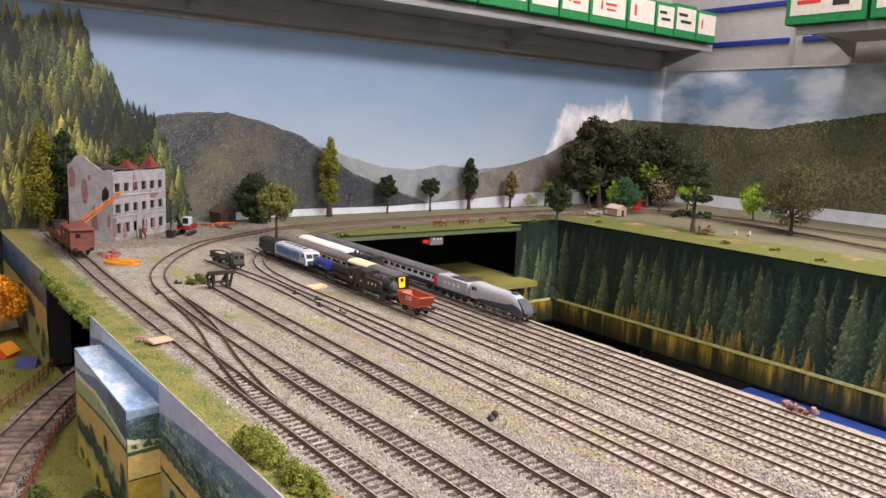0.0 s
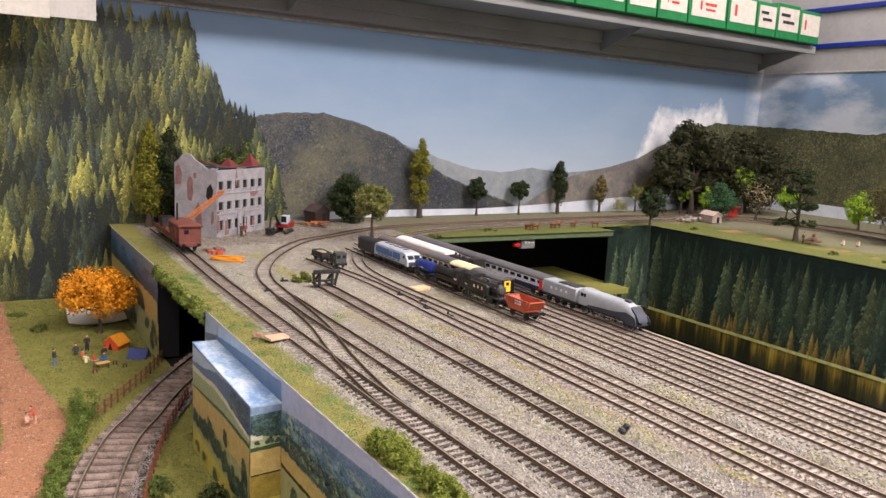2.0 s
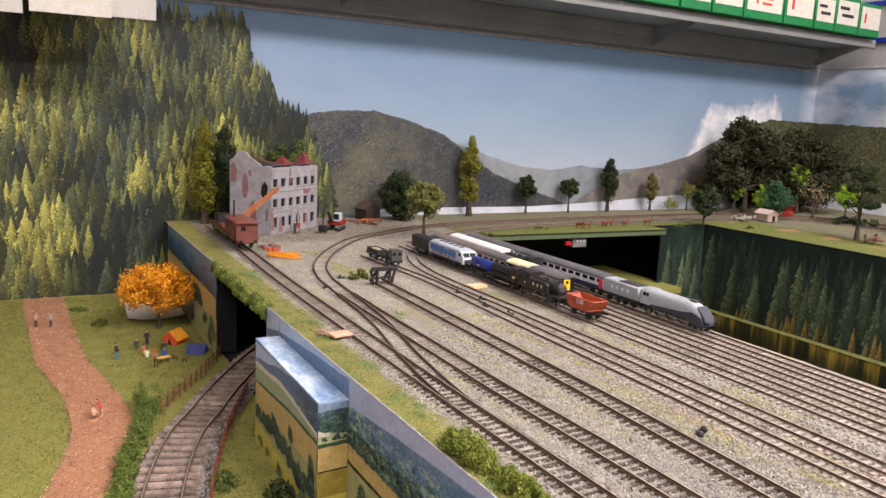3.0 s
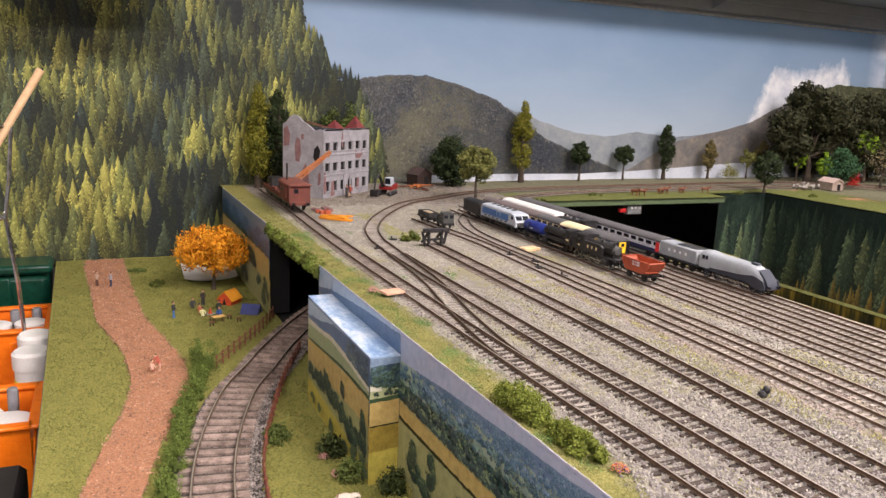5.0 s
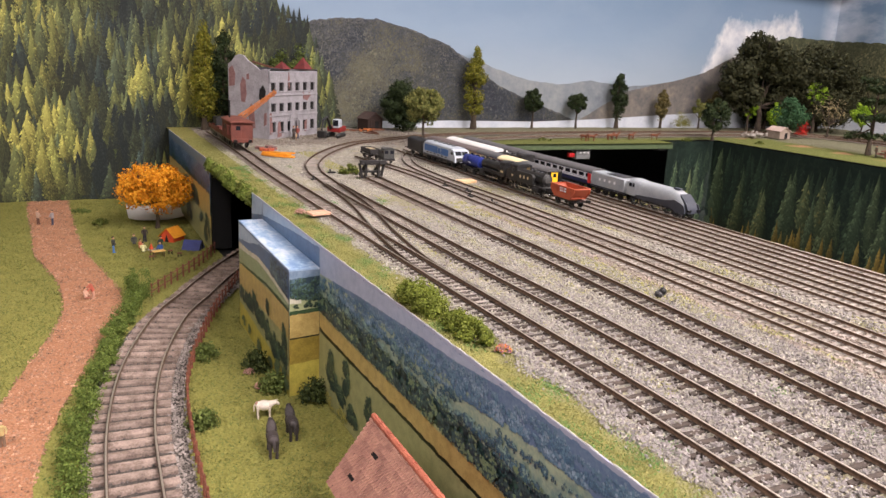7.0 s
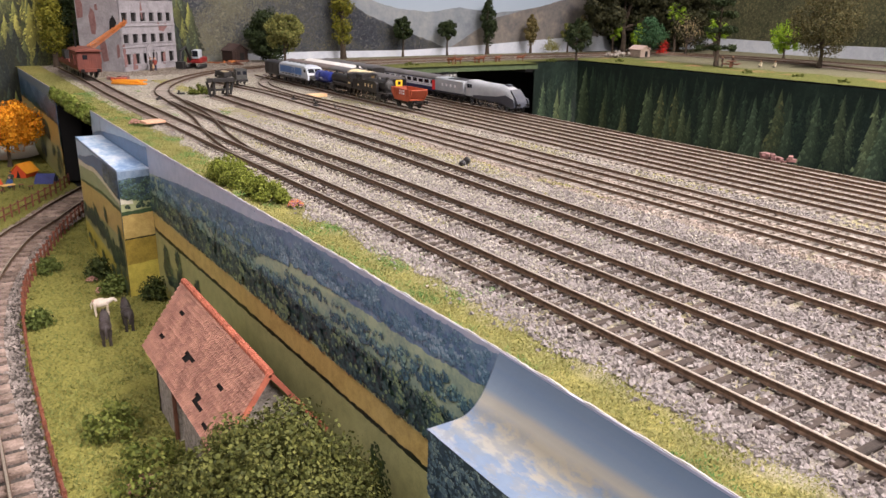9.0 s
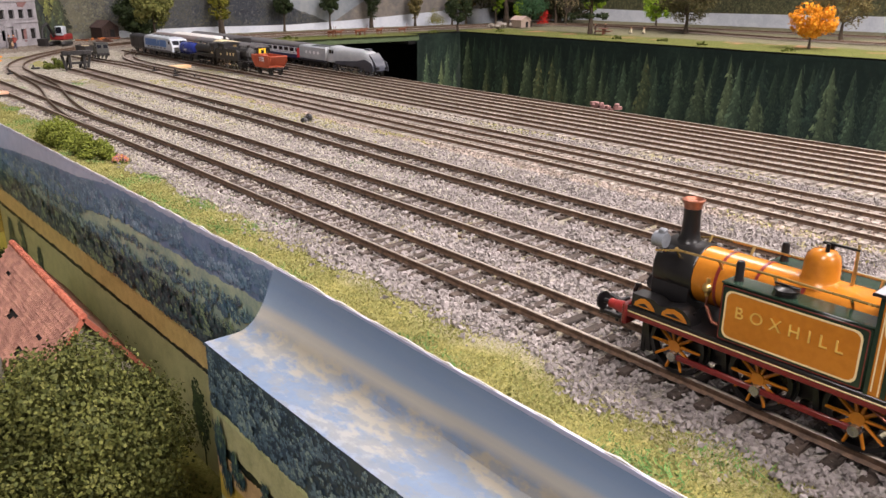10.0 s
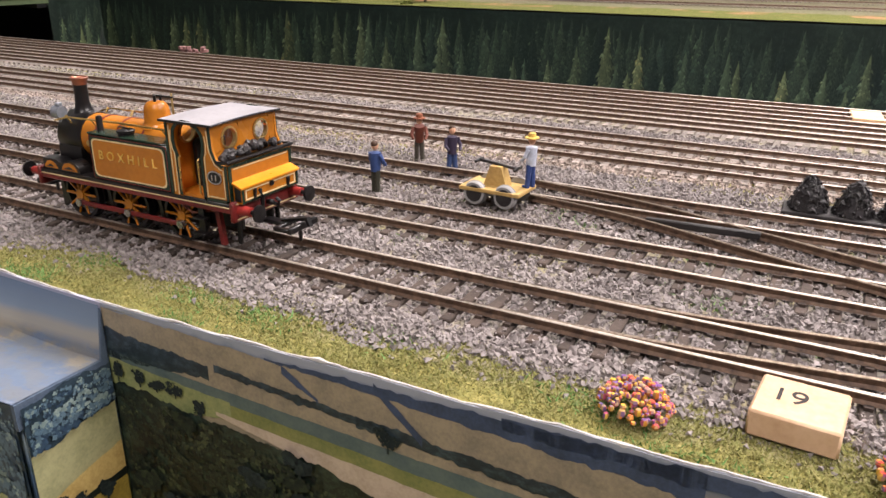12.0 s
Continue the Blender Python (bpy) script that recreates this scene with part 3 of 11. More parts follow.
# slatted wall strips above the paper, and the shelves
for z in (0.486, 0.588, 0.69):
    for y0, y1 in ((1.25, 1.6), (0.2, 1.21), (-0.8, 0.16)):
        tagged(part("slat_insert", G().box((XW - 0.001, (y0 + y1) / 2, z), (0.006, y1 - y0, 0.012)), M_BLUE_STRIP), "blue plastic strip set in the slatted wall", "wall strip", kind="structure")

# ---- boards and ground ----
YARD_R = 0.590
ys = np.arange(-0.7, 1.2951, 0.005)


def sheet(name, corners, z, mat, step=0.006, rough=0.0006, seed=0):
    """A gently uneven ground between a left and a right border: rows of (y, x0, x1)."""
    vs, fs = [], []
    n = 2 + int(max(b - a for y, a, b in corners) / step)
    for y, a, b in corners:
        for i in range(n):
            x = a + (b - a) * i / (n - 1)
            vs.append((x, y, z + rough * noise.noise((x * 60, y * 60, seed))))
    for j in range(len(corners) - 1):
        for i in range(n - 1):
            fs.append((j * n + i, j * n + i + 1, (j + 1) * n + i + 1, (j + 1) * n + i))
    return soup(name, vs, fs, mat, True)


yard = thing("ground", 0, 0, 0, label="model railway yard of pale ballast with grass verges", category="ground", kind="structure")
part("yard_ground", sheet("yard_ground", [(y, fascia_x(y), YARD_R) for y in ys], 0.0, M_YARD), None, yard)
part("village_ground", sheet("village_ground", [(y, fascia_x(y), 0.66) for y in np.arange(1.295, 1.57, 0.006)], 0.0, M_YARD), None, yard)
part("back_verge", sheet("back_verge", [(y, 0.66, 1.156) for y in np.linspace(1.295, 1.352, 11)], -0.002, M_VERGE, 0.01), None, yard)
part("back_verge", sheet("back_verge", [(y, 0.66, XW) for y in np.arange(1.352, 1.62, 0.006)], -0.002, M_VERGE, 0.01), None, yard)
part("corner_verge", sheet("corner_verge", [(y, 1.322, XW) for y in np.linspace(1.284, 1.352, 12)], -0.002, M_VERGE, 0.01), None, yard)
part("side_verge", sheet("side_verge", [(y, 1.322, XW) for y in np.linspace(-1.2, 1.284, 208)], -0.002, M_VERGE, 0.012), None, yard)
board = thing("baseboard", 0, 0, 0, label="black painted board edge under the railway yard", category="baseboard", kind="structure")
part("board", G().prism([(fascia_x(y) + 0.004, y) for y in (-0.7, -0.2, 0.15, 0.6, 0.862)] + [(YARD_R - 0.004, 0.862), (YARD_R - 0.004, -0.7)], -0.022, -0.0025, "xy"), M_BLACK, board)
part("board", G().box((0.4, 1.08, -0.012), (0.42, 0.43, 0.019)), M_BLACK, board)
part("back_board", G().box((1.62, 1.48, -0.016), (0.9, 0.24, 0.022)), M_BLACK, board)
part("back_board", G().box((0.6625, 1.45, -0.0085), (0.985, 0.3, 0.011)), paint("green_board_edge", C(92, 106, 74), C(74, 88, 60), 0.6), board)
part("side_board", G().box((1.70, 0.05, -0.018), (0.73, 2.4, 0.022)), M_BLACK, board)
part("yard_skirt", G().box((YARD_R - 0.003, 0.2, -0.16), (0.004, 1.8, 0.27)), M_BLACK, board)
# dark panels close the space under the boards, its shade put into their colour
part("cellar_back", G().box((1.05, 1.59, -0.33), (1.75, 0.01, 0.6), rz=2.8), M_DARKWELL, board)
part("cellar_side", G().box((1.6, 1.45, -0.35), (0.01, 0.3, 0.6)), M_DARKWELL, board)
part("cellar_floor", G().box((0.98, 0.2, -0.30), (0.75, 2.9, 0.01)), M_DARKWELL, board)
part("low_deck", G().box((0.86, 1.43, -0.14), (0.7, 0.27, 0.012)), M_TURF, board)

# the well with its printed forest and mirrored lake
PANX, PANY = 1.322, 1.352
def mirror_lake():
    """Printed water: golden reflections hang down from the shore in streaks of uneven length over dark green."""
    k = Nodes("printed_mirror_lake")
    x, y, z = k.xyz()
    vec = k.n("ShaderNodeMapping", Vector=k.pos(), Scale=(1, 1, 0.07)).outputs[0]
    a, b = k.noise(34, 4, 0.65, vec), k.noise(160, 3, 0.6, vec)
    up = k.math("MULTIPLY", k.math("ADD", z, 0.25), 18.0)
    f = k.math("ADD", k.math("MULTIPLY", up, 0.42), k.math("ADD", k.math("MULTIPLY", k.math("SUBTRACT", a, 0.5), 1.5), k.math("MULTIPLY", k.math("SUBTRACT", b, 0.5), 0.5)))
    return k.done(k.ramp(f, [(0.05, C(36, 38, 24)), (0.28, C(70, 66, 32)), (0.48, C(150, 126, 50)), (0.7, C(188, 170, 80))]), 0.35, 0, 0.4)


M_WATERP = mirror_lake()
M_SHORE = paint("printed_reed_shore", C(196, 194, 128), C(146, 152, 78), 0.6, scale=60, fine=400)
M_DARKWOOD = hill_mat("printed_dark_wood", C(16, 26, 22), C(24, 36, 30), C(38, 53, 43), 90)
wp = thing("well_backdrop", 0, 0, 0, label="printed card of dark firs above a golden mirrored lake", category="backdrop", kind="structure")


def pan(u, v, d):
    """Along the card: first the short end, then the long side."""
    if u < 0.132:
        return (PANX - 0.132 + u, PANY - d, v)
    return (PANX - d, PANY - (u - 0.132), v)


def card(name, v0, v1, d, mat):
    vs = [pan(0, v0, d), pan(0.132, v0, d), pan(2.3, v0, d), pan(2.3, v1, d), pan(0.132, v1, d), pan(0, v1, d)]
    vs[1], vs[4] = (PANX - d, PANY - d, v0), (PANX - d, PANY - d, v1)
    part(name, G().add(vs, [(0, 1, 4, 5), (1, 2, 3, 4)]), mat, wp, smooth=0)


card("card_back", -0.255, -0.004, -0.002, M_BLACK)
card("wood", -0.2, -0.005, 0.0, M_DARKWOOD)
card("lake", -0.25, -0.196, 0.0, M_WATERP)
card("shore", -0.2005, -0.194, 0.0034, M_SHORE)
rnd = random.Random(8)
trees = []
for row in range(5):
    u = 0.028
    while u < 2.3:
        back = row < 3
        h = rnd.uniform(0.15, 0.189) if back else rnd.uniform(0.105, 0.184)
        trees.append((u, -0.197, h, h * (rnd.uniform(0.28, 0.42) if back else rnd.uniform(0.3, 0.42)), rnd.uniform(0, 0.3) if back else rnd.uniform(0.2, 0.65), row, rnd.uniform(0.2, 0.75) if back else rnd.uniform(0.7, 1.35)))
        u += rnd.uniform(0.016, 0.03) if back else rnd.uniform(0.036, 0.075)
u = 0.01
while u < 2.3:
    h = rnd.uniform(0.018, 0.06)
    trees.append((u, -0.197, h, h * 0.36, rnd.uniform(0.82, 1.0), 5 + len(trees) % 2, rnd.uniform(0.6, 1.2)))
    u += rnd.uniform(0.005, 0.03) if rnd.random() < 0.8 else rnd.uniform(0.05, 0.1)
print_firs("fir_print", lambda u, v, d: pan(u, v, d + 0.0003), trees, M_FIRD, wp, 130)

# point motor under the back board
pm_ = thing("point_motor", 0.922, 1.316, -0.0138, label="small grey point motor with a red plug under the board", category="motor")
part("housing", G().box((0.008, 0, -0.012), (0.034, 0.016, 0.018), 0.001), paint("grey_plastic_housing", C(120, 120, 120), C(92, 92, 92), 0.5), pm_)
part("bracket", G().box((0.004, 0.002, -0.0015), (0.05, 0.012, 0.003)), M_SHELF, pm_)
part("plug", G().box((-0.018, -0.002, -0.013), (0.014, 0.01, 0.008), 0.001), paint("red_plug", C(190, 40, 44), C(150, 28, 32), 0.4), pm_)
for i in range(3):
    part("terminal", G().box((0.0 + i * 0.009, -0.009, -0.008), (0.005, 0.003, 0.004), 0.0006), M_EDGE, pm_)

# ---- lower field ----
field = thing("field", 0, 0, 0, label="low meadow of static grass beside the yard", category="ground", kind="structure")
part("turf", sheet("turf", [(y, -0.121 + 0.0256 * (1.5 - max(y, 0.1)), fascia_x(y) + 0.01) for y in np.arange(-0.6, 1.556, 0.008)], FIELD, M_TURF, 0.008, 0.0015, 3), None, field)
part("field_board", G().prism([(-0.123, 1.556), (0.16, 1.556), (0.18, -0.6), (-0.087, -0.6), (-0.087, 0.1)], FIELD - 0.029, FIELD - 0.003, "xy"), paint("grey_board_edge", C(120, 116, 110), C(96, 92, 88), 0.7), field)
PATHMID = [(-0.044, 1.54), (-0.044, 1.48), (-0.034, 1.3), (-0.026, 1.166), (-0.002, 1.04), (0.008, 0.945), (0.0, 0.86), (-0.026, 0.762), (-0.044, 0.675), (-0.058, 0.594), (-0.07, 0.45), (-0.075, 0.3)]
WIDE = [0.031, 0.031, 0.029, 0.0295, 0.028, 0.030, 0.028, 0.025, 0.023, 0.0225, 0.022, 0.02]
ps = spline(PATHMID, 0.006)
wd = np.interp(ps[:, 1][::-1], [p[1] for p in PATHMID][::-1], WIDE[::-1])[::-1]
part("path", sheet("path", [(p[1], p[0] - w + 0.003 * noise.noise((0, p[1] * 40, 1)), p[0] + w + 0.003 * noise.noise((5, p[1] * 40, 1))) for p, w in list(zip(ps, wd))[::-1]], FIELD + 0.0016, M_PATH, 0.004, 0.0012, 7), None, field)

# ---- card fascia between yard and field, printed with hills and fields ----
def vale_mat(name, cols, wave=0.16, woods=1.0):
    """A printed landscape in level bands with woods; cols go from the foot to the top edge."""
    k = Nodes(name)
    x, y, z = k.xyz()
    flatten = k.n("ShaderNodeMapping", Vector=k.pos(), Scale=(0.6, 0.6, 2.0)).outputs[0]
    wav = k.math("MULTIPLY", k.math("SUBTRACT", k.noise(13, 5, 0.6, flatten), 0.5), wave)
    fine = k.math("MULTIPLY", k.math("SUBTRACT", k.noise(160, 3, 0.6), 0.5), 0.05)
    t = k.math("ADD", k.math("MULTIPLY", k.math("ADD", z, 0.13), 1 / 0.13), k.math("ADD", wav, fine))
    col = k.ramp(t, cols)
    vor = k.n("ShaderNodeTexVoronoi", Scale=190.0)
    wob = k.mix(0.012, k.pos(), k.n("ShaderNodeTexNoise", Vector=k.pos(), Scale=240.0).outputs["Color"])
    k.put(vor.inputs["Vector"], wob)
    leafn = k.noise(900, 3, 0.7)
    wood = k.ramp(k.noise(34, 5, 0.62, flatten), [(0.47, (0, 0, 0, 1)), (0.52, (1, 1, 1, 1))])
    shade = k.math("ADD", k.math("MULTIPLY", vor.outputs["Distance"], 0.8), k.math("MULTIPLY", k.math("SUBTRACT", leafn, 0.5), 0.8))
    crown = k.ramp(shade, [(0.02, C(126, 142, 112)), (0.22, C(66, 88, 66)), (0.5, C(22, 36, 34))])
    blue = k.mix(k.math("MULTIPLY", t, 0.55, True), crown, C(88, 112, 146))
    mid = k.ramp(t, [(0.0, (0.3, 0.3, 0.3, 1)), (0.12, (0.0, 0.0, 0.0, 1)), (0.39, (0.0, 0.0, 0.0, 1)), (0.43, (1, 1, 1, 1)), (0.86, (0.85, 0.85, 0.85, 1)), (0.95, (0, 0, 0, 1))])
    col = k.mix(k.math("MULTIPLY", k.math("MULTIPLY", wood, mid), woods), col, blue)
    return k.done(col, 0.38, 0, 0.4)


def boxtop_mat(name, a, b, c):
    k = Nodes(name)
    m = k.n("ShaderNodeMapping", Vector=k.pos(), Scale=(2.4, 0.8, 1)).outputs[0]
    nz = k.math("ADD", k.math("MULTIPLY", k.noise(26, 5, 0.6, m), 0.75), k.math("MULTIPLY", k.noise(260, 3), 0.25))
    col = k.ramp(nz, [(0.4, a), (0.5, b), (0.6, c)])
    return k.done(col, 0.6, 0, 0.2)


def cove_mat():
    """Cloudy print on the coved lid: blue at the fascia, tan haze in the cove, pale cloud with blue patches on the
    flat. The cove's tones are lighter than the flat's, to offset the weaker light on its slope.
    """
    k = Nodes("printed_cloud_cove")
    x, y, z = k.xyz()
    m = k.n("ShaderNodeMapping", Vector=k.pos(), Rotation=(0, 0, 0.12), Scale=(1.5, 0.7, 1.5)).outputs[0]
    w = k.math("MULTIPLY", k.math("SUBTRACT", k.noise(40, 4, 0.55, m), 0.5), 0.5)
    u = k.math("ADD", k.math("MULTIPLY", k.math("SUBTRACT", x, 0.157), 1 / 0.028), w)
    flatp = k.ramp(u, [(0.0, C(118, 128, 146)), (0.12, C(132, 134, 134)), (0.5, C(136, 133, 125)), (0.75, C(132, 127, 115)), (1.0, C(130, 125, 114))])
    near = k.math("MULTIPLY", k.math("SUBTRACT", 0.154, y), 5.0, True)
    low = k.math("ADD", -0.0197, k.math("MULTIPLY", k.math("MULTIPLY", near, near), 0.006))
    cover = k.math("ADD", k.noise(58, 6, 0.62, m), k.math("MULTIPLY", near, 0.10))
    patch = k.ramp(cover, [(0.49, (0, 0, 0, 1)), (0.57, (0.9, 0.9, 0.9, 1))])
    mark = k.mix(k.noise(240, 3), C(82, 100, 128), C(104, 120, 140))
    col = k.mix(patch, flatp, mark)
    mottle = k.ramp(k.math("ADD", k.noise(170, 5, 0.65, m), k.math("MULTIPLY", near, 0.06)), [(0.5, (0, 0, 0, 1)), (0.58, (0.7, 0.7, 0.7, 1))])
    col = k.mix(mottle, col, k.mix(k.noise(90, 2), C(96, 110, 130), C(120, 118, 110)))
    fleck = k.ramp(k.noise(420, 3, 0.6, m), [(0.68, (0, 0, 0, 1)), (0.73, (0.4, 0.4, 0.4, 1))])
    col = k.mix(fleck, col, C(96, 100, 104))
    # up the cove, in tones lightened against the weaker light there
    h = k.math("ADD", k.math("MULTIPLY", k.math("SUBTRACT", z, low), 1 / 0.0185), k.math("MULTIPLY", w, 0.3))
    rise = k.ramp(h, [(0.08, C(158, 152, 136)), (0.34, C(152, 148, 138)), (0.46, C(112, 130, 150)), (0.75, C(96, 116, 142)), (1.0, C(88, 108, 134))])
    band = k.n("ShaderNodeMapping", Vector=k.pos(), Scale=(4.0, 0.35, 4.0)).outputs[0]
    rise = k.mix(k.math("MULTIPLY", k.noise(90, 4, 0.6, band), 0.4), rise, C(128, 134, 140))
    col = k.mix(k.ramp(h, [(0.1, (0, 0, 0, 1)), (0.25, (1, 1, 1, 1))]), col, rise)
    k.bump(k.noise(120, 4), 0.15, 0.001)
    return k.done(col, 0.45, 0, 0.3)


M_VALE = vale_mat("printed_vale", [(0.02, C(126, 122, 66)), (0.16, C(150, 138, 82)), (0.24, C(120, 106, 64)), (0.27, C(52, 50, 34)), (0.29, C(158, 136, 80)), (0.4, C(186, 160, 98)), (0.425, C(48, 62, 46)), (0.5, C(46, 64, 66)), (0.58, C(124, 142, 128)), (0.63, C(58, 80, 98)), (0.72, C(82, 106, 134)), (0.8, C(140, 156, 164)), (0.84, C(92, 116, 150)), (0.93, C(142, 152, 178)), (1.0, C(166, 168, 188))])
M_VALE2 = vale_mat("printed_farmland", [(0.1, C(16, 22, 16)), (0.44, C(24, 32, 22)), (0.5, C(50, 58, 38)), (0.53, C(168, 152, 128)), (0.6, C(160, 142, 116)), (0.62, C(96, 104, 64)), (0.66, C(84, 96, 66)), (0.7, C(124, 126, 84)), (0.73, C(38, 48, 52)), (0.77, C(52, 64, 72)), (0.785, C(138, 128, 106)), (0.84, C(150, 136, 110)), (0.86, C(60, 74, 88)), (0.885, C(116, 112, 104)), (0.95, C(142, 130, 114)), (0.975, C(92, 106, 122)), (1.0, C(140, 146, 156))], 0.1, 0.12)
M_LIDEND = paint("printed_lid_edge", C(84, 98, 116), C(66, 80, 98), 0.5)
M_TOP1 = boxtop_mat("printed_blue_sky", C(108, 134, 168), C(146, 166, 190), C(184, 192, 202))


def wood_print(name, z0, z1, darks, lights, coarse=110, fine=420):
    """Printed woodland seen from afar: clumps in light and shade, blue with distance up the card."""
    k = Nodes(name)
    x, y, z = k.xyz()
    big = k.noise(38, 3)
    t = k.math("ADD", k.math("MULTIPLY", k.math("SUBTRACT", z, z0), 1 / (z1 - z0)), k.math("MULTIPLY", k.math("SUBTRACT", big, 0.5), 0.7))
    n = len(darks)
    lo = k.ramp(t, [(i / (n - 1), c) for i, c in enumerate(darks)])
    hi = k.ramp(t, [(i / (n - 1), c) for i, c in enumerate(lights)])
    vec = k.n("ShaderNodeMapping", Vector=k.pos(), Scale=(1.0, 0.8, 1.25)).outputs[0]
    f = k.math("ADD", k.math("MULTIPLY", k.noise(coarse, 3, 0.6, vec), 0.55), k.math("MULTIPLY", k.noise(fine, 4, 0.7, vec), 0.45))
    f = k.ramp(f, [(0.4, (0, 0, 0, 1)), (0.5, (0.25, 0.25, 0.25, 1)), (0.62, (1, 1, 1, 1))])
    return k.done(k.mix(f, lo, hi), 0.4, 0, 0.35)


P_WOODNEAR = wood_print("printed_near_wood", -0.1, -0.02, [C(12, 17, 13), C(14, 20, 16), C(18, 26, 24)], [C(66, 78, 48), C(54, 66, 46), C(48, 62, 54)], 170, 620)
P_WOODFAR = wood_print("printed_vale_wood", -0.056, -0.002, [C(16, 30, 26), C(20, 40, 46), C(28, 52, 76), C(60, 84, 120), C(104, 122, 156)], [C(78, 104, 74), C(70, 102, 98), C(76, 108, 134), C(112, 138, 168), C(150, 160, 184)])
P_HEDGE = wood_print("printed_hedge", -0.02, 0.0, [C(20, 30, 30), C(30, 40, 52)], [C(52, 66, 58), C(66, 80, 98)], 260, 800)
fs_ = thing("fascia", 0, 0, 0, label="card fascia printed with wooded hills and yellow fields", category="fascia", kind="structure")


def fascia(y0, y1, z0, z1, mat):
    n = max(2, int((y1 - y0) / 0.02))
    yy = np.linspace(y0, y1, n)
    vs, fcs = [], []
    for y in yy:
        x = fascia_x(y)
        zt = z1 + 0.0008 * noise.noise((0, y * 90, 2))
        vs += [(x, y, z0), (x, y, zt), (x + 0.0009, y, zt), (x + 0.0009, y, z0)]
    for j in range(n - 1):
        for i in range(4):
            fcs.append((4 * j + i, 4 * j + (i + 1) % 4, 4 * j + 4 + (i + 1) % 4, 4 * j + 4 + i))
    fcs += [(0, 1, 2, 3), tuple(range(4 * n - 4, 4 * n))]
    part("card", G().add(vs, fcs), mat, fs_)
    g = G()
    path = [(fascia_x(y) + 0.0005 + 0.0003 * noise.noise((7, y * 400, 1)), y, z1 + 0.0001 + 0.0008 * noise.noise((0, y * 90, 2)) + 0.0003 * noise.noise((2, y * 700, 5))) for y in np.linspace(y0, y1, 8 * n)]
    g.tube(path, [0.0003 + 0.0008 * max(0, noise.noise((3, p[1] * 160, 0))) ** 2 + 0.0002 * noise.noise((4, p[1] * 900, 0)) for p in path], 5)
    part("torn_edge", g, M_EDGE, fs_, "torn white paper edge")


fascia(-0.7, -0.046, FIELD, 0.001, M_VALE2)
fascia(-0.046, 0.872, FIELD, 0.001, M_VALE)
fascia(1.125, 1.53, FIELD, 0.0, M_VALE)
tunnel = thing("tunnel_mouth", 0, 0, 0, label="dark tunnel opening in the fascia under the yard", category="tunnel", kind="structure")
# jambs, walls and floor are near black, the tunnel's shade put in their colour
part("jamb", G().box((0.183, 1.128, -0.068), (0.026, 0.004, 0.118)), M_BLACK, tunnel)
part("jamb", G().box((0.189, 0.87, -0.068), (0.026, 0.004, 0.118)), M_BLACK, tunnel)
part("lintel", G().box((0.176, 1.0, -0.008), (0.01, 0.256, 0.012)), M_BLACK, tunnel)
part("inner_wall", G().box((0.5, 1.0, -0.075), (0.01, 0.9, 0.12)), M_BLACK, tunnel)
part("inner_wall", G().box((0.34, 1.4, -0.075), (0.33, 0.01, 0.12)), M_BLACK, tunnel)
part("inner_wall", G().box((0.345, 0.6, -0.075), (0.32, 0.01, 0.12)), M_BLACK, tunnel)
part("tunnel_floor", G().box((0.33, 1.0, FIELD - 0.006), (0.33, 0.8, 0.01)), M_BLACK, tunnel)

# two boxed-out bays of the fascia
bay = thing("fascia_bay", 0, 0, 0, label="boxed-out fascia bay printed with fields and a blue sky lid", category="fascia box", kind="structure")
g = G().prism([(0.1475, 0.822), (0.1745, 0.822), (0.1775, 0.629), (0.1500, 0.629)], FIELD, -0.020, "xy")
part("card_box", g, M_VALE, bay)
part("lid", G().prism([(0.1475, 0.8225), (0.1745, 0.8225), (0.1775, 0.6285), (0.1497, 0.6285)], -0.0196, -0.0182, "xy"), M_TOP1, bay)
bay = thing("fascia_bay", 0, 0, 0, label="boxed-out fascia bay with a coved cloud-printed lid", category="fascia box", kind="structure")
y0, y1 = -0.046, 0.154
part("card_box", G().prism([(0.1575, y1), (0.1885, y1), (0.1865, 0.05), (0.184, y0), (0.1580, y0), (0.1572, 0.05)], FIELD, -0.021, "xy"), M_VALE, bay)
vs, fcs = [], []
NU, NV = 12, 20
for j in range(NV + 1):
    y = y1 + (y0 - y1) * j / NV
    xf = fascia_x(y) - 0.0006
    low = -0.0205 + 0.006 * (j / NV) ** 2
    for i in range(NU + 1):
        u = i / NU
        xo = 0.1573 - 0.0006
        x = xo + (xf - xo) * u
        cove = 0.42 + 0.5 * (j / NV) ** 0.6
        z = low + (0.0005 - low) * max(0, (u - cove) / (1 - cove)) ** 2.3
        vs.append((x, y, z))
for j in range(NV):
    for i in range(NU):
        a = j * (NU + 1) + i
        fcs.append((a, a + 1, a + NU + 2, a + NU + 1))
lidm = G().add(vs, fcs)
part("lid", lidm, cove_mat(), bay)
# the two ends under the cove
for y, low, cove in ((y1, -0.0205, 0.42), (y0, -0.0145, 0.92)):
    xf = fascia_x(y) - 0.0006
    pts = [(0.1567 + (xf - 0.1567) * i / 12, low + (0 - low) * max(0, (i / 12 - cove) / (1 - cove)) ** 2.3 - 0.0003) for i in range(13)]
    part("lid_end", G().prism(pts + [(xf, -0.022), (0.1567, -0.022)], y - 0.0006, y + 0.0006, "xz"), M_LIDEND, bay)


# printed trees standing in the fields at the foot of the fascia
M_PTREE = leafy("printed_tree_ink", C(34, 48, 30), C(52, 68, 38), C(76, 92, 52), C(26, 38, 26))
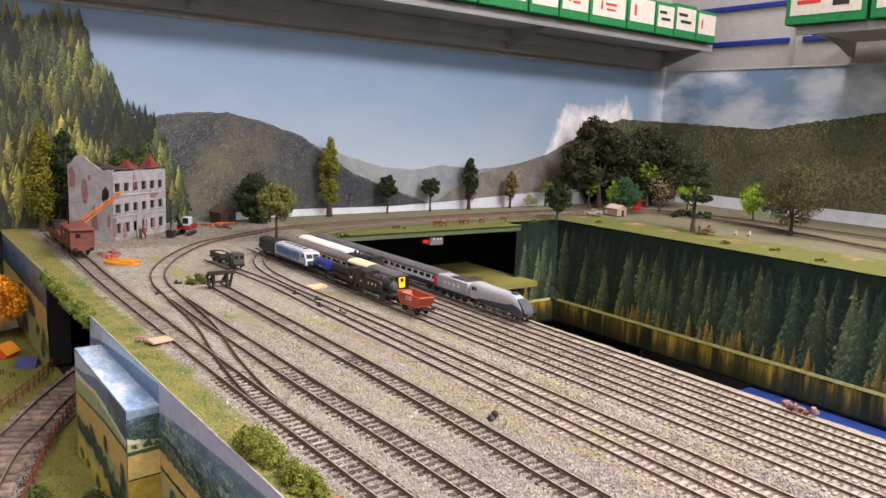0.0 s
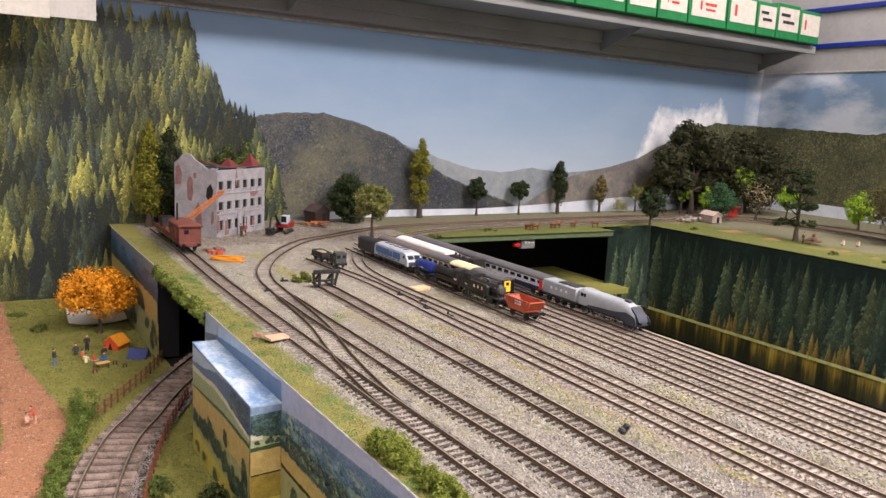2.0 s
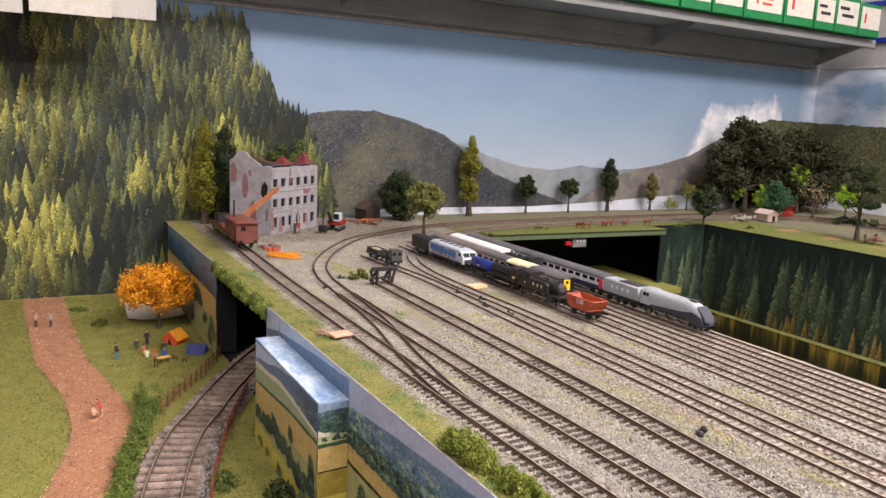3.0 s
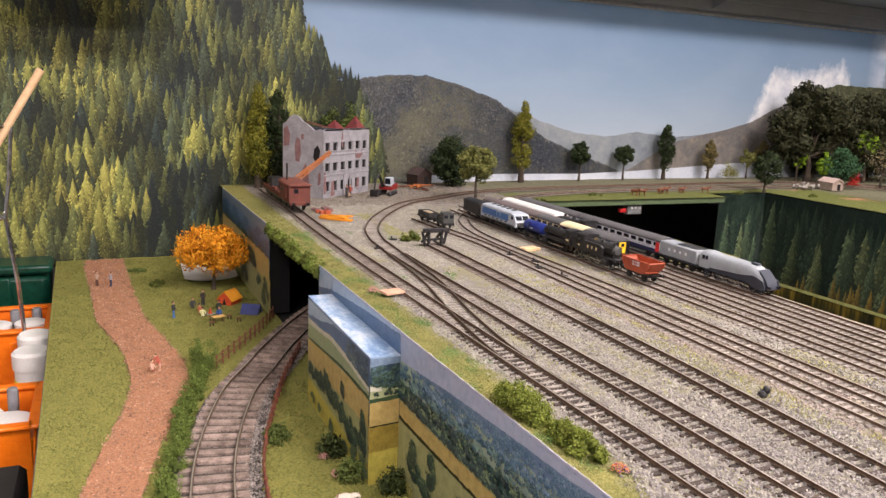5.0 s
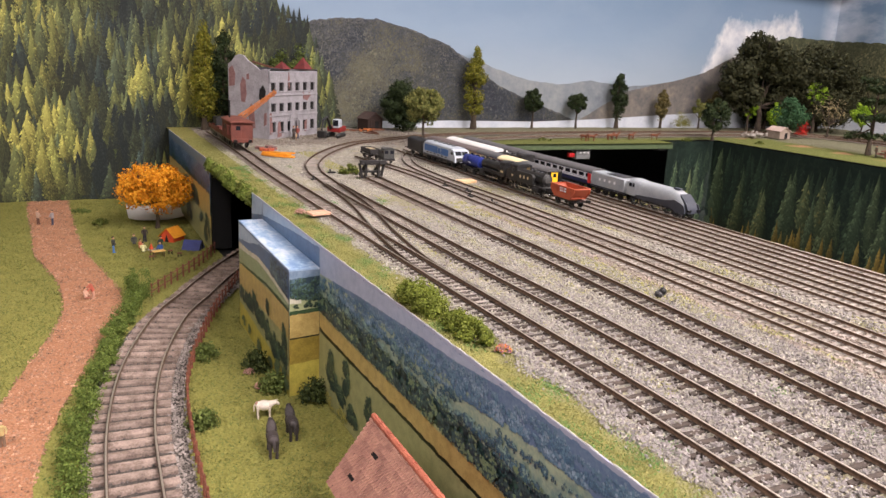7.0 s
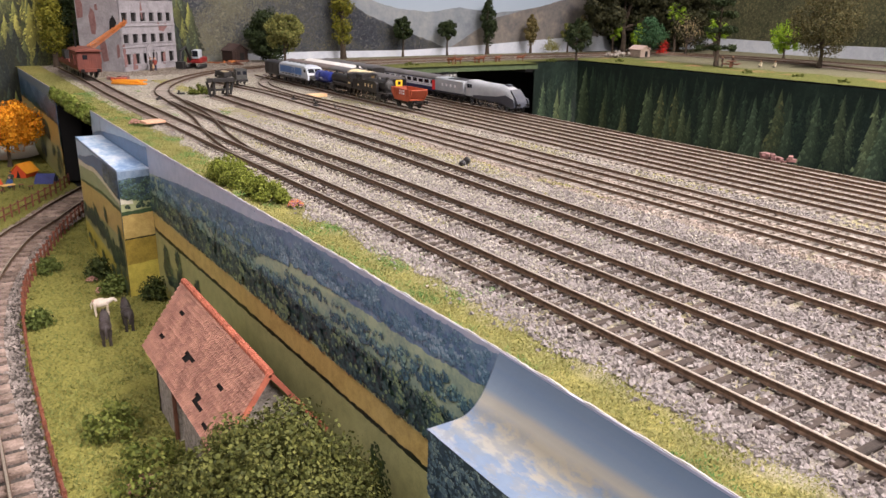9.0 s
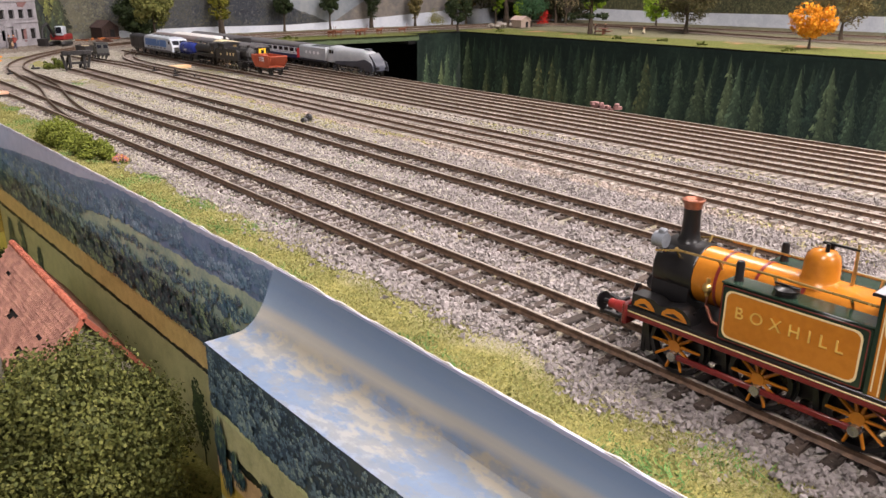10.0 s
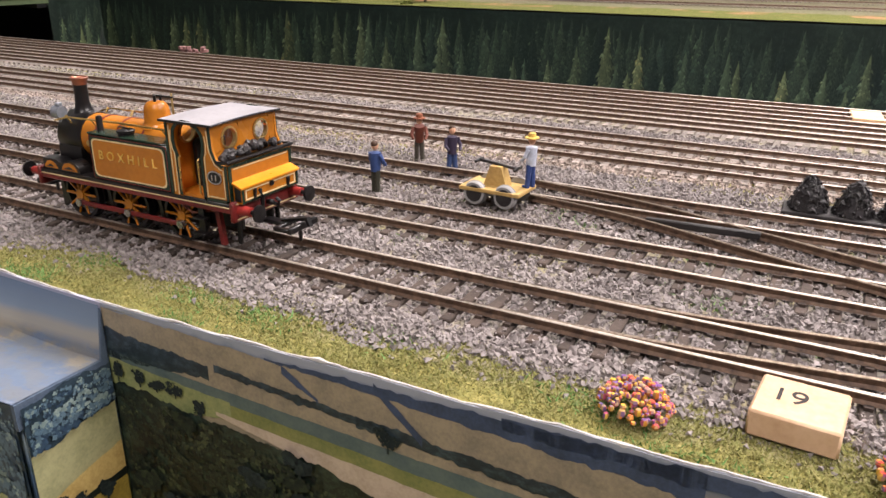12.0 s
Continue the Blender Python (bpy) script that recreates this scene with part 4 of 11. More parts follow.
M_PDARK = leafy("printed_hedge_tree_ink", C(24, 32, 34), C(34, 44, 44), C(48, 60, 56), C(20, 28, 26))
M_PWOOD = [leafy("printed_wood_tree_ink", C(18, 24, 20), C(30, 38, 28), C(52, 62, 40), C(22, 30, 24)), M_PDARK]


def ink_tree(place, u, v, w, h, seed, mat=None, fleck=1.0):
    """A flat printed tree: a few uneven lobes of small flecks over a short trunk."""
    r = random.Random(seed)
    lobes = [(u + r.uniform(-0.3, 0.3) * w, v + h * r.uniform(0.3, 0.85), r.uniform(0.2, 0.36)) for _ in range(6)] + [(u, v + h * 0.4, 0.3)]
    vs, fcs = [], []
    for i in range(int(110 + 480 * w * h / 0.001)):
        lu, lv, lr = r.choice(lobes)
        a, q = r.uniform(0, 2 * math.pi), math.sqrt(r.random()) * lr
        cu, cv = lu + q * math.cos(a) * w, lv + q * math.sin(a) * h * 0.7
        s_ = r.uniform(0.0007, 0.0016) * fleck
        d = 0.0003 + (i % 40) * 3e-6
        n = len(vs)
        k0 = r.uniform(0, 1.5)
        vs += [place(cu + s_ * math.cos(k0 + j * 1.571), cv + s_ * math.sin(k0 + j * 1.571), d) for j in range(4)]
        fcs.append((n, n + 1, n + 2, n + 3))
    n = len(vs)
    vs += [place(u - w * 0.05, v - 0.1 * h, 0.0003), place(u + w * 0.05, v - 0.1 * h, 0.0003), place(u + w * 0.03, v + 0.4 * h, 0.0003), place(u - w * 0.03, v + 0.4 * h, 0.0003)]
    fcs.append((n, n + 1, n + 2, n + 3))
    part("printed_tree", soup("printed_tree", vs, fcs, mat or M_PTREE), None, fs_, kind="stuff")


# woodland print: rows of small crowns, hazy blue at the top and dark green at the foot
WOOD_TONES = [
    (paint("printed_hazy_wood", C(100, 126, 160), C(82, 108, 144), vary="island", amount=0.5, rough=0.4, bump=0), paint("printed_hazy_crown", C(112, 136, 166), C(98, 122, 154), vary="island", amount=0.5, rough=0.4, bump=0)),
    (paint("printed_blue_wood", C(60, 94, 134), C(44, 74, 110), vary="island", amount=0.5, rough=0.4, bump=0), paint("printed_blue_crown", C(78, 110, 144), C(64, 96, 128), vary="island", amount=0.5, rough=0.4, bump=0)),
    (paint("printed_navy_wood", C(48, 82, 112), C(36, 64, 92), vary="island", amount=0.5, rough=0.4, bump=0), paint("printed_navy_crown", C(66, 102, 124), C(56, 90, 112), vary="island", amount=0.5, rough=0.4, bump=0)),
    (paint("printed_dark_wood", C(32, 58, 62), C(22, 42, 46), vary="island", amount=0.5, rough=0.4, bump=0), paint("printed_dark_crown", C(52, 82, 76), C(40, 66, 62), vary="island", amount=0.5, rough=0.4, bump=0)),
    (paint("printed_black_wood", C(20, 26, 18), C(10, 14, 10), vary="island", amount=0.5, rough=0.4, bump=0), paint("printed_olive_crown", C(38, 48, 30), C(26, 34, 22), vary="island", amount=0.5, rough=0.4, bump=0))]


def wood_crowns(place, u0, u1, top, foot, size, tones, seed, clear=None, d0=0.0004):
    """Rows of printed crowns between two lines (v at u0, v at u1), small far ones first."""
    r = random.Random(seed)
    bins = [[([], []), ([], [])] for _ in WOOD_TONES]
    rows, depth = [], 0.0
    high = max(top[0] - foot[0], top[1] - foot[1])
    while depth < 1:
        rows.append(depth)
        depth += size * (0.34 + 0.5 * depth) / high
    for j, q in enumerate(rows):
        s_ = size * (0.55 + 0.6 * q)
        for _ in range(int((u1 - u0) / (s_ * 0.8))):
            u = r.uniform(u0, u1)
            t = (u - u0) / (u1 - u0)
            a, b = top[0] + (top[1] - top[0]) * t, foot[0] + (foot[1] - foot[0]) * t
            if a - b < 0.0008:
                continue
            v = a + (b - a) * min(0.985, q + r.uniform(-0.02, 0.02))
            if clear is not None and 0.1 < q < 0.9 and noise.noise((u * 24 + v * 60, v * 190, seed)) > clear:
                continue
            tone = tones[0] + (tones[1] - tones[0]) * q ** 1.4 + 1.5 * noise.noise((u * 22, v * 85, 5.0 + seed)) + r.uniform(-0.2, 0.2)
            tone = min(max(int(tone + 0.5), tones[0]), tones[1])
            for m in (0, 1):
                vs, fcs = bins[tone][m]
                k, n = (7 if m == 0 else 5), len(vs)
                ss = s_ * r.uniform(0.42, 0.7) * (1 if m == 0 else 0.55)
                cu, cv = u + m * r.uniform(-0.25, 0.1) * s_, v + m * 0.22 * s_
                for i in range(k):
                    w_ = ss * r.uniform(0.7, 1.15)
                    vs.append(place(min(max(cu + 1.5 * w_ * math.cos(6.2832 * i / k), u0), u1), min(cv + w_ * 1.05 * math.sin(6.2832 * i / k), a + 0.3 * s_), d0 + j * 9e-6 + m * 4e-6))
                fcs.append(tuple(range(n, n + k)))
    for pair, tone in zip(bins, WOOD_TONES):
        for (vs, fcs), mat in zip(pair, tone):
            if fcs:
                part("printed_wood", soup("printed_wood", vs, fcs, mat), None, fs_, kind="stuff")


def fleck_wood(place, u0, u1, top, foot, size, mats, seed, d0=0.0005, clear=9.0):
    """Printed wood seen near: rounded crowns of tiny flecks, lit on top and dark below, the lower ones in front."""
    r = random.Random(seed)
    bins = [([], []) for _ in mats]
    crowns = []
    for _ in range(int((u1 - u0) * (max(top) - min(foot)) / (size * size * 0.3))):
        u = r.uniform(u0, u1)
        t = (u - u0) / (u1 - u0)
        a, b = top[0] + (top[1] - top[0]) * t, foot[0] + (foot[1] - foot[0]) * t
        q = r.random()
        v = a + (b - a) * q - 0.3 * size
        if v > b and noise.noise((u * 26 + v * 70, v * 190, seed)) < clear:
            crowns.append((v, u, size * r.uniform(0.5, 1.3) * (0.7 + 0.5 * q), a, b))
    crowns.sort(reverse=True)
    for j, (v, u, w, a, b) in enumerate(crowns):
        tone = 1.3 * noise.noise((u * 60, v * 120, seed)) + r.uniform(-0.35, 0.35)
        for k in range(17):
            x_, y_ = r.uniform(-1, 1), r.uniform(-1, 1)
            if x_ * x_ + y_ * y_ > 1:
                continue
            cu, cv = u + x_ * w * 0.55, v + y_ * w * 0.5
            if not u0 < cu < u1 or not b < cv < a + 0.2 * size:
                continue
            m = min(max(int(1.1 + 1.1 * (y_ - 0.25 * x_) + tone + r.uniform(-0.5, 0.5)), 0), len(mats) - 1)
            vs, fcs = bins[m]
            n, s_, t0 = len(vs), w * r.uniform(0.12, 0.22), r.uniform(0, 1.5)
            vs += [place(min(max(cu + s_ * math.cos(t0 + i * 1.571), u0), u1), cv + s_ * math.sin(t0 + i * 1.571), d0 + 0.0006 * j / len(crowns) + k * 2e-7) for i in range(4)]
            fcs.append((n, n + 1, n + 2, n + 3))
    for (vs, fcs), mat in zip(bins, mats):
        if fcs:
            part("printed_wood", soup("printed_wood", vs, fcs, mat), None, fs_, kind="stuff")


def ink(name, a, b):
    return paint(name, a, b, 0.4, bump=0, vary="island", amount=0.4)


INK_BLUE = [ink("printed_blue_shade", C(50, 69, 88), C(40, 56, 74)), ink("printed_blue_leaf", C(84, 106, 120), C(70, 91, 106)), ink("printed_pale_leaf", C(122, 140, 138), C(102, 120, 120))]
INK_DARK = [ink("printed_black_shade", C(19, 25, 24), C(13, 18, 17)), ink("printed_deep_leaf", C(36, 45, 36), C(27, 35, 29)), ink("printed_lit_leaf", C(62, 70, 48), C(48, 56, 40))]


def on_fascia(u, v, d):
    return (fascia_x(u) - d, u, v)


def on_bay1(u, v, d):
    return (0.1475 + (0.822 - u) * 0.013 - d, u, v)


def on_bay2(u, v, d):
    return (0.1571 - d, u, v)


for i, (u, w, h) in enumerate(((0.24, 0.02, 0.05), (0.20, 0.014, 0.03))):
    ink_tree(on_fascia, u, FIELD + 0.004, w, h, 100 + i)


# farmland printed on the last stretch: strips of fields between hedges
def field_strip(u0, u1, top, foot, mat, d, wob=0.0006, step=0.0015, place=None):
    """A flat printed strip between two lines (v at u0, v at u1), with uneven edges."""
    n = int((u1 - u0) / step) + 2
    vs = []
    for i in range(n):
        t = i / (n - 1)
        u = u0 + (u1 - u0) * t
        e = wob * (noise.noise((u * 160, d * 9000, 0)) + 0.6 * noise.noise((u * 600, d * 9000, 3)))
        f = wob * (noise.noise((u * 160, d * 9000, 7)) + 0.6 * noise.noise((u * 600, d * 9000, 9)))
        a, b = top[0] + (top[1] - top[0]) * t + e, foot[0] + (foot[1] - foot[0]) * t + f
        vs += [(place or on_fascia)(u, max(a, b + 1e-5), d), (place or on_fascia)(u, b, d)]
    part("printed_field", soup("printed_field", vs, [(2 * i, 2 * i + 1, 2 * i + 3, 2 * i + 2) for i in range(n - 1)], mat), None, fs_)


PRINT = dict(rough=0.4, scale=140, fine=1100, bump=0)
P_TAN = paint("printed_stubble_field", C(146, 134, 112), C(116, 108, 94), **PRINT)
P_SLATE = paint("printed_far_wood", C(58, 72, 98), C(40, 52, 72), **PRINT)
P_TEAL = paint("printed_root_crop", C(84, 98, 94), C(66, 82, 84), **PRINT)
P_OLIVE = paint("printed_olive_strip", C(124, 124, 74), C(96, 104, 60), **PRINT)
P_GREEN = paint("printed_pasture", C(134, 138, 92), C(100, 112, 72), **PRINT)
P_PALE = paint("printed_pale_field", C(178, 162, 144), C(156, 140, 122), **PRINT)
P_BLACK = paint("printed_deep_wood", C(24, 31, 24), C(13, 18, 14), **PRINT)
field_strip(-0.36, -0.0465, (-0.012, 0.0), (-0.05, -0.013), P_TAN, 0.0002)
field_strip(-0.20, -0.10, (0.0, -0.0015), (-0.0065, -0.002), P_SLATE, 0.00022, 0.0011)
field_strip(-0.30, -0.16, (0.0, 0.0), (-0.004, -0.003), P_SLATE, 0.00022, 0.0011)
field_strip(-0.082, -0.0465, (-0.0085, -0.0055), (-0.0125, -0.0145), P_HEDGE, 0.00024, 0.0012, 0.0004)
field_strip(-0.36, -0.0465, (-0.026, -0.0125), (-0.034, -0.019), P_TEAL, 0.00024, 0.0003)
field_strip(-0.36, -0.07, (-0.032, -0.017), (-0.038, -0.022), P_OLIVE, 0.00026, 0.0003)
field_strip(-0.088, -0.0465, (-0.0172, -0.0145), (-0.022, -0.03), P_GREEN, 0.00028, 0.0005)
field_strip(-0.36, -0.083, (-0.037, -0.0212), (-0.075, -0.0222), P_PALE, 0.0003, 0.0003)
field_strip(-0.115, -0.0465, (-0.0275, -0.0215), (-0.13, -0.13), P_WOODNEAR, 0.00032, 0.0016, 0.0005)
field_strip(-0.36, -0.115, (-0.085, -0.0275), (-0.13, -0.13), P_WOODNEAR, 0.00032, 0.0016, 0.0005)
field_strip(-0.13, -0.084, (-0.0105, -0.0075), (-0.0125, -0.0095), P_HEDGE, 0.00034, 0.001, 0.0004)
field_strip(-0.36, -0.125, (-0.024, -0.0098), (-0.0275, -0.0128), P_HEDGE, 0.00034, 0.001, 0.0004)
field_strip(-0.142, -0.13, (-0.0105, 0.0), (-0.013, -0.002), P_SLATE, 0.00036, 0.0005)
field_strip(-0.115, -0.105, (-0.0085, -0.002), (-0.0095, -0.0045), P_SLATE, 0.00036, 0.0005)


def on_print(u, v, d):
    return on_fascia(u, v, d + 0.0004)


for i, (u, v, w, h) in enumerate(((-0.0495, -0.0205, 0.004, 0.0065), (-0.0575, -0.0205, 0.005, 0.005), (-0.0635, -0.0205, 0.006, 0.004), (-0.0700, -0.0205, 0.006, 0.004), (-0.1335, -0.0165, 0.006, 0.006), (-0.078, -0.024, 0.004, 0.005))):
    ink_tree(on_print, u, v, w, h, 180 + i, M_PDARK, 0.36)

# the same print further on: pasture, hedge, ochre crop and pale fields between the woods
P_OCHRE = paint("printed_ripe_crop", C(188, 164, 104), C(158, 134, 80), **PRINT)
P_GOLD = paint("printed_golden_slope", C(158, 136, 62), C(122, 106, 46), **PRINT)
P_MEADOW = paint("printed_green_meadow", C(158, 156, 110), C(132, 134, 92), **PRINT)
P_LIME = paint("printed_light_margin", C(168, 172, 132), C(136, 146, 104), **PRINT)
P_HAZE = paint("printed_hazy_field", C(118, 134, 152), C(94, 112, 134), **PRINT)
P_PALEGREEN = paint("printed_pale_meadow", C(158, 156, 118), C(130, 132, 98), **PRINT)
P_WOODGREY = paint("printed_wood_shade", C(48, 64, 76), C(38, 52, 64), **PRINT)
P_STUBBLE = paint("printed_cut_field", C(168, 142, 106), C(142, 118, 86), **PRINT)
for pl, a, b, up in ((on_fascia, 0.155, 0.627, 0.0), (on_bay2, -0.0455, 0.1535, 0.010)):
    near = pl is on_bay2
    field_strip(a, b, (-0.073 + up, -0.073 + up), (-0.1297, -0.1297), P_GOLD if near else P_MEADOW, 0.00022, 0.0002, place=pl)
    field_strip(a, b, (-0.056 + up, -0.056 + up), (-0.073 + up, -0.072 + up), P_PALEGREEN if near else P_OCHRE, 0.00024, 0.0005, place=pl)
    if near:
        field_strip(a, b, (-0.062, -0.061), (-0.078, -0.074), P_STUBBLE, 0.00025, 0.0006, place=pl)
        field_strip(a, b, (-0.088, -0.084), (-0.0905, -0.0865), P_PALEGREEN, 0.00025, 0.0004, place=pl)
    field_strip(a, b, (-0.0708 + up, -0.070 + up), (-0.0728 + up, -0.0732 + up), P_BLACK, 0.00026, 0.0011, place=pl)
    field_strip(a, b, (-0.0548 + up, -0.0545 + up), (-0.0572 + up, -0.0572 + up), P_LIME, 0.0003, 0.0005, place=pl)
    if near:
        field_strip(a, 0.0545, (-0.0150, -0.0193), (-0.0456, -0.0454), P_WOODGREY, 0.00034, 0.0003, 0.0006, place=pl)
        field_strip(0.0545, b, (-0.0193, -0.0210), (-0.0454, -0.0452), P_WOODGREY, 0.00034, 0.0003, 0.0006, place=pl)
    else:
        field_strip(a, b, (-0.001, -0.001), (-0.0556 + up, -0.0552 + up), P_WOODFAR, 0.00034, 0.0016, 0.0006, place=pl)
P_SKYBAND = paint("printed_hazy_sky", C(168, 174, 196), C(146, 156, 182), **PRINT)
P_FARFIELD = paint("printed_far_slope", C(108, 130, 158), C(80, 102, 138), rough=0.4, scale=60, fine=500, bump=0)
P_MIDFIELD = paint("printed_mid_slope", C(160, 172, 148), C(114, 136, 132), rough=0.4, scale=60, fine=500, bump=0)
field_strip(0.155, 0.627, (-0.001, -0.001), (-0.021, -0.024), P_FARFIELD, 0.00036, 0.0008, 0.001)
field_strip(0.155, 0.627, (-0.017, -0.021), (-0.040, -0.040), P_MIDFIELD, 0.00038, 0.0014, 0.001)
SKYLINE = ((0.335, -0.0014), (0.386, -0.0065), (0.449, -0.0095), (0.531, -0.0145), (0.627, -0.0230))
INK_HAZE = [ink("printed_far_shade", C(76, 106, 134), C(64, 94, 122)), ink("printed_far_leaf", C(100, 130, 152), C(86, 116, 140)), ink("printed_far_light", C(136, 156, 176), C(120, 142, 166))]
INK_VALE = [ink("printed_vale_shade", C(54, 84, 104), C(43, 70, 88)), ink("printed_vale_leaf", C(80, 112, 126), C(66, 96, 112)), ink("printed_vale_light", C(134, 160, 148), C(112, 140, 136))]
INK_FOOT = [ink("printed_foot_shade", C(36, 56, 66), C(28, 46, 54)), ink("printed_foot_leaf", C(62, 86, 88), C(50, 72, 76)), ink("printed_foot_light", C(122, 140, 104), C(98, 118, 92))]
fleck_wood(on_fascia, 0.158, 0.335, (-0.0010, -0.0014), (-0.0150, -0.0190), 0.0044, INK_HAZE, 21, 0.00046, 0.12)
for (ua, va), (ub, vb) in zip(SKYLINE[:-1], SKYLINE[1:]):
    field_strip(ua, ub, (-0.0008, -0.0008), (va, vb), P_SKYBAND, 0.0004, 0.0005, 0.001)
    fleck_wood(on_fascia, ua, ub, (va, vb), (va - 0.019, -0.034 if vb < -0.02 else vb - 0.019), 0.0042, INK_HAZE, int(900 * ua), 0.00046, 0.2)
fleck_wood(on_fascia, 0.158, 0.626, (-0.0200, -0.0270), (-0.0380, -0.0380), 0.0050, INK_VALE, 29, 0.0011, 0.08)
fleck_wood(on_fascia, 0.158, 0.626, (-0.0335, -0.0350), (-0.0545, -0.0540), 0.0058, INK_FOOT, 31, 0.00175)
fleck_wood(on_bay2, -0.045, 0.0545, (-0.0152, -0.0195), (-0.0448, -0.0446), 0.0042, INK_BLUE, 22)
fleck_wood(on_bay2, 0.0545, 0.153, (-0.0195, -0.0212), (-0.0446, -0.0445), 0.0042, INK_BLUE, 23)

# the first bay: blue hills over a pale valley, a hedge, ripe slopes and hedge trees, yellow crop at the foot
P_BLUEHILL = paint("printed_blue_hill", C(92, 118, 152), C(62, 86, 122), **PRINT)
P_SKYBLUE = paint("printed_pale_sky", C(172, 190, 208), C(138, 164, 194), **PRINT)
P_CREAM = paint("printed_pale_valley", C(206, 200, 182), C(172, 174, 156), **PRINT)
P_SAGE = paint("printed_sage_slope", C(150, 160, 126), C(122, 136, 104), **PRINT)
P_HEDGEGREEN = paint("printed_hedge_line", C(62, 84, 56), C(44, 62, 46), **PRINT)
P_YELLOW = paint("printed_yellow_bank", C(192, 176, 84), C(156, 146, 66), **PRINT)
INK_HEDGE = [ink("printed_hedge_shade", C(48, 64, 60), C(38, 52, 50)), ink("printed_hedge_leaf", C(76, 96, 78), C(62, 80, 66)), ink("printed_hedge_light", C(112, 128, 92), C(94, 110, 80))]
B1 = 0.6300, 0.8210


def slope(lines, mat, d, place, wob=0.0006):
    """A printed strip of several stretches: (u, top, foot) from one end to the other."""
    for (u0, t0, f0), (u1, t1, f1) in zip(lines[:-1], lines[1:]):
        field_strip(u0, u1, (t0, t1), (f0, f1), mat, d, wob, 0.0012, place)


def ink_bush(place, u, v, w, h, seed, d0=0.0007, mats=INK_HEDGE):
    """A broad printed hedge tree: an uneven dome of small crowns, lit on top, over a dark ground."""
    r = random.Random(seed)
    lobes = []
    for _ in range(11):
        q = r.random()
        lobes.append((u + r.uniform(-0.4, 0.4) * w * (1.05 - 0.75 * q), v + h * (0.16 + 0.66 * q), r.uniform(0.13, 0.24) * (1.15 - 0.45 * q)))
    vs, fcs = [], []
    for j, (a, b, q) in enumerate(lobes):
        n = len(vs)
        vs += [place(a + w * q * 0.85 * math.cos(i * 0.4488) * r.uniform(0.8, 1.15), b + h * q * 0.85 * math.sin(i * 0.4488) * r.uniform(0.8, 1.15), d0 - 0.00012 + j * 1e-5) for i in range(14)]
        fcs.append(tuple(range(n, n + 14)))
    part("printed_tree", soup("printed_tree", vs, fcs, mats[0]), None, fs_, kind="stuff")
    bins = [([], []) for _ in mats]
    for k in range(230):
        a, b, q = lobes[k % len(lobes)]
        t, c = r.uniform(0, 6.2832), math.sqrt(r.random()) * 1.15
        x_, y_ = c * math.cos(t), c * math.sin(t)
        m = min(max(int(1.1 + 1.0 * y_ - 0.6 * x_ + r.uniform(-0.6, 0.6)), 0), len(mats) - 1)
        n, s_, t0 = len(bins[m][0]), 0.042 * r.uniform(0.5, 1.2), r.uniform(0, 1.5)
        bins[m][0].extend(place(a + w * (q * x_ + s_ * math.cos(t0 + i * 1.257)), b + h * (q * y_ + s_ * math.sin(t0 + i * 1.257)), d0 + k * 2e-6) for i in range(5))
        bins[m][1].append(tuple(range(n, n + 5)))
    for (p_, f_), mat in zip(bins, mats):
        if f_:
            part("printed_tree", soup("printed_tree", p_, f_, mat), None, fs_, kind="stuff")


for i, (u, v, w, h) in enumerate(((0.147, -0.088, 0.013, 0.034), (0.134, -0.084, 0.014, 0.020), (0.112, -0.076, 0.009, 0.011), (0.09, -0.073, 0.008, 0.009), (0.083, -0.072, 0.006, 0.008), (0.062, -0.071, 0.008, 0.009), (0.034, -0.070, 0.007, 0.007), (0.026, -0.070, 0.006, 0.008), (0.02, -0.070, 0.006, 0.006), (0.004, -0.071, 0.009, 0.010), (-0.012, -0.070, 0.006, 0.006), (-0.019, -0.070, 0.006, 0.007), (-0.026, -0.069, 0.005, 0.006), (-0.037, -0.07, 0.007, 0.008))):
    ink_bush(on_bay2, u, v + 0.009, w, h, 160 + i, 0.0013, INK_FOOT)
field_strip(*B1, (-0.021, -0.021), (-0.062, -0.066), P_SAGE, 0.00020, 0.0002, place=on_bay1)
slope([(0.630, -0.0205, -0.030), (0.700, -0.0205, -0.030), (0.8210, -0.0205, -0.040)], P_SKYBLUE, 0.00024, on_bay1)
slope([(0.630, -0.0200, -0.0440), (0.680, -0.0203, -0.0385), (0.735, -0.0225, -0.0345), (0.775, -0.031, -0.0385), (0.8210, -0.0365, -0.0405)], P_BLUEHILL, 0.00028, on_bay1, 0.0010)
slope([(0.630, -0.0435, -0.0485), (0.678, -0.0385, -0.0435), (0.735, -0.0345, -0.0395), (0.8210, -0.0405, -0.0470)], P_CREAM, 0.00026, on_bay1)
field_strip(*B1, (-0.0525, -0.062), (-0.083, -0.089), P_OCHRE, 0.00026, 0.0006, place=on_bay1)
slope([(0.630, -0.0515, -0.0550), (0.710, -0.0520, -0.0548), (0.8210, -0.0610, -0.0632)], P_HEDGEGREEN, 0.00030, on_bay1, 0.0009)
field_strip(*B1, (-0.079, -0.086), (-0.112, -0.112), P_MEADOW, 0.00028, 0.0012, place=on_bay1)
field_strip(*B1, (-0.114, -0.104), (-0.1297, -0.1297), P_YELLOW, 0.00032, 0.0022, place=on_bay1)
fleck_wood(on_bay1, 0.631, 0.690, (-0.0205, -0.0208), (-0.043, -0.0375), 0.0040, INK_BLUE, 91, 0.0004)
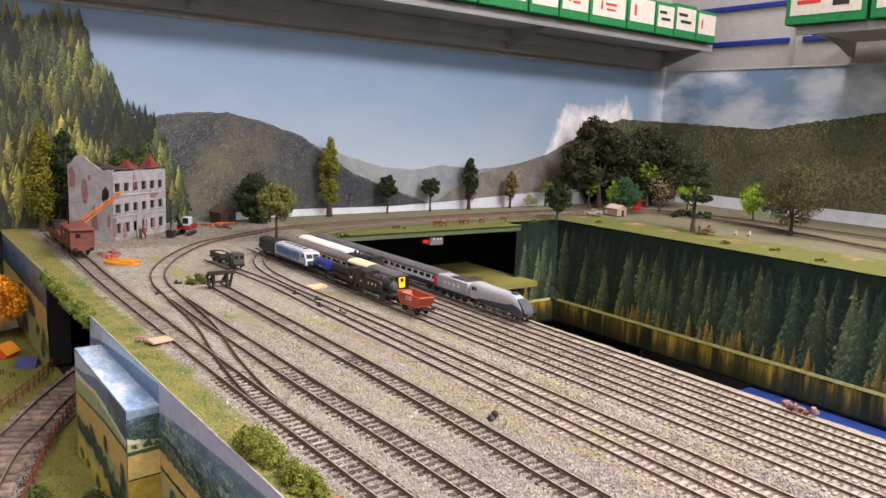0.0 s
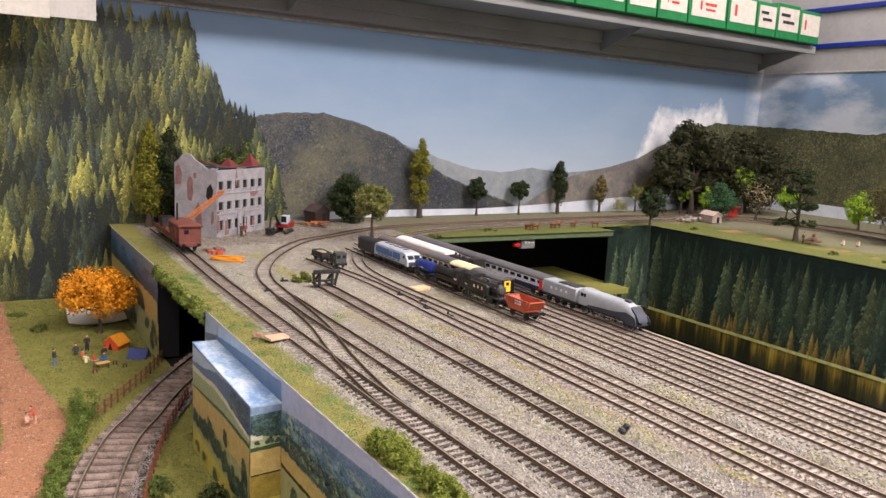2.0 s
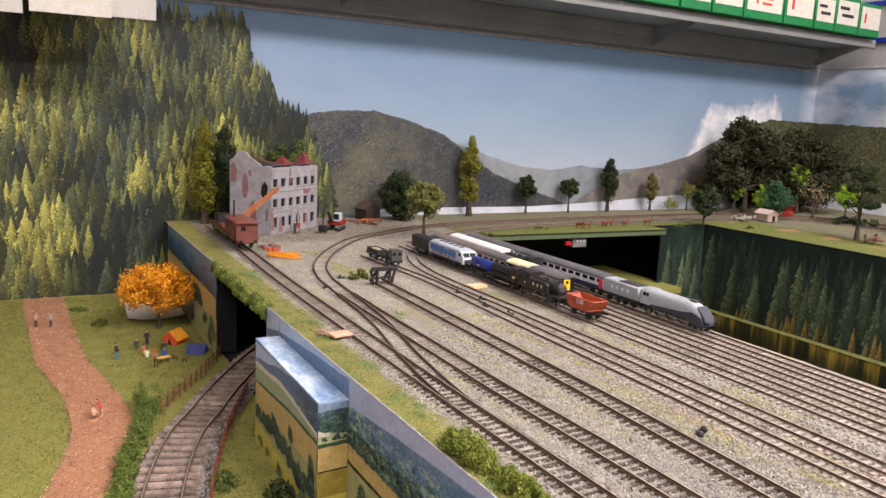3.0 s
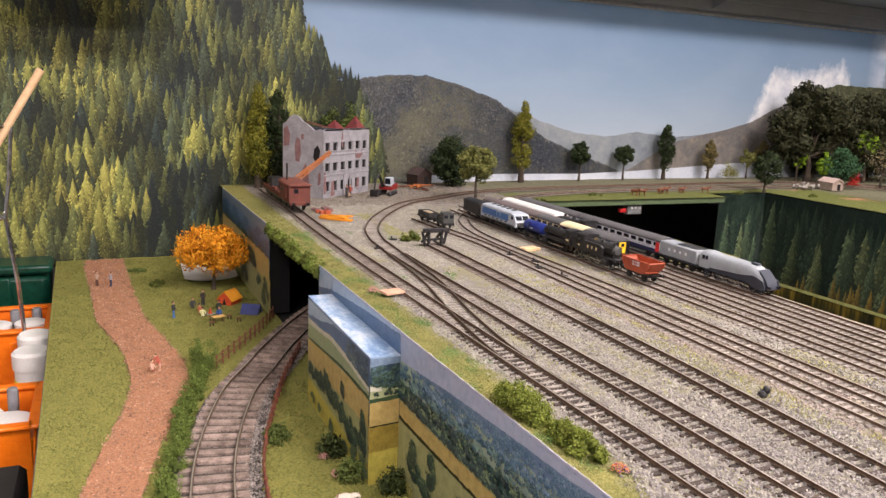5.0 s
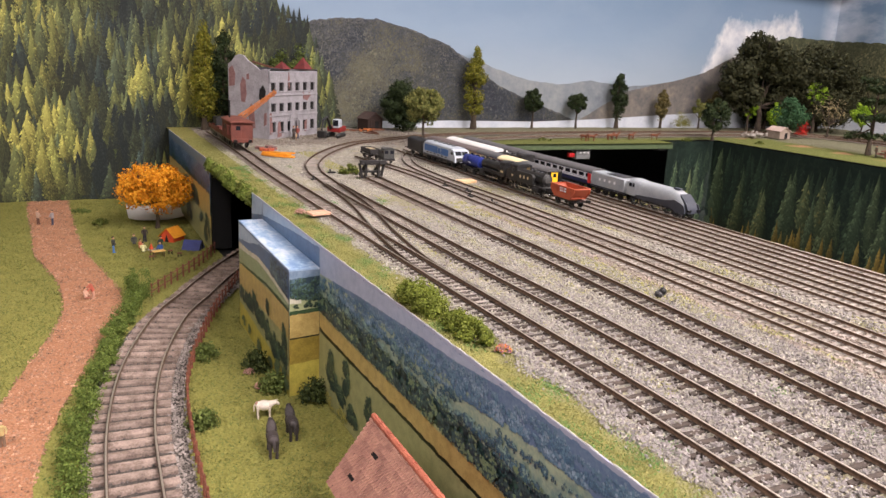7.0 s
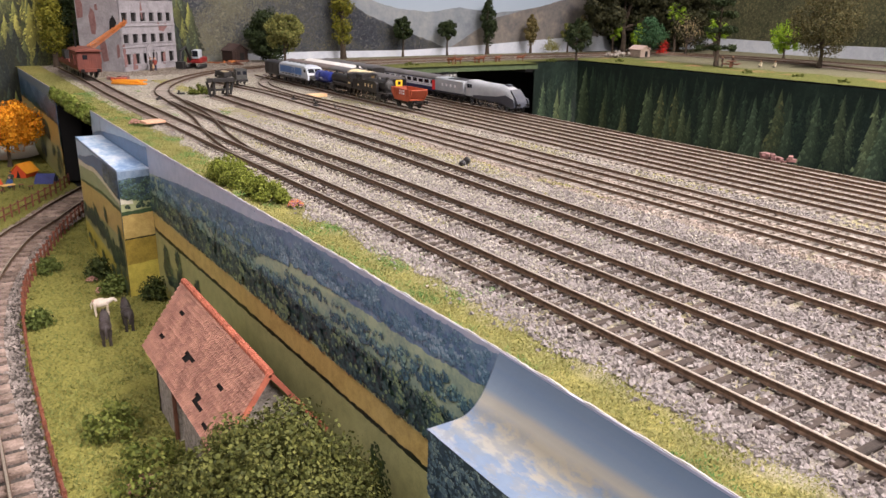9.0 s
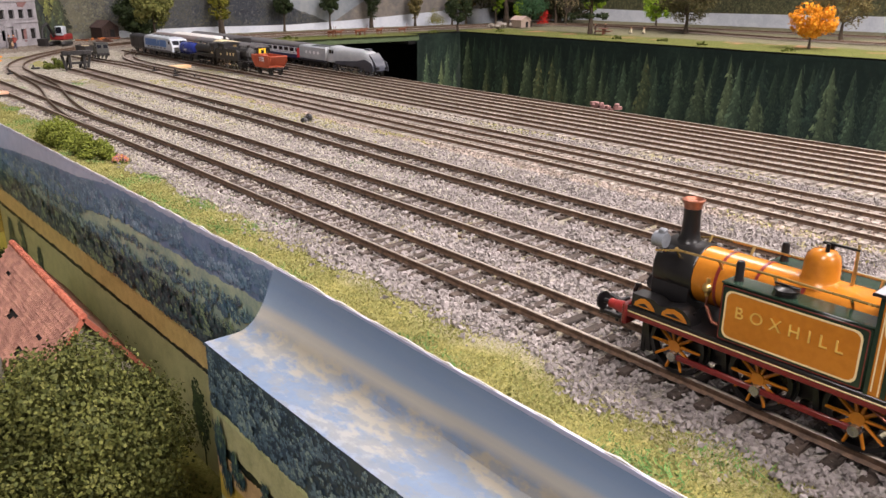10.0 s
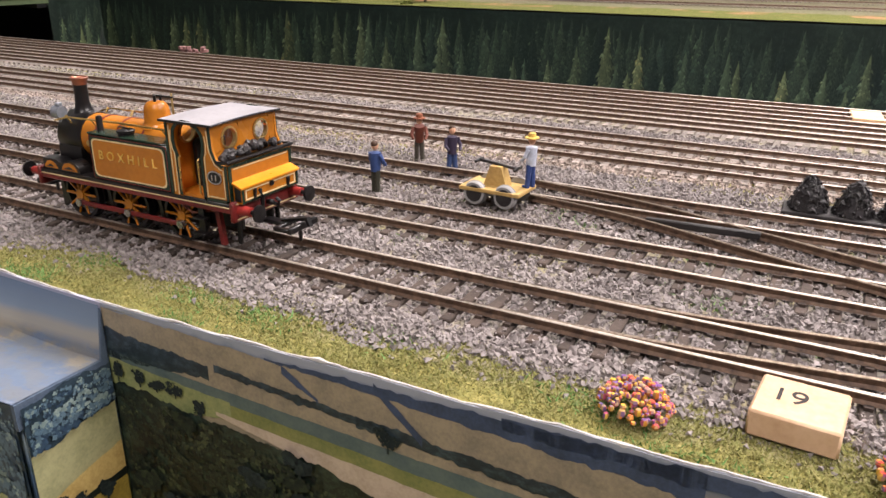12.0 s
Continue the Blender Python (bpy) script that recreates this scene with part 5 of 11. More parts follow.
for i, (u, v, w, h) in enumerate(((0.643, -0.108, 0.024, 0.042), (0.660, -0.114, 0.030, 0.026), (0.678, -0.112, 0.034, 0.028), (0.696, -0.106, 0.030, 0.026), (0.700, -0.081, 0.020, 0.018), (0.716, -0.103, 0.034, 0.022), (0.736, -0.101, 0.034, 0.022), (0.753, -0.100, 0.030, 0.030), (0.770, -0.099, 0.034, 0.020), (0.790, -0.099, 0.034, 0.016), (0.808, -0.100, 0.026, 0.018))):
    ink_bush(on_bay1, u, v, w, h, 140 + i)
for i, (u, v, w, h) in enumerate(((0.640, -0.130, 0.03, 0.026), (0.662, -0.130, 0.03, 0.022), (0.690, -0.128, 0.024, 0.012), (0.735, -0.128, 0.02, 0.014), (0.775, -0.126, 0.022, 0.012), (0.800, -0.124, 0.02, 0.012))):
    ink_bush(on_bay1, u, v, w, h, 170 + i, 0.0012, [INK_HEDGE[1], INK_HEDGE[2], P_OLIVE])


def on_bay1_end(u, v, d):
    return (u, 0.6288 - d, v)


E1 = 0.1502, 0.1772
field_strip(*E1, (-0.0196, -0.0196), (-0.030, -0.029), P_HAZE, 0.00020, 0.0002, place=on_bay1_end)
field_strip(*E1, (-0.0265, -0.0250), (-0.0440, -0.0430), P_WOODGREY, 0.00024, 0.0008, 0.0005, on_bay1_end)
field_strip(*E1, (-0.0415, -0.0470), (-0.0545, -0.0535), P_LIME, 0.00028, 0.0004, place=on_bay1_end)
field_strip(0.1502, 0.160, (-0.0425, -0.0445), (-0.0475, -0.0480), P_CREAM, 0.00030, 0.0003, 0.0005, on_bay1_end)
field_strip(*E1, (-0.0570, -0.0560), (-0.0785, -0.0770), P_OCHRE, 0.00026, 0.0003, place=on_bay1_end)
field_strip(*E1, (-0.0540, -0.0525), (-0.0576, -0.0560), P_HEDGEGREEN, 0.00032, 0.0007, place=on_bay1_end)
field_strip(*E1, (-0.0780, -0.0765), (-0.102, -0.102), P_GOLD, 0.00028, 0.0003, place=on_bay1_end)
field_strip(*E1, (-0.0778, -0.0762), (-0.0790, -0.0776), P_BLACK, 0.00034, 0.0004, place=on_bay1_end)
field_strip(*E1, (-0.1010, -0.0990), (-0.1297, -0.1297), P_YELLOW, 0.00030, 0.0005, place=on_bay1_end)
fleck_wood(on_bay1_end, 0.1506, 0.1768, (-0.0265, -0.0252), (-0.0425, -0.0475), 0.0040, [INK_HEDGE[0], INK_HEDGE[1], INK_BLUE[1]], 93, 0.0004)
for i, (u, v, w, h) in enumerate(((0.155, -0.0520, 0.006, 0.005), (0.166, -0.0530, 0.009, 0.008), (0.173, -0.0525, 0.006, 0.006))):
    ink_bush(on_bay1_end, u, v, w, h, 310 + i)
# hedge trees in the meadow print
for i, (u, v, w, h) in enumerate(((0.595, -0.113, 0.026, 0.038), (0.585, -0.116, 0.026, 0.024), (0.562, -0.106, 0.028, 0.034), (0.572, -0.118, 0.028, 0.02), (0.546, -0.125, 0.028, 0.026), (0.513, -0.104, 0.016, 0.024), (0.476, -0.126, 0.03, 0.024))):
    ink_bush(on_fascia, u, v, w, h, 350 + i)
for i, (u, v, w, h) in enumerate(((0.60, -0.130, 0.03, 0.014), (0.565, -0.130, 0.03, 0.014))):
    ink_bush(on_fascia, u, v, w, h, 360 + i, 0.0012, [P_OLIVE, P_YELLOW, P_LIME])
# behind the lid the hills go on
slope([(0.629, 0.0, -0.0185), (0.8205, 0.0, -0.0185)], P_SKYBLUE, 0.00022, on_fascia, 0.0001)
slope([(0.629, -0.0015, -0.0185), (0.720, -0.0060, -0.0185), (0.8205, -0.0135, -0.0185)], P_BLUEHILL, 0.00026, on_fascia, 0.0010)
slope([(0.8235, 0.0, -0.05), (0.8710, 0.0, -0.05)], P_SKYBLUE, 0.00022, on_fascia, 0.0001)
slope([(0.8235, -0.014, -0.026), (0.8710, -0.022, -0.030)], P_BLUEHILL, 0.00026, on_fascia, 0.0010)
slope([(0.8235, -0.025, -0.05), (0.8710, -0.029, -0.05)], P_SAGE, 0.00028, on_fascia, 0.0010)


def on_bay_end(u, v, d):
    return (u, -0.0468 - d, v)


field_strip(0.1578, 0.1835, (-0.0235, -0.0225), (-0.048, -0.042), P_PALEGREEN, 0.00022, 0.0003, place=on_bay_end)
field_strip(0.1578, 0.1835, (-0.046, -0.040), (-0.053, -0.05), P_OCHRE, 0.00026, 0.0004, place=on_bay_end)
field_strip(0.1578, 0.1835, (-0.052, -0.049), (-0.0535, -0.0515), P_BLACK, 0.0003, 0.0006, place=on_bay_end)
field_strip(0.1578, 0.1835, (-0.0535, -0.0515), (-0.1297, -0.1297), P_GOLD, 0.00024, 0.0004, place=on_bay_end)
field_strip(0.1578, 0.1838, (-0.0155, -0.0155), (-0.031, -0.027), P_WOODGREY, 0.0003, 0.0014, 0.0005, place=on_bay_end)
for i, (u, v, w, h) in enumerate(((0.163, -0.052, 0.005, 0.007), (0.168, -0.053, 0.006, 0.005), (0.176, -0.055, 0.005, 0.006))):
    ink_tree(lambda a, b, d: on_bay_end(a, b, d + 0.0006), u, v, w, h, 300 + i, M_PDARK, 0.5)

slope([(1.1265, -0.001, -0.05), (1.529, -0.001, -0.05)], P_HAZE, 0.00022, on_fascia, 0.0002)
slope([(1.1265, -0.018, -0.05), (1.24, -0.022, -0.05), (1.529, -0.010, -0.05)], P_BLUEHILL, 0.00026, on_fascia, 0.0016)
slope([(1.1265, -0.047, -0.088), (1.529, -0.044, -0.088)], P_OCHRE, 0.00030, on_fascia, 0.0008)
slope([(1.1265, -0.084, -0.1297), (1.529, -0.080, -0.1297)], P_MEADOW, 0.00034, on_fascia, 0.0012)
for i, (u, v, w, h) in enumerate(((1.15, -0.122, 0.05, 0.045), (1.19, -0.112, 0.05, 0.03), (1.25, -0.085, 0.09, 0.035), (1.33, -0.078, 0.08, 0.03), (1.31, -0.12, 0.06, 0.035), (1.42, -0.10, 0.08, 0.04))):
    ink_bush(on_fascia, u, v, w, h, 330 + i)
fleck_wood(on_bay_end, 0.1580, 0.1834, (-0.0152, -0.0156), (-0.030, -0.0265), 0.0036, INK_BLUE, 24)
fleck_wood(on_fascia, -0.115, -0.0475, (-0.0285, -0.0225), (-0.128, -0.128), 0.0048, INK_DARK, 25)
fleck_wood(on_fascia, -0.25, -0.115, (-0.060, -0.0285), (-0.128, -0.128), 0.0048, INK_DARK, 26)
wood_crowns(on_fascia, 1.127, 1.528, (-0.016, -0.012), (-0.048, -0.046), 0.0046, (0, 3), 27, 0.2, 0.0005)

# single trees rising out of the dark wood on the farmland print
rt = random.Random(12)
for i in range(44):
    u = rt.uniform(-0.24, -0.052)
    edge = float(np.interp(u, (-0.30, -0.115, -0.0475), (-0.072, -0.0285, -0.0225)))
    drop = rt.random() ** 1.5 * 0.05
    w = rt.uniform(0.007, 0.015) * (1 + 8 * drop)
    ink_tree(lambda a, b, d: on_fascia(a, b, d + 0.0012), u, edge - drop - w * 0.45, w, w * rt.uniform(0.7, 1.0), 400 + i, M_PWOOD[i % 2], 0.7)

# ---- tracks ----
SLEEPERS = {}


def rail_mesh(name, line, side, top, gauge, sc=1.0, mats=None):
    """One rail of a bullhead-like section, set off from the track's middle line."""
    prof = [(-0.0009, 0), (0.0009, 0), (0.0003, 0.0008), (0.00045, 0.0017), (0.0006, 0.0019), (0.00055, 0.0023), (0.0003, 0.0025), (-0.0003, 0.0025), (-0.00055, 0.0023), (-0.0006, 0.0019), (-0.00045, 0.0017), (-0.0003, 0.0008)]
    d = np.gradient(line, axis=0)
    d[:, 2] = 0
    d /= np.linalg.norm(d, axis=1)[:, None]
    nrm = np.stack([-d[:, 1], d[:, 0], d[:, 2] * 0], 1)
    mid = line + nrm * side * (gauge / 2 + 0.0006 * sc)
    k = len(prof)
    vs = np.concatenate([mid[:, None, :] + nrm[:, None, :] * np.array([p[0] * sc for p in prof])[None, :, None] + np.array([0, 0, 1.0]) * np.array([p[1] * sc for p in prof])[None, :, None]], 1)
    vs[:, :, 2] += top - 0.0025 * sc
    n = len(line)
    fcs = [(i * k + j, i * k + (j + 1) % k, (i + 1) * k + (j + 1) % k, (i + 1) * k + j) for i in range(n - 1) for j in range(k)]
    me = soup(name, vs.reshape(-1, 3), fcs, mats or M_RAIL)
    me.polygons.foreach_set("material_index", [1 if j in (5, 6, 7) else 0 for i in range(n - 1) for j in range(k)])
    return me


def sleeper_mesh(key, length, width, height, gauge, mat, seed=0):
    if key not in SLEEPERS:
        g = G().box((0, 0, -height / 2), (length, width, height), 0.0003)
        for s in (-1, 1):
            g.box((s * gauge / 2 + s * 0.0006, 0, 0.0004), (0.0042, width * 0.6, 0.0008))
        SLEEPERS[key] = g.mesh(key, mat, 0)
    return SLEEPERS[key]


def track(label, pts, gauge=0.0165, spacing=0.0079, size=(0.030, 0.0031, 0.0016), base=0.0, single=None, mat=None, matrun=None, sc=1.0, key="sleeper", group="yard tracks", bare=9.0, rails=None):
    """A track along a line; its sleepers within the stretch single (y0, y1) are pieces of their own."""
    tr = thing("track", 0, 0, 0, label=label, category="track", group=group)
    line = spline(pts, 0.005)
    line[:, 2] = 0
    top = base + 0.0012 + 0.0008 + 0.0025 * sc
    for s in (-1, 1):
        part("rail", rail_mesh("rail", line, s, top, gauge, sc, rails), None, tr)
    seg = np.linalg.norm(np.diff(line, axis=0), axis=1)
    s = np.concatenate([[0], np.cumsum(seg)])
    q = np.arange(spacing / 2, s[-1], spacing)
    P = np.stack([np.interp(q, s, line[:, i]) for i in range(3)], 1)
    P[:, 2] = base
    D = np.gradient(P, axis=0)
    ang = np.degrees(np.arctan2(D[:, 1], D[:, 0])) - 90
    rr = random.Random(len(q))
    me = sleeper_mesh(key, *size, gauge, mat or M_SLEEPER)
    run = []
    for p, a in zip(P, ang):
        a += rr.uniform(-1.2, 1.2)
        if p[1] > bare:
            continue
        if single and single[0] < p[1] < single[1]:
            ob = new("sleeper", me)
            ob.parent = tr
            ob.matrix_basis = pose(p[0] + rr.uniform(-0.0003, 0.0003), p[1], base + 0.0013 + rr.uniform(-0.0002, 0.0002), 0, 0, a)
        else:
            run.append((p, a))
    if run:
        box = np.array([(x, y, z) for x in (-1, 1) for y in (-1, 1) for z in (-1, 1)]) * np.array(size) / 2
        bf = np.array([(0, 1, 3, 2), (4, 6, 7, 5), (0, 4, 5, 1), (2, 3, 7, 6), (0, 2, 6, 4), (1, 5, 7, 3)])
        A = np.radians([a for p, a in run])
        R = np.stack([np.cos(A), -np.sin(A), np.sin(A), np.cos(A)], 1).reshape(-1, 2, 2)
        V = np.repeat(box[None], len(run), 0)
        V[:, :, :2] = np.einsum("nij,nkj->nki", R, V[:, :, :2])
        V += np.array([p for p, a in run])[:, None, :] + np.array([0, 0, 0.0013 - size[2] / 2])
        F = bf[None] + (np.arange(len(run)) * 8)[:, None, None]
        part("sleeper_run", soup("sleeper_run", V.reshape(-1, 3), F.reshape(-1, 4), matrun or M_SLEEPER_I), None, tr, kind="stuff")
    return line


FINE = dict(gauge=0.0132, spacing=0.0064, size=(0.0245, 0.003, 0.0016), sc=0.85, matrun=M_SLEEPER_F, rails=M_RAILF)
T1 = [(0.2345, -0.6), (0.2337, -0.2), (0.2337, 0.3), (0.229, 0.55), (0.226, 0.75), (0.224, 1.0), (0.228, 1.25), (0.228, 1.48)]
T2 = [(0.282, -0.6), (0.280, -0.1), (0.279, 0.12), (0.2785, 0.4), (0.2745, 0.55), (0.2735, 0.68), (0.2725, 0.8), (0.2735, 0.9)]
T3 = [(0.331, -0.6), (0.330, 0.15), (0.338, 0.5), (0.338, 0.7), (0.337, 0.96)]
TL = [(1.60, 1.462), (1.4, 1.478), (1.05, 1.462), (0.88, 1.448), (0.735, 1.432), (0.61, 1.395), (0.50, 1.328), (0.430, 1.282), (0.353, 1.18), (0.302, 1.08), (0.279, 0.995), (0.272, 0.915), (0.261, 0.77), (0.2415, 0.65), (0.2305, 0.54), (0.2325, 0.44)]
T4 = [(0.388, 1.13), (0.393, 1.05), (0.402, 0.93), (0.4, 0.75), (0.399, 0.5), (0.397, 0.3), (0.394, -0.6)]
T5 = [(1.62, 1.40), (1.3, 1.405), (1.0, 1.395), (0.8, 1.372), (0.66, 1.32), (0.56, 1.24), (0.48, 1.15), (0.437, 1.05), (0.425, 0.93), (0.429, 0.75), (0.430, 0.45), (0.428, -0.6)]
T6 = [(0.482, 1.2), (0.481, 0.8), (0.480, 0.4), (0.478, -0.6)]
T7 = [(0.516, 1.24), (0.513, 0.8), (0.509, 0.4), (0.507, -0.6)]
T8 = [(0.545, 1.27), (0.542, 0.8), (0.538, 0.4), (0.534, -0.6)]
T9 = [(0.574, 1.28), (0.571, 0.8), (0.565, 0.4), (0.560, -0.6)]
OLD = "weathered railway track with dark sleepers on pale ballast"
NEAR = (-0.36, 0.62)
L1 = track(OLD, T1, single=NEAR, rails=M_RAILF)
L2 = track(OLD, T2, single=NEAR, rails=M_RAILF)
L3 = track(OLD, T3, single=NEAR, rails=M_RAILF)
track("curved railway track sweeping round from the back of the board", TL, size=(0.028, 0.0027, 0.0016), matrun=M_SLEEPER_F)
track("fine-sleepered yard track on brown ballast", T4, **FINE)
track("yard track curving away to the back of the board", T5, **FINE)
track("storage yard track with closely set sleepers", T6, **FINE)
track("storage yard track with closely set sleepers", T7, **FINE)
track("storage yard track with closely set sleepers", T8, **FINE)
track("brown storage yard track at the board edge", T9, **FINE)
TR1 = [(1.60, 1.462), (1.70, 1.42), (1.76, 1.32), (1.79, 1.15), (1.80, 0.8), (1.80, -1.0)]
TR2 = [(1.62, 1.40), (1.68, 1.34), (1.705, 1.22), (1.70, 1.05), (1.66, 0.9), (1.62, 0.75), (1.60, 0.5), (1.60, -1.0)]
track("railway track curving along the far side of the layout", TR1, group="far tracks")
track("railway track curving along the far side of the layout", TR2, group="far tracks")
# branches near the open end
track("turnout rails leaving the fascia-side line", [(0.2337, -0.13), (0.2352, -0.174), (0.2405, -0.221), (0.2482, -0.27), (0.262, -0.34), (0.28, -0.45)], matrun=M_SLEEPER, bare=-0.275)
track("turnout rails joining two yard lines", [(0.330, -0.105), (0.3222, -0.15), (0.3085, -0.19), (0.2965, -0.225), (0.2845, -0.275), (0.2815, -0.33), (0.282, -0.45)], matrun=M_SLEEPER, bare=-0.13)
LOW = [(0.0215, -0.45), (0.0195, 0.2), (0.0190, 0.395), (0.0190, 0.5), (0.0245, 0.61), (0.042, 0.72), (0.078, 0.838), (0.115, 0.91), (0.147, 0.972), (0.2, 1.06), (0.27, 1.16)]
LLOW = track("broad curved narrow-gauge track with rough weathered sleepers", LOW, 0.0315, 0.0155, (0.056, 0.0080, 0.0052), FIELD + 0.0050, (-0.3, 1.08), M_OLDWOOD, M_OLDWOOD, 1.25, "rough_sleeper", "low tracks", rails=M_RAILF)
track("dim track below the boards", [(0.75, 1.36), (1.1, 1.37)], base=-0.133, group="low tracks")

# the bed's dark colour carries the shade between the sleepers
part("ballast_bed", sheet("ballast_bed", [(p[1], p[0] - 0.033, p[0] + 0.038) for p in LLOW if p[1] < 1.06], FIELD + 0.0036, paint("gap_shade_ballast_bed", C(74, 67, 62), C(44, 39, 36), 0.9, scale=300, fine=1500, bump=0.6, dist=0.0005), 0.006, 0.0006, 9), None, field)

# ---- loose ballast and static grass ----
rng = np.random.default_rng(4)


def stones(name, pos, size, mat, parent, label):
    """Angular stones, each five-cornered and turned its own way."""
    n = len(pos)
    base = np.array([(1, 0.7, -0.6), (-1, 0.7, -0.6), (0, -1.1, -0.6), (0.55, 0.25, 0.55), (-0.5, -0.1, 0.5)], float)
    tri = np.array([(0, 1, 3), (1, 4, 3), (1, 2, 4), (2, 0, 3), (2, 3, 4)])
    V = base[None] * rng.uniform(0.6, 1.2, (n, 5, 1)) + rng.normal(0, 0.2, (n, 5, 3))
    a = rng.uniform(0, 2 * np.pi, (n, 3))
    a[:, 1] = rng.normal(0, 0.5, n)
    ca, sa = np.cos(a), np.sin(a)
    Rz = np.stack([ca[:, 0], -sa[:, 0], 0 * ca[:, 0], sa[:, 0], ca[:, 0], 0 * ca[:, 0], 0 * ca[:, 0], 0 * ca[:, 0], 1 + 0 * ca[:, 0]], 1).reshape(-1, 3, 3)
    Rx = np.stack([1 + 0 * ca[:, 1], 0 * ca[:, 1], 0 * ca[:, 1], 0 * ca[:, 1], ca[:, 1], -sa[:, 1], 0 * ca[:, 1], sa[:, 1], ca[:, 1]], 1).reshape(-1, 3, 3)
    V = np.einsum("nij,nkj->nki", Rz @ Rx, V) * (size * rng.uniform(0.55, 1.4, n))[:, None, None] + pos[:, None, :]
    F = tri[None] + (np.arange(n) * 5)[:, None, None]
    ob = part(name, soup(name, V.reshape(-1, 3), F.reshape(-1, 3), mat), None, parent, label, kind="stuff")
    return ob


def blades(name, pos, height, mat, parent=None, width=0.0005, lean=0.5):
    """Upright grass fibres, one thin triangle each."""
    n = len(pos)
    a = rng.uniform(0, 2 * np.pi, n)
    d = np.stack([np.cos(a), np.sin(a), 0 * a], 1) * width * rng.uniform(0.7, 1.5, (n, 1))
    h = height * rng.uniform(0.5, 1.3, n)
    t = np.stack([rng.normal(0, lean, n) * h, rng.normal(0, lean, n) * h, h], 1)
    V = np.stack([pos - d, pos + d, pos + t], 1)
    return part(name, soup(name, V.reshape(-1, 3), np.arange(3 * n).reshape(-1, 3), mat), None, parent, kind="stuff")


def on_sleeper(x, y, mid, half=0.0150, pitch=0.0079):
    ph = (y + 0.6) / pitch - 0.5
    return (np.abs(x - mid) < half) & (np.abs(ph - np.round(ph)) * pitch < 0.0022)


def on_rail(x, mid):
    return np.abs(np.abs(x - mid) - 0.00885) < 0.0012


def grassy(x, y):
    """How grassy the yard is at a spot, 0 to 1."""
    return np.array([0.5 + 0.9 * noise.noise((a * 14, b * 9, 4.0)) + 0.35 * noise.noise((a * 60, b * 60, 1.0)) for a, b in zip(x, y)])


n = 360000
x, y = rng.uniform(0.197, 0.462, n), -0.36 + 1.1 * rng.uniform(0, 1, n) ** 1.8
gr = grassy(x, y)
mids = [(np.interp(y, L1[:, 1], L1[:, 0]), True), (np.interp(y, L2[:, 1], L2[:, 0]), True), (np.interp(y, L3[:, 1], L3[:, 0]), True)]
keep = (x > np.array([0.205 + 0.012 * noise.noise((0, b * 30, 2)) for b in y])) | (rng.uniform(0, 1, n) < 0.04)
keep &= (gr < 0.86 + 0.3 * rng.uniform(0, 1, n))
for m, w in mids:
    keep &= ~(on_sleeper(x, y, m) & (rng.uniform(0, 1, n) < 0.62)) & ~on_rail(x, m)
brown = (x > 0.374) & (x < 0.448)
pos = np.stack([x, y, rng.uniform(-0.0003, 0.0015, n)], 1)
tan_ = rng.uniform(0, 1, n) < np.clip((y - 0.12) * 2.2, 0, 0.8)
st = stones("ballast", pos[keep & ~brown & tan_], 0.00068, M_STONEF, None, "dusty tan ballast further up the yard")
tagged(st, category="ballast", kind="stuff")

st = stones("ballast", pos[keep & ~brown & ~tan_], 0.00066 + 0.0003 * np.clip(pos[keep & ~brown & ~tan_][:, 1] + 0.36, 0, 1), M_STONE, None, "loose pale grey ballast stones over the yard")
tagged(st, category="ballast", kind="stuff")
st = stones("ballast", pos[keep & brown & (x > 0.374) & (rng.uniform(0, 1, n) < 0.8)] - np.array([0, 0, 0.0004]), 0.0009, M_STONED, None, "fine brown ballast between close-set sleepers")
tagged(st, category="ballast", kind="stuff")
# coarser cover for the far yard
n = 60000
x, y = rng.uniform(0.2, 0.47, n), rng.uniform(0.7, 1.3, n)
st = stones("ballast", np.stack([x, y, rng.uniform(-0.0006, 0.0005, n)], 1)[grassy(x, y) < 0.8], 0.0009, M_STONEF, None, "pale tan ballast at the head of the yard")
tagged(st, category="ballast", kind="stuff")

n = 26000
x, y = rng.uniform(0.2, 0.62, n), 1.28 + 0.25 * rng.uniform(0, 1, n)
st = stones("gravel", np.stack([x, y, rng.uniform(-0.0005, 0.0007, n)], 1), 0.0011, paint("village_gravel", C(142, 132, 121), C(98, 90, 82), 0.9, vary="island", amount=0.6, bump=0.2), None, "grey-brown gravel in the village yard")
tagged(st, category="gravel", kind="stuff")

# grass along the fascia and in patches
n = 190000
y = -0.36 + 1.75 * rng.uniform(0, 1, n) ** 1.3
fx = np.interp(y, (-0.7, -0.215, -0.12, -0.05, 0.15, 0.6, 1.0, 1.5), (0.192, 0.1892, 0.1866, 0.1846, 0.1865, 0.176, 0.1695, 0.161))
x = fx + 0.002 + (0.209 - fx) * rng.beta(1.1, 1.35, n) * np.array([1.0 + 0.35 * noise.noise((0, b * 30, 2)) for b in y])
tagged(blades("grass", np.stack([x, y, 0 * x], 1), 0.0008, M_BLADE, width=0.0002, lean=1.0), "short straw and green grass along the yard edge", "grass", kind="stuff")
n = 90000
x, y = rng.uniform(0.2, 0.584, n), -0.36 + 1.5 * rng.uniform(0, 1, n) ** 1.2
gr = grassy(x, y)
k_ = gr > 0.5 + 0.3 * rng.uniform(0, 1, n)
for L in (L1, L2, L3):
    k_ &= np.abs(x - np.interp(y, L[:, 1], L[:, 0])) > 0.0075
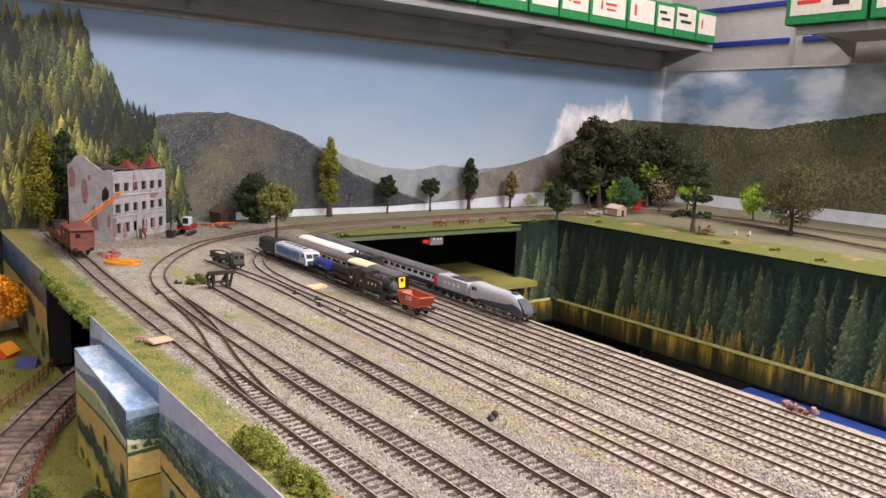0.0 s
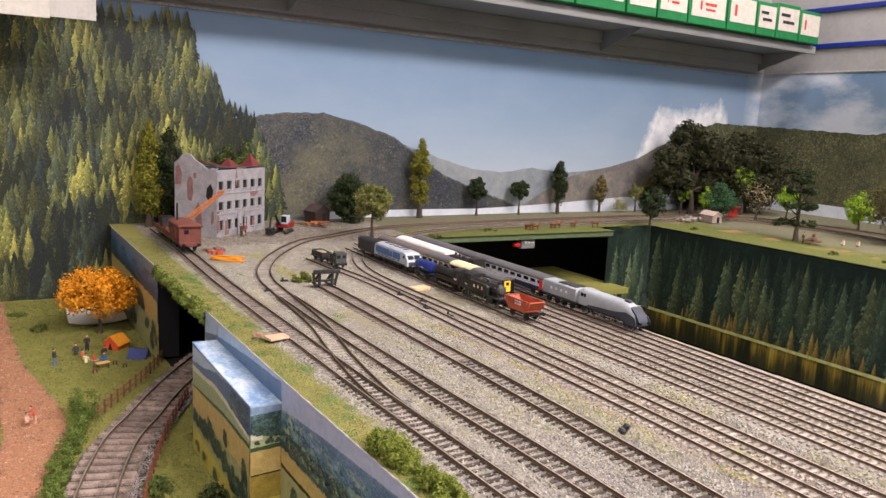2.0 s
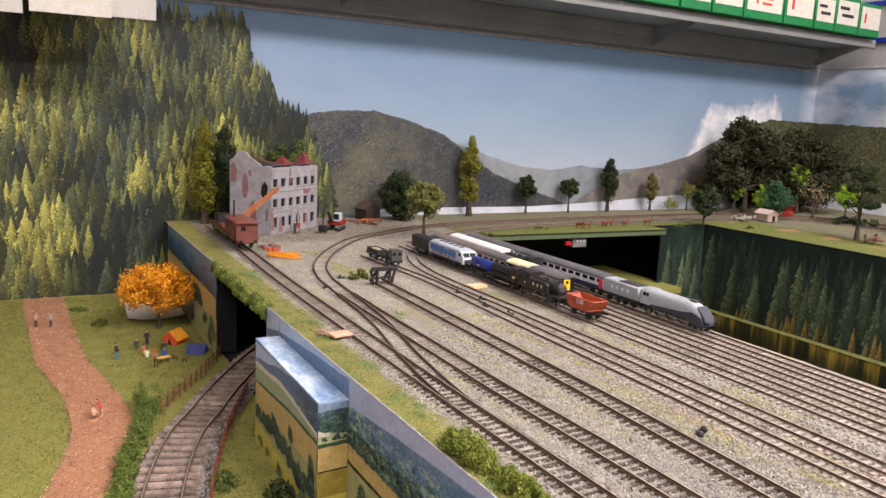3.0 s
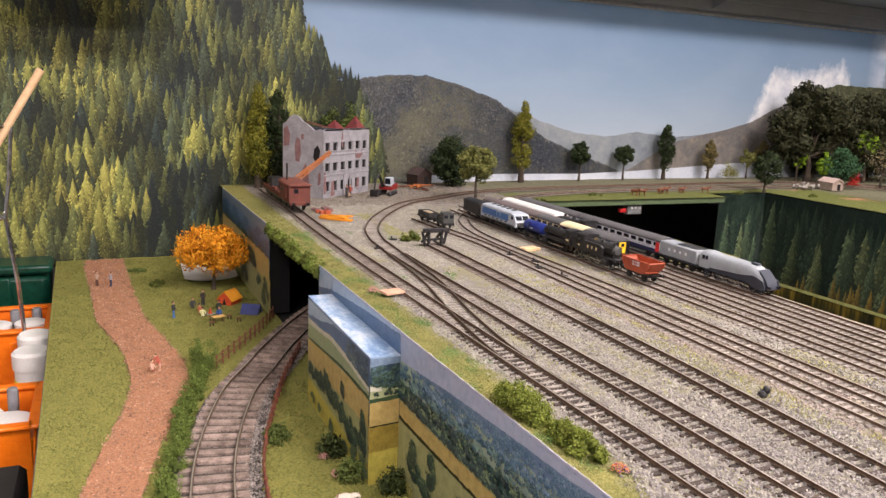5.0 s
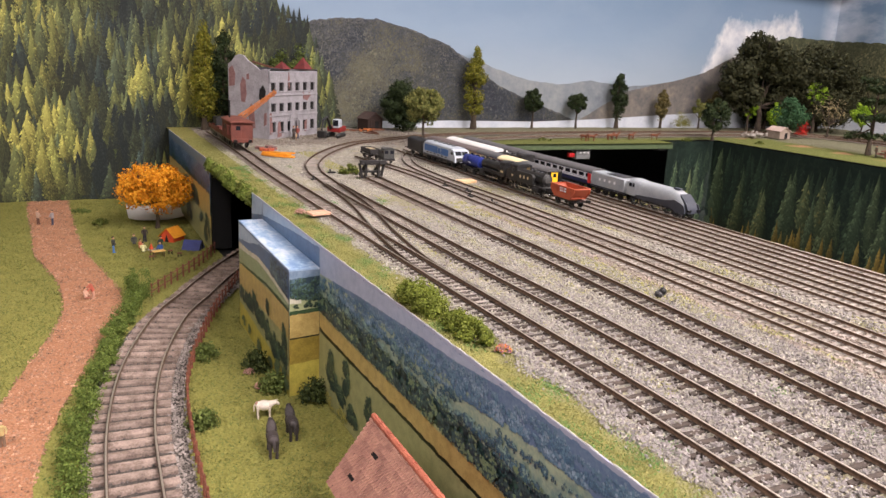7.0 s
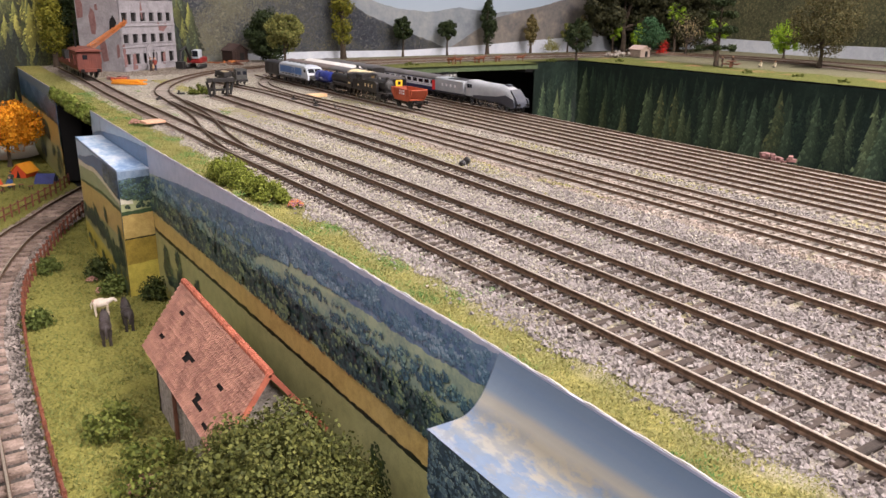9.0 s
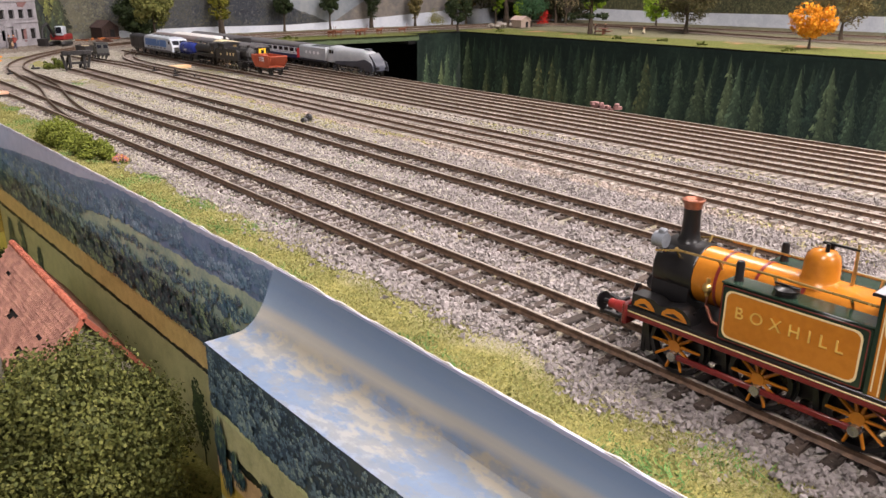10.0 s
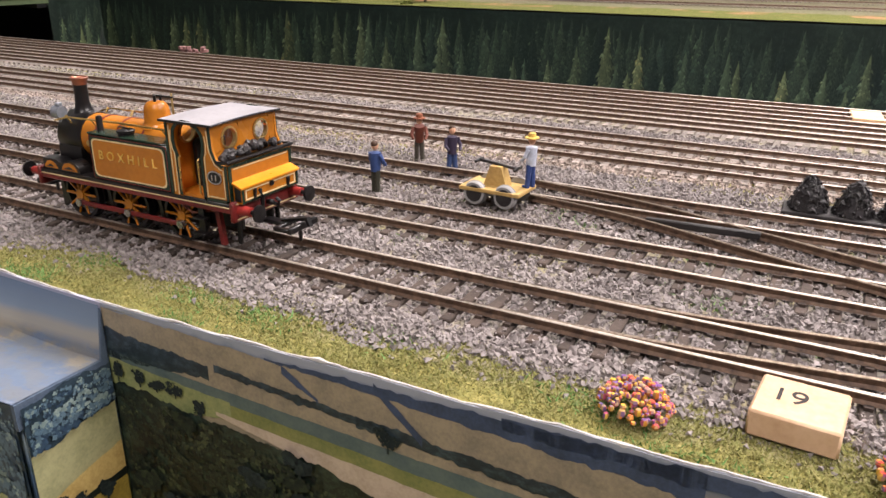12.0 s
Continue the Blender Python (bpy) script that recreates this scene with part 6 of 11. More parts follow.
tagged(blades("grass", np.stack([x, y, 0 * x], 1)[k_], 0.0009, M_WEED, width=0.00022, lean=1.0), "thin weeds and dry grass among the ballast", "grass", kind="stuff")
# straw-green strips between the lines
STRIPS = ((0.352, 0.384, 0.30, 0.78, 1.0), (0.298, 0.318, 0.45, 0.85, 0.5), (0.36, 0.386, -0.3, 0.1, 0.45), (0.446, 0.466, 0.1, 0.5, 0.6), (0.25, 0.262, 0.3, 0.75, 0.4), (0.43, 0.47, 0.62, 0.9, 0.5), (0.30, 0.34, 0.98, 1.2, 0.7))
gx, gy = [], []
for x0, x1, y0, y1, amount in STRIPS:
    m = int(9e5 * (x1 - x0) * (y1 - y0) * amount)
    gx.append(rng.uniform(x0, x1, m))
    gy.append(rng.uniform(y0, y1, m))
x, y = np.concatenate(gx), np.concatenate(gy)
k_ = np.array([noise.noise((a * 45, b * 12, 7.0)) + 0.5 * noise.noise((a * 120, b * 60, 3.0)) for a, b in zip(x, y)]) > 0.0
tagged(blades("grass", np.stack([x, y, 0 * x + 0.0004], 1)[k_], 0.0011, M_STRAW, width=0.00035, lean=1.0), "straw-green grass strips between the sidings", "grass", kind="stuff")
# greener tufts
n = 160
cx, cy = rng.uniform(0.178, 0.36, n), -0.33 + 1.4 * rng.uniform(0, 1, n) ** 1.2
w = np.where(rng.uniform(0, 1, n) < 0.6, rng.uniform(0.176, 0.206, n), cx)
a, q = rng.integers(0, n, 26000), rng.normal(0, 1, (26000, 2))
x, y = w[a] + 0.0034 * q[:, 0], cy[a] + 0.0055 * q[:, 1]
k_ = x > np.interp(y, (-0.7, -0.215, -0.12, -0.05, 0.15, 0.6, 1.0, 1.5), (0.192, 0.1892, 0.1866, 0.1846, 0.1865, 0.176, 0.1695, 0.161)) + 0.002
for L in (L1, L2, L3):
    k_ &= np.abs(x - np.interp(y, L[:, 1], L[:, 0])) > 0.0105
tagged(blades("grass", np.stack([x, y, 0 * x], 1)[k_], 0.0011, M_BLADEG, width=0.00028, lean=1.0), "small green tufts in the dry grass", "grass", kind="stuff")
n = 90000
x, y = rng.uniform(-0.12, 0.172, n), rng.uniform(0.3, 1.54, n)
pm = np.interp(y, ps[:, 1][::-1], ps[:, 0][::-1])
pw = np.interp(y, ps[:, 1][::-1], wd[::-1])
lm = np.interp(y, LLOW[:, 1], LLOW[:, 0])
k_ = (np.abs(x - pm) > pw - 0.003 * rng.uniform(0, 1.6, n)) & ((np.abs(x - lm) > 0.031) | (y > 1.02)) & (x > -0.119 + 0.0256 * (1.5 - np.maximum(y, 0.1)))
tagged(blades("grass", np.stack([x, y, 0 * x + FIELD], 1)[k_], 0.0015, M_BLADE2, width=0.0007, lean=1.0), "short static grass on the low meadow", "grass", kind="stuff")
n = 30000
x, y = rng.uniform(0.05, 0.178, n), rng.uniform(-0.2, 0.5, n)
tagged(blades("grass", np.stack([x, y, 0 * x + FIELD], 1), 0.0015, M_BLADE2, width=0.0007, lean=1.0), "short static grass on the low meadow", "grass", kind="stuff")
# grit on the path and ballast of the low track
n = 9000
i = rng.integers(0, len(ps), n)
pos = np.stack([ps[i, 0] + wd[i] * rng.uniform(-1.08, 1.08, n), ps[i, 1] + rng.uniform(-0.004, 0.004, n), np.full(n, FIELD + 0.0018)], 1)
st = stones("grit", pos, 0.0011, paint("red_grit", C(176, 136, 110), C(116, 84, 65), 0.9, vary="island", amount=0.8), None, "coarse red grit strewn over the footpath")
tagged(st, category="grit", kind="stuff")
n = 30000
i = rng.integers(0, len(LLOW), n)
pos = np.stack([LLOW[i, 0] + np.where(rng.uniform(0, 1, n) < 0.8, rng.uniform(-0.032, 0.032, n), rng.uniform(0.028, 0.040, n)), LLOW[i, 1] + rng.uniform(-0.003, 0.003, n), FIELD + 0.0034 + rng.uniform(0, 0.0014, n)], 1)
# stones between the rails are darkened to stand for shade in the sleeper gaps
inner = np.abs(pos[:, 0] - np.interp(pos[:, 1], LLOW[:, 1], LLOW[:, 0])) < 0.025
st = stones("ballast", pos[(pos[:, 1] < 1.05) & inner][::2], 0.0011, paint("shaded_gap_ballast", C(104, 95, 90), C(54, 49, 46), 0.9, vary="island", amount=0.7), None, "ballast between rough sleepers, coloured dark for the shade in the gaps")
tagged(st, category="ballast", kind="stuff")
st = stones("ballast", pos[(pos[:, 1] < 1.05) & ~inner], 0.0011, paint("dusty_grey_ballast", C(152, 142, 136), C(98, 90, 85), 0.9, vary="island", amount=0.7), None, "grey ballast beside the broad low track")
tagged(st, category="ballast", kind="stuff")

# ---- the orange tank engine ----
def mm(*v):
    return tuple(a * 0.001 for a in v)


class GM(G):
    """As G, with sizes in millimetres."""

    def box(self, c, s, ch=0.0, rz=0.0, rx=0.0, ry=0.0):
        return super().box(mm(*c), mm(*s), ch * 0.001, rz, rx, ry)

    def cyl(self, p0, p1, r0, r1=None, n=12, caps=True):
        return super().cyl(mm(*p0), mm(*p1), r0 * 0.001, None if r1 is None else r1 * 0.001, n, caps)

    def lathe(self, prof, c=(0, 0, 0), n=16, axis="z", sx=1.0):
        return super().lathe([mm(*p) for p in prof], mm(*c), n, axis, sx)

    def ball(self, c, r, nu=10, nv=7):
        return super().ball(mm(*c), mm(*r) if isinstance(r, tuple) else r * 0.001, nu, nv)

    def prism(self, pts, a, b, plane="xz"):
        return super().prism([mm(*p) for p in pts], a * 0.001, b * 0.001, plane)

    def tube(self, pts, r, n=6):
        return super().tube([mm(*p) for p in pts], [q * 0.001 for q in r] if isinstance(r, (list, tuple)) else r * 0.001, n)


M_OCHRE = paint("golden_ochre_paint", C(178, 112, 34), C(160, 98, 27), 0.24, scale=60, fine=700, bump=0.04)
M_LIDY = paint("yellow_ochre_lid", C(206, 138, 34), C(188, 120, 26), 0.3, scale=60, fine=700, bump=0.04)
M_LGREEN = paint("dark_olive_green_paint", C(32, 50, 38), C(22, 36, 28), 0.22, bump=0.04)
M_LBLACK = paint("satin_black", C(22, 21, 22), C(12, 11, 12), 0.3, bump=0.06)
M_LRED = paint("claret_paint", C(112, 34, 32), C(82, 22, 22), 0.35, bump=0.05)
M_REDB = paint("red_buffer", C(146, 46, 42), C(112, 32, 30), 0.35, bump=0.05)
M_CREAM = paint("cream_lining", C(226, 206, 160), C(206, 184, 136), 0.45, bump=0)
M_GOLD = paint("gold_leaf", C(232, 196, 104), C(206, 164, 74), 0.35, 0.3, bump=0)
M_COPPER = paint("copper_cap", C(150, 98, 78), C(118, 72, 56), 0.4, 0.6, bump=0)
M_BRASS = paint("brass", C(216, 186, 124), C(188, 156, 94), 0.28, 0.9, bump=0)
M_STEEL = paint("bright_steel", C(190, 188, 184), C(150, 148, 146), 0.25, 0.9, bump=0)
M_ROOF = paint("white_cab_roof", C(158, 156, 160), C(140, 138, 142), 0.4, bump=0.05)
M_LAMPG = paint("grey_lamp_enamel", C(150, 156, 164), C(120, 124, 132), 0.35, 0.4, bump=0)
M_COAL = paint("coal", C(52, 50, 52), C(14, 13, 14), 0.35, fine=2000, bump=0.6, dist=0.0004, vary="island", amount=0.9)
k = Nodes("clear_glass")
k.bsdf.inputs["Transmission Weight"].default_value = 1.0
M_GLASS = k.done((0.95, 0.97, 0.96, 1), 0.05, 0, 0.5)
k = Nodes("firebox_glow")
k.bsdf.inputs["Emission Color"].default_value = (1.0, 0.17, 0.02, 1)
k.bsdf.inputs["Emission Strength"].default_value = 2.5
M_FIRE = k.done((0.3, 0.06, 0.02, 1), 0.6)


def lettering(text, size, mat, parent, m, name="lettering", label="", depth=0.0002, space=1.25):
    """Raised letters in the built-in font, as one mesh."""
    cu = bpy.data.curves.new(name, "FONT")
    cu.body, cu.size, cu.extrude, cu.align_x, cu.align_y, cu.space_character = text, size, depth, "CENTER", "CENTER", space
    tmp = new(name, cu)
    me = bpy.data.meshes.new_from_object(tmp.evaluated_get(bpy.context.evaluated_depsgraph_get()))
    bpy.data.objects.remove(tmp)
    me.materials.clear()
    me.materials.append(mat)
    ob = part(name, me, None, parent, label)
    ob.matrix_basis = m
    return ob


def ring_frame(g, pts, w, x0, x1):
    """A thin flat border that follows a rounded outline in the y-z plane."""
    n = len(pts)
    cy, cz = sum(p[0] for p in pts) / n, sum(p[1] for p in pts) / n
    inner = [(a + w * (1 if a < cy else -1), b + w * (1 if b < cz else -1)) for a, b in pts]
    vs = [mm(x, a, b) for x in (x0, x1) for ring in (pts, inner) for a, b in ring]
    fcs = []
    for i in range(n):
        j = (i + 1) % n
        fcs += [(i, j, n + j, n + i), (2 * n + i, 3 * n + i, 3 * n + j, 2 * n + j), (i, 2 * n + i, 2 * n + j, j), (n + i, n + j, 3 * n + j, 3 * n + i)]
    return g.add(vs, fcs)


def rounded(y0, y1, z0, z1, r):
    out = []
    for cy, cz, a0 in ((y1 - r, z1 - r, 0), (y0 + r, z1 - r, 90), (y0 + r, z0 + r, 180), (y1 - r, z0 + r, 270)):
        for i in range(4):
            a = radians(a0 + 30 * i)
            out.append((cy + r * math.cos(a), cz + r * math.sin(a)))
    return out


def wheel(parent, x, y, z, r, hub, tyre, rim_mat, spokes=10, side=1):
    """A spoked wheel standing across the track."""
    ax = hub
    g = GM()
    g.lathe([(r * 0.86, -1.0), (r, -1.0), (r, 0.8), (r + 0.6, 0.9), (r + 0.6, 1.3), (r * 0.86, 1.3), (r * 0.86, -1.0)], (0, 0, 0), 24, "x")
    w = part("wheel", g, tyre, parent)
    w.matrix_basis = pose(x * 0.001, y * 0.001, z * 0.001, 0, 0, 0 if side < 0 else 180)
    g = GM()
    for i in range(spokes):
        a = 2 * math.pi * i / spokes
        g.cyl((-1.25, 0, 0), (-1.25, r * 0.88 * math.cos(a), r * 0.88 * math.sin(a)), 0.55, 0.38, 5)
    g.cyl((-2.0, 0, 0), (0.8, 0, 0), 1.7, 1.5, 10)
    part("spokes", g, ax, w)
    return w


def buffer(parent, x, y, z, s, housing):
    """A sprung buffer pointing along s in y."""
    g = GM()
    g.lathe([(2.3, 0), (2.3, 0.5 * s), (1.9, 0.6 * s), (1.3, 5 * s), (1.4, 5.4 * s), (1.4, 5.8 * s)], (0, 0, 0), 12, "y")
    b = part("buffer", g, housing, parent)
    b.location = mm(x, y, z)
    part("buffer_head", GM().lathe([(0.7, 5.6 * s), (0.7, 8.0 * s), (2.6, 8.2 * s), (2.5, 8.9 * s), (0.4, 9.2 * s)], (0, 0, 0), 14, "y"), M_LBLACK, b)
    return b


def coupling(parent, y, s, z=7.6):
    """A wide tension-lock coupling under a buffer beam."""
    g = GM()
    g.box((0, y + 4 * s, z), (3.2, 9, 1.2), 0.2)
    g.box((0, y + 13.5 * s, z + 0.2), (13, 1.4, 2.0), 0.3)
    g.box((-5.6, y + 10.5 * s, z), (1.4, 6, 1.2), 0.2)
    g.box((5.6, y + 10.5 * s, z), (1.4, 6, 1.2), 0.2)
    g.box((0, y + 8 * s, z), (12, 1.4, 1.2), 0.2)
    g.prism([(y + 6 * s, z + 1.0), (y + 15.5 * s, z + 3.2), (y + 16.8 * s, z + 0.6), (y + 15.8 * s, z + 0.4), (y + 15.0 * s, z + 2.2), (y + 6 * s, z + 0.2)], -0.7, 0.7, "yz")
    g.cyl((0, y + 12.5 * s, z), (0, y + 12.5 * s, z - 4.5), 0.6, 0.6, 6)
    return part("coupling", g, M_LBLACK, parent)


RAIL_TOP = 0.0045


def ring_frame_rear(x0, x1, z0, z1, w, ya, yb):
    """A thin rectangular line on the loco's rear."""
    g = GM()
    for z in (z0, z1):
        g.box(((x0 + x1) / 2, (ya + yb) / 2, z), (x1 - x0 + w, abs(yb - ya), w))
    for x in (x0, x1):
        g.box((x, (ya + yb) / 2, (z0 + z1) / 2), (w, abs(yb - ya), z1 - z0 - w))
    return g


def tank_engine(x, y, rz=0):
    lo = thing("tank_engine", x, y, RAIL_TOP, rz, "golden ochre model tank engine with a white cab roof", "locomotive")
    F, R = 43.8, -39.4
    mid, ln = (F + R) / 2, F - R
    # frames and running plate
    part("running_plate", GM().box((0, mid, 15.3), (28, ln, 1.3), 0.3), M_LBLACK, lo)
    for s in (-1, 1):
        part("frame_plate", GM().box((s * 6.6, mid, 10.4), (1, ln - 6, 9)), M_LBLACK, lo)
        v = part("valance", GM().box((s * 13.6, mid, 14.0), (0.9, ln - 0.6, 2.0), 0.2), M_LRED, lo, "claret edging under the running plate")
        part("lining", GM().box((s * 14.1, mid, 14.7), (0.12, ln - 2, 0.28)), M_CREAM, v)
    for s, e in ((1, F), (-1, R)):
        bb = part("buffer_beam", GM().box((0, e, 13.6), (29, 1.6, 6.2), 0.4), M_LRED, lo)
        part("beam_lining", GM().box((0, e + 0.85 * s, 15.9), (26, 0.1, 0.4)).box((0, e + 0.85 * s, 11.4), (26, 0.1, 0.4)), M_CREAM, bb)
        for sx in (-1, 1):
            buffer(lo, sx * 11.4, e + 0.7 * s, 13.8, s, M_REDB)
        g = GM().box((0, e + 1.9 * s, 13.4), (1.4, 2.6, 1.6), 0.3)
        g.tube([(0, e + 2.6 * s, 13.4), (0, e + 5 * s, 13.0), (0, e + 5.6 * s, 14.2), (0, e + 4.4 * s, 15.0)], 0.6, 6)
        part("draw_hook", g, M_LBLACK, lo)
        part("vacuum_pipe", GM().tube([(-5, e + 1 * s, 12), (-5, e + 3.2 * s, 13.0), (-5, e + 3.6 * s, 16.5), (-5, e + 3 * s, 18.5), (-5, e + 2 * s, 18.5)], 0.7, 7), M_LBLACK, lo)
        coupling(lo, e, s)
    # wheels, rods and brakes
    AX = (30.0, 7.2, -15.5)
    for ay in AX:
        for s in (-1, 1):
            wheel(lo, s * 8.9, ay, 8.0, 8.0, M_OCHRE, M_LBLACK, None, 10, s)
        part("axle", GM().cyl((-8, ay, 8), (8, ay, 8), 1.2, None, 8), M_LBLACK, lo)
    for s in (-1, 1):
        g = GM().box((s * 11.0, (AX[0] + AX[1]) / 2, 5.4), (0.9, AX[0] - AX[1], 1.5), 0.2).box((s * 11.0, (AX[1] + AX[2]) / 2, 5.4), (0.9, AX[1] - AX[2], 1.5), 0.2)
        rod = part("coupling_rod", g, M_LRED, lo, "claret side rod")
        for ay in AX:
            part("crank_pin", GM().cyl((s * 10.4, ay, 5.4), (s * 12.0, ay, 5.4), 1.5, 1.3, 10), M_STEEL, rod)
        for gy in (F - 3, R + 3):
            part("guard_iron", GM().box((s * 8.5, gy, 7.4), (1.0, 1.4, 11), 0.2), M_LBLACK, lo)
        for ay in (40.0, 17.5, -5.2):
            part("brake_hanger", GM().prism([(ay - 0.7, 13), (ay + 0.7, 13), (ay - 0.8, 3.2), (ay - 2.2, 3.2)], s * 8.0, s * 9.6, "yz"), M_LBLACK, lo)
        part("brake_hanger", GM().prism([(-31.2, 13.4), (-29.6, 13.4), (-31.0, 1.6), (-32.6, 1.6)], s * 9.8, s * 11.2, "yz"), M_LRED, lo, "claret brake hanger below the bunker")
        part("cab_step", GM().box((s * 12.6, -26, 9.2), (0.8, 2.2, 9), 0.1).box((s * 13.2, -26, 5.0), (2.8, 5, 0.7), 0.1).box((s * 13.2, -26, 9.7), (2.4, 4.4, 0.6), 0.1), M_LBLACK, lo)
        g = GM()
        for i in range(4):
            g.box((s * 10.2, AX[0], 18.4 - i * 0.5), (1.4, 9 - 1.7 * i, 0.45))
        part("spring", g, M_LBLACK, lo)
        part("pipe", GM().tube([(s * 12.0, -17, 13), (s * 12.2, -22, 10.5), (s * 11.4, -27, 11.5), (s * 10, -34, 12.5)], 0.45, 6), M_COPPER, lo, "thin copper injector pipe")
    # boiler, smokebox and fittings
    BZ = 25.6
    br = part("boiler", GM().lathe([(7.4, -16), (7.4, 33.4)], (0, 0, BZ), 32, "y"), M_OCHRE, lo)
    for by in (2.5, 13.5, 23.0, 32.6):
        part("boiler_band", GM().lathe([(7.4, by - 0.4), (7.55, by - 0.36), (7.55, by + 0.36), (7.4, by + 0.4)], (0, 0, BZ), 32, "y"), M_LBLACK if by > 30 else M_LRED, br)
    sb = part("smokebox", GM().lathe([(7.7, 29.4), (7.9, 29.8), (7.9, 40.2), (7.4, 41.0), (6.4, 41.2)], (0, 0, BZ), 32, "y").prism([(-7.9, 15.8), (7.9, 15.8), (7.7, 22), (7.0, BZ), (-7.0, BZ), (-7.7, 22)], 29.8, 40.6, "xz"), M_LBLACK, lo)
    part("smokebox_door", GM().lathe([(5.8, 41.1), (5.6, 41.7), (4.0, 42.4), (1.2, 42.7), (0.3, 42.9)], (0, 0, BZ), 22, "y"), M_LBLACK, sb)
    part("door_handle", GM().cyl((0, 42.4, BZ), (0, 43.8, BZ), 0.5, None, 6).box((0, 43.8, BZ - 1), (0.5, 0.5, 3)), M_STEEL, sb)
    ch = part("chimney", GM().lathe([(4.2, 31.9), (3.3, 32.9), (2.6, 34.4), (2.3, 36), (2.2, 40), (2.3, 41.8)], (0, 35.6, 0), 24), M_LBLACK, lo)
    part("chimney_cap", GM().lathe([(2.2, 41.6), (2.3, 42.1), (2.35, 42.9), (2.9, 43.7), (3.0, 44.1), (2.5, 44.3), (1.8, 43.4)], (0, 35.6, 0), 24), M_COPPER, ch, "polished copper chimney cap")
    dm = part("dome", GM().lathe([(5.4, 31.4), (4.6, 32.2), (4.05, 33.2), (3.95, 36.6), (3.5, 38.3), (2.4, 39.4), (0.5, 39.8)], (0, 1.5, 0), 26), M_OCHRE, lo)
    part("safety_valve", GM().cyl((-1.2, 0.4, 38.8), (-1.2, 0.4, 41.4), 0.45, None, 8).cyl((1.2, 0.4, 38.8), (1.2, 0.4, 41.4), 0.45, None, 8).box((0, -2.0, 41.2), (0.7, 8, 0.5)), M_LBLACK, dm)
    part("valve_spring", GM().cyl((0, -5.6, 33), (0, -5.6, 42.4), 0.45, 0.3, 8), M_BRASS, dm)
    for s in (-1, 1):
        part("clack_valve", GM().ball((s * 7.7, 24.5, BZ - 0.5), 1.35).cyl((s * 7.6, 24.5, BZ - 2.6), (s * 7.6, 24.5, BZ + 2.0), 0.55, None, 8), M_BRASS, br)
        part("delivery_pipe", GM().tube([(s * 7.6, 24.5, BZ - 2.4), (s * 7.9, 24.2, 20.5), (s * 8.2, 22, 17), (s * 8.2, 17, 16.2)], 0.5, 7), M_COPPER, br)
    lm = part("head_lamp", GM().cyl((-6.0, 38.6, 33.4), (-6.0, 41.8, 33.4), 2.0, 2.1, 16).box((-6.0, 39.8, 35.8), (1.8, 2.0, 1.4), 0.3).box((-6.0, 39.8, 31.0), (1.2, 1.2, 1.8), 0.1), M_LAMPG, lo, "round grey head lamp")
    part("lens", GM().lathe([(1.7, 41.8), (1.6, 42.1), (0.3, 42.3)], (-6.0, 0, 33.4), 14, "y"), M_STEEL, lm)
    # side tanks
    T0, T1_, TZ = -16.4, 17.5, 30.2
    tm, tl = (T0 + T1_) / 2, T1_ - T0
    for s in (-1, 1):
        tk = part("side_tank", GM().box((s * 11.2, tm, (16 + TZ) / 2), (5.4, tl, TZ - 16), 0.45), M_LGREEN, lo, "side tank with dark green borders")
        panel = rounded(T0 + 1.9, T1_ - 1.7, 17.4, TZ - 1.5, 1.5)
        part("tank_panel", GM().prism(panel, s * 13.85, s * 14.0, "yz"), M_OCHRE, tk)
        part("lining", ring_frame(GM(), rounded(T0 + 1.6, T1_ - 1.4, 17.1, TZ - 1.2, 1.7), 0.4, s * 13.84, s * 14.06), M_CREAM, tk)
        part("border_line", ring_frame(GM(), rounded(T0 + 0.5, T1_ - 0.4, 16.3, TZ - 0.35, 0.6), 0.22, s * 13.84, s * 13.96), M_LRED, tk)
        part("tank_top", GM().box((s * 10.7, tm, TZ + 0.2), (6.6, tl + 0.4, 0.5), 0.22), M_LGREEN, tk)
        lettering("BOXHILL", 0.0040, M_GOLD, tk, Matrix.Translation(mm(s * 14.04, tm + 0.4, 24.0)) @ Euler((radians(90), 0, radians(90 * s))).to_matrix().to_4x4(), label="raised gold name letters", space=1.72)
        f = part("tank_filler", GM().lathe([(2.3, TZ + 0.3), (2.3, TZ + 1.3), (2.75, TZ + 1.5), (2.75, TZ + 2.0), (1.6, TZ + 2.4), (0.4, TZ + 2.5)], (s * 10.9, 3.6, 0), 20), M_LBLACK, tk)
        part("filler_lever", GM().box((s * 10.9, 3.6, TZ + 2.7), (0.6, 6.0, 0.4), 0.1), M_LBLACK, f)
        part("tank_vent", GM().lathe([(1.25, TZ + 0.3), (1.0, TZ + 0.8), (1.0, TZ + 4.6), (0.75, TZ + 5.2), (0.2, TZ + 5.3)], (s * 10.6, 15.2, 0), 14), M_LBLACK, tk)
        g = GM().tube([(s * 8.2, -15.5, 33.0), (s * 8.2, 8, 33.2), (s * 8.4, 33, 32.8), (s * 8.2, 40, 31.0)], 0.3, 6)
        hr = part("handrail", g, M_BRASS, lo, "thin brass boiler handrail")
        for hy in (-9, 8, 22, 34):
            part("handrail_knob", GM().cyl((s * 6.4, hy, 30.4), (s * 8.2, hy, 33.1), 0.3, 0.45, 6), M_BRASS, hr)
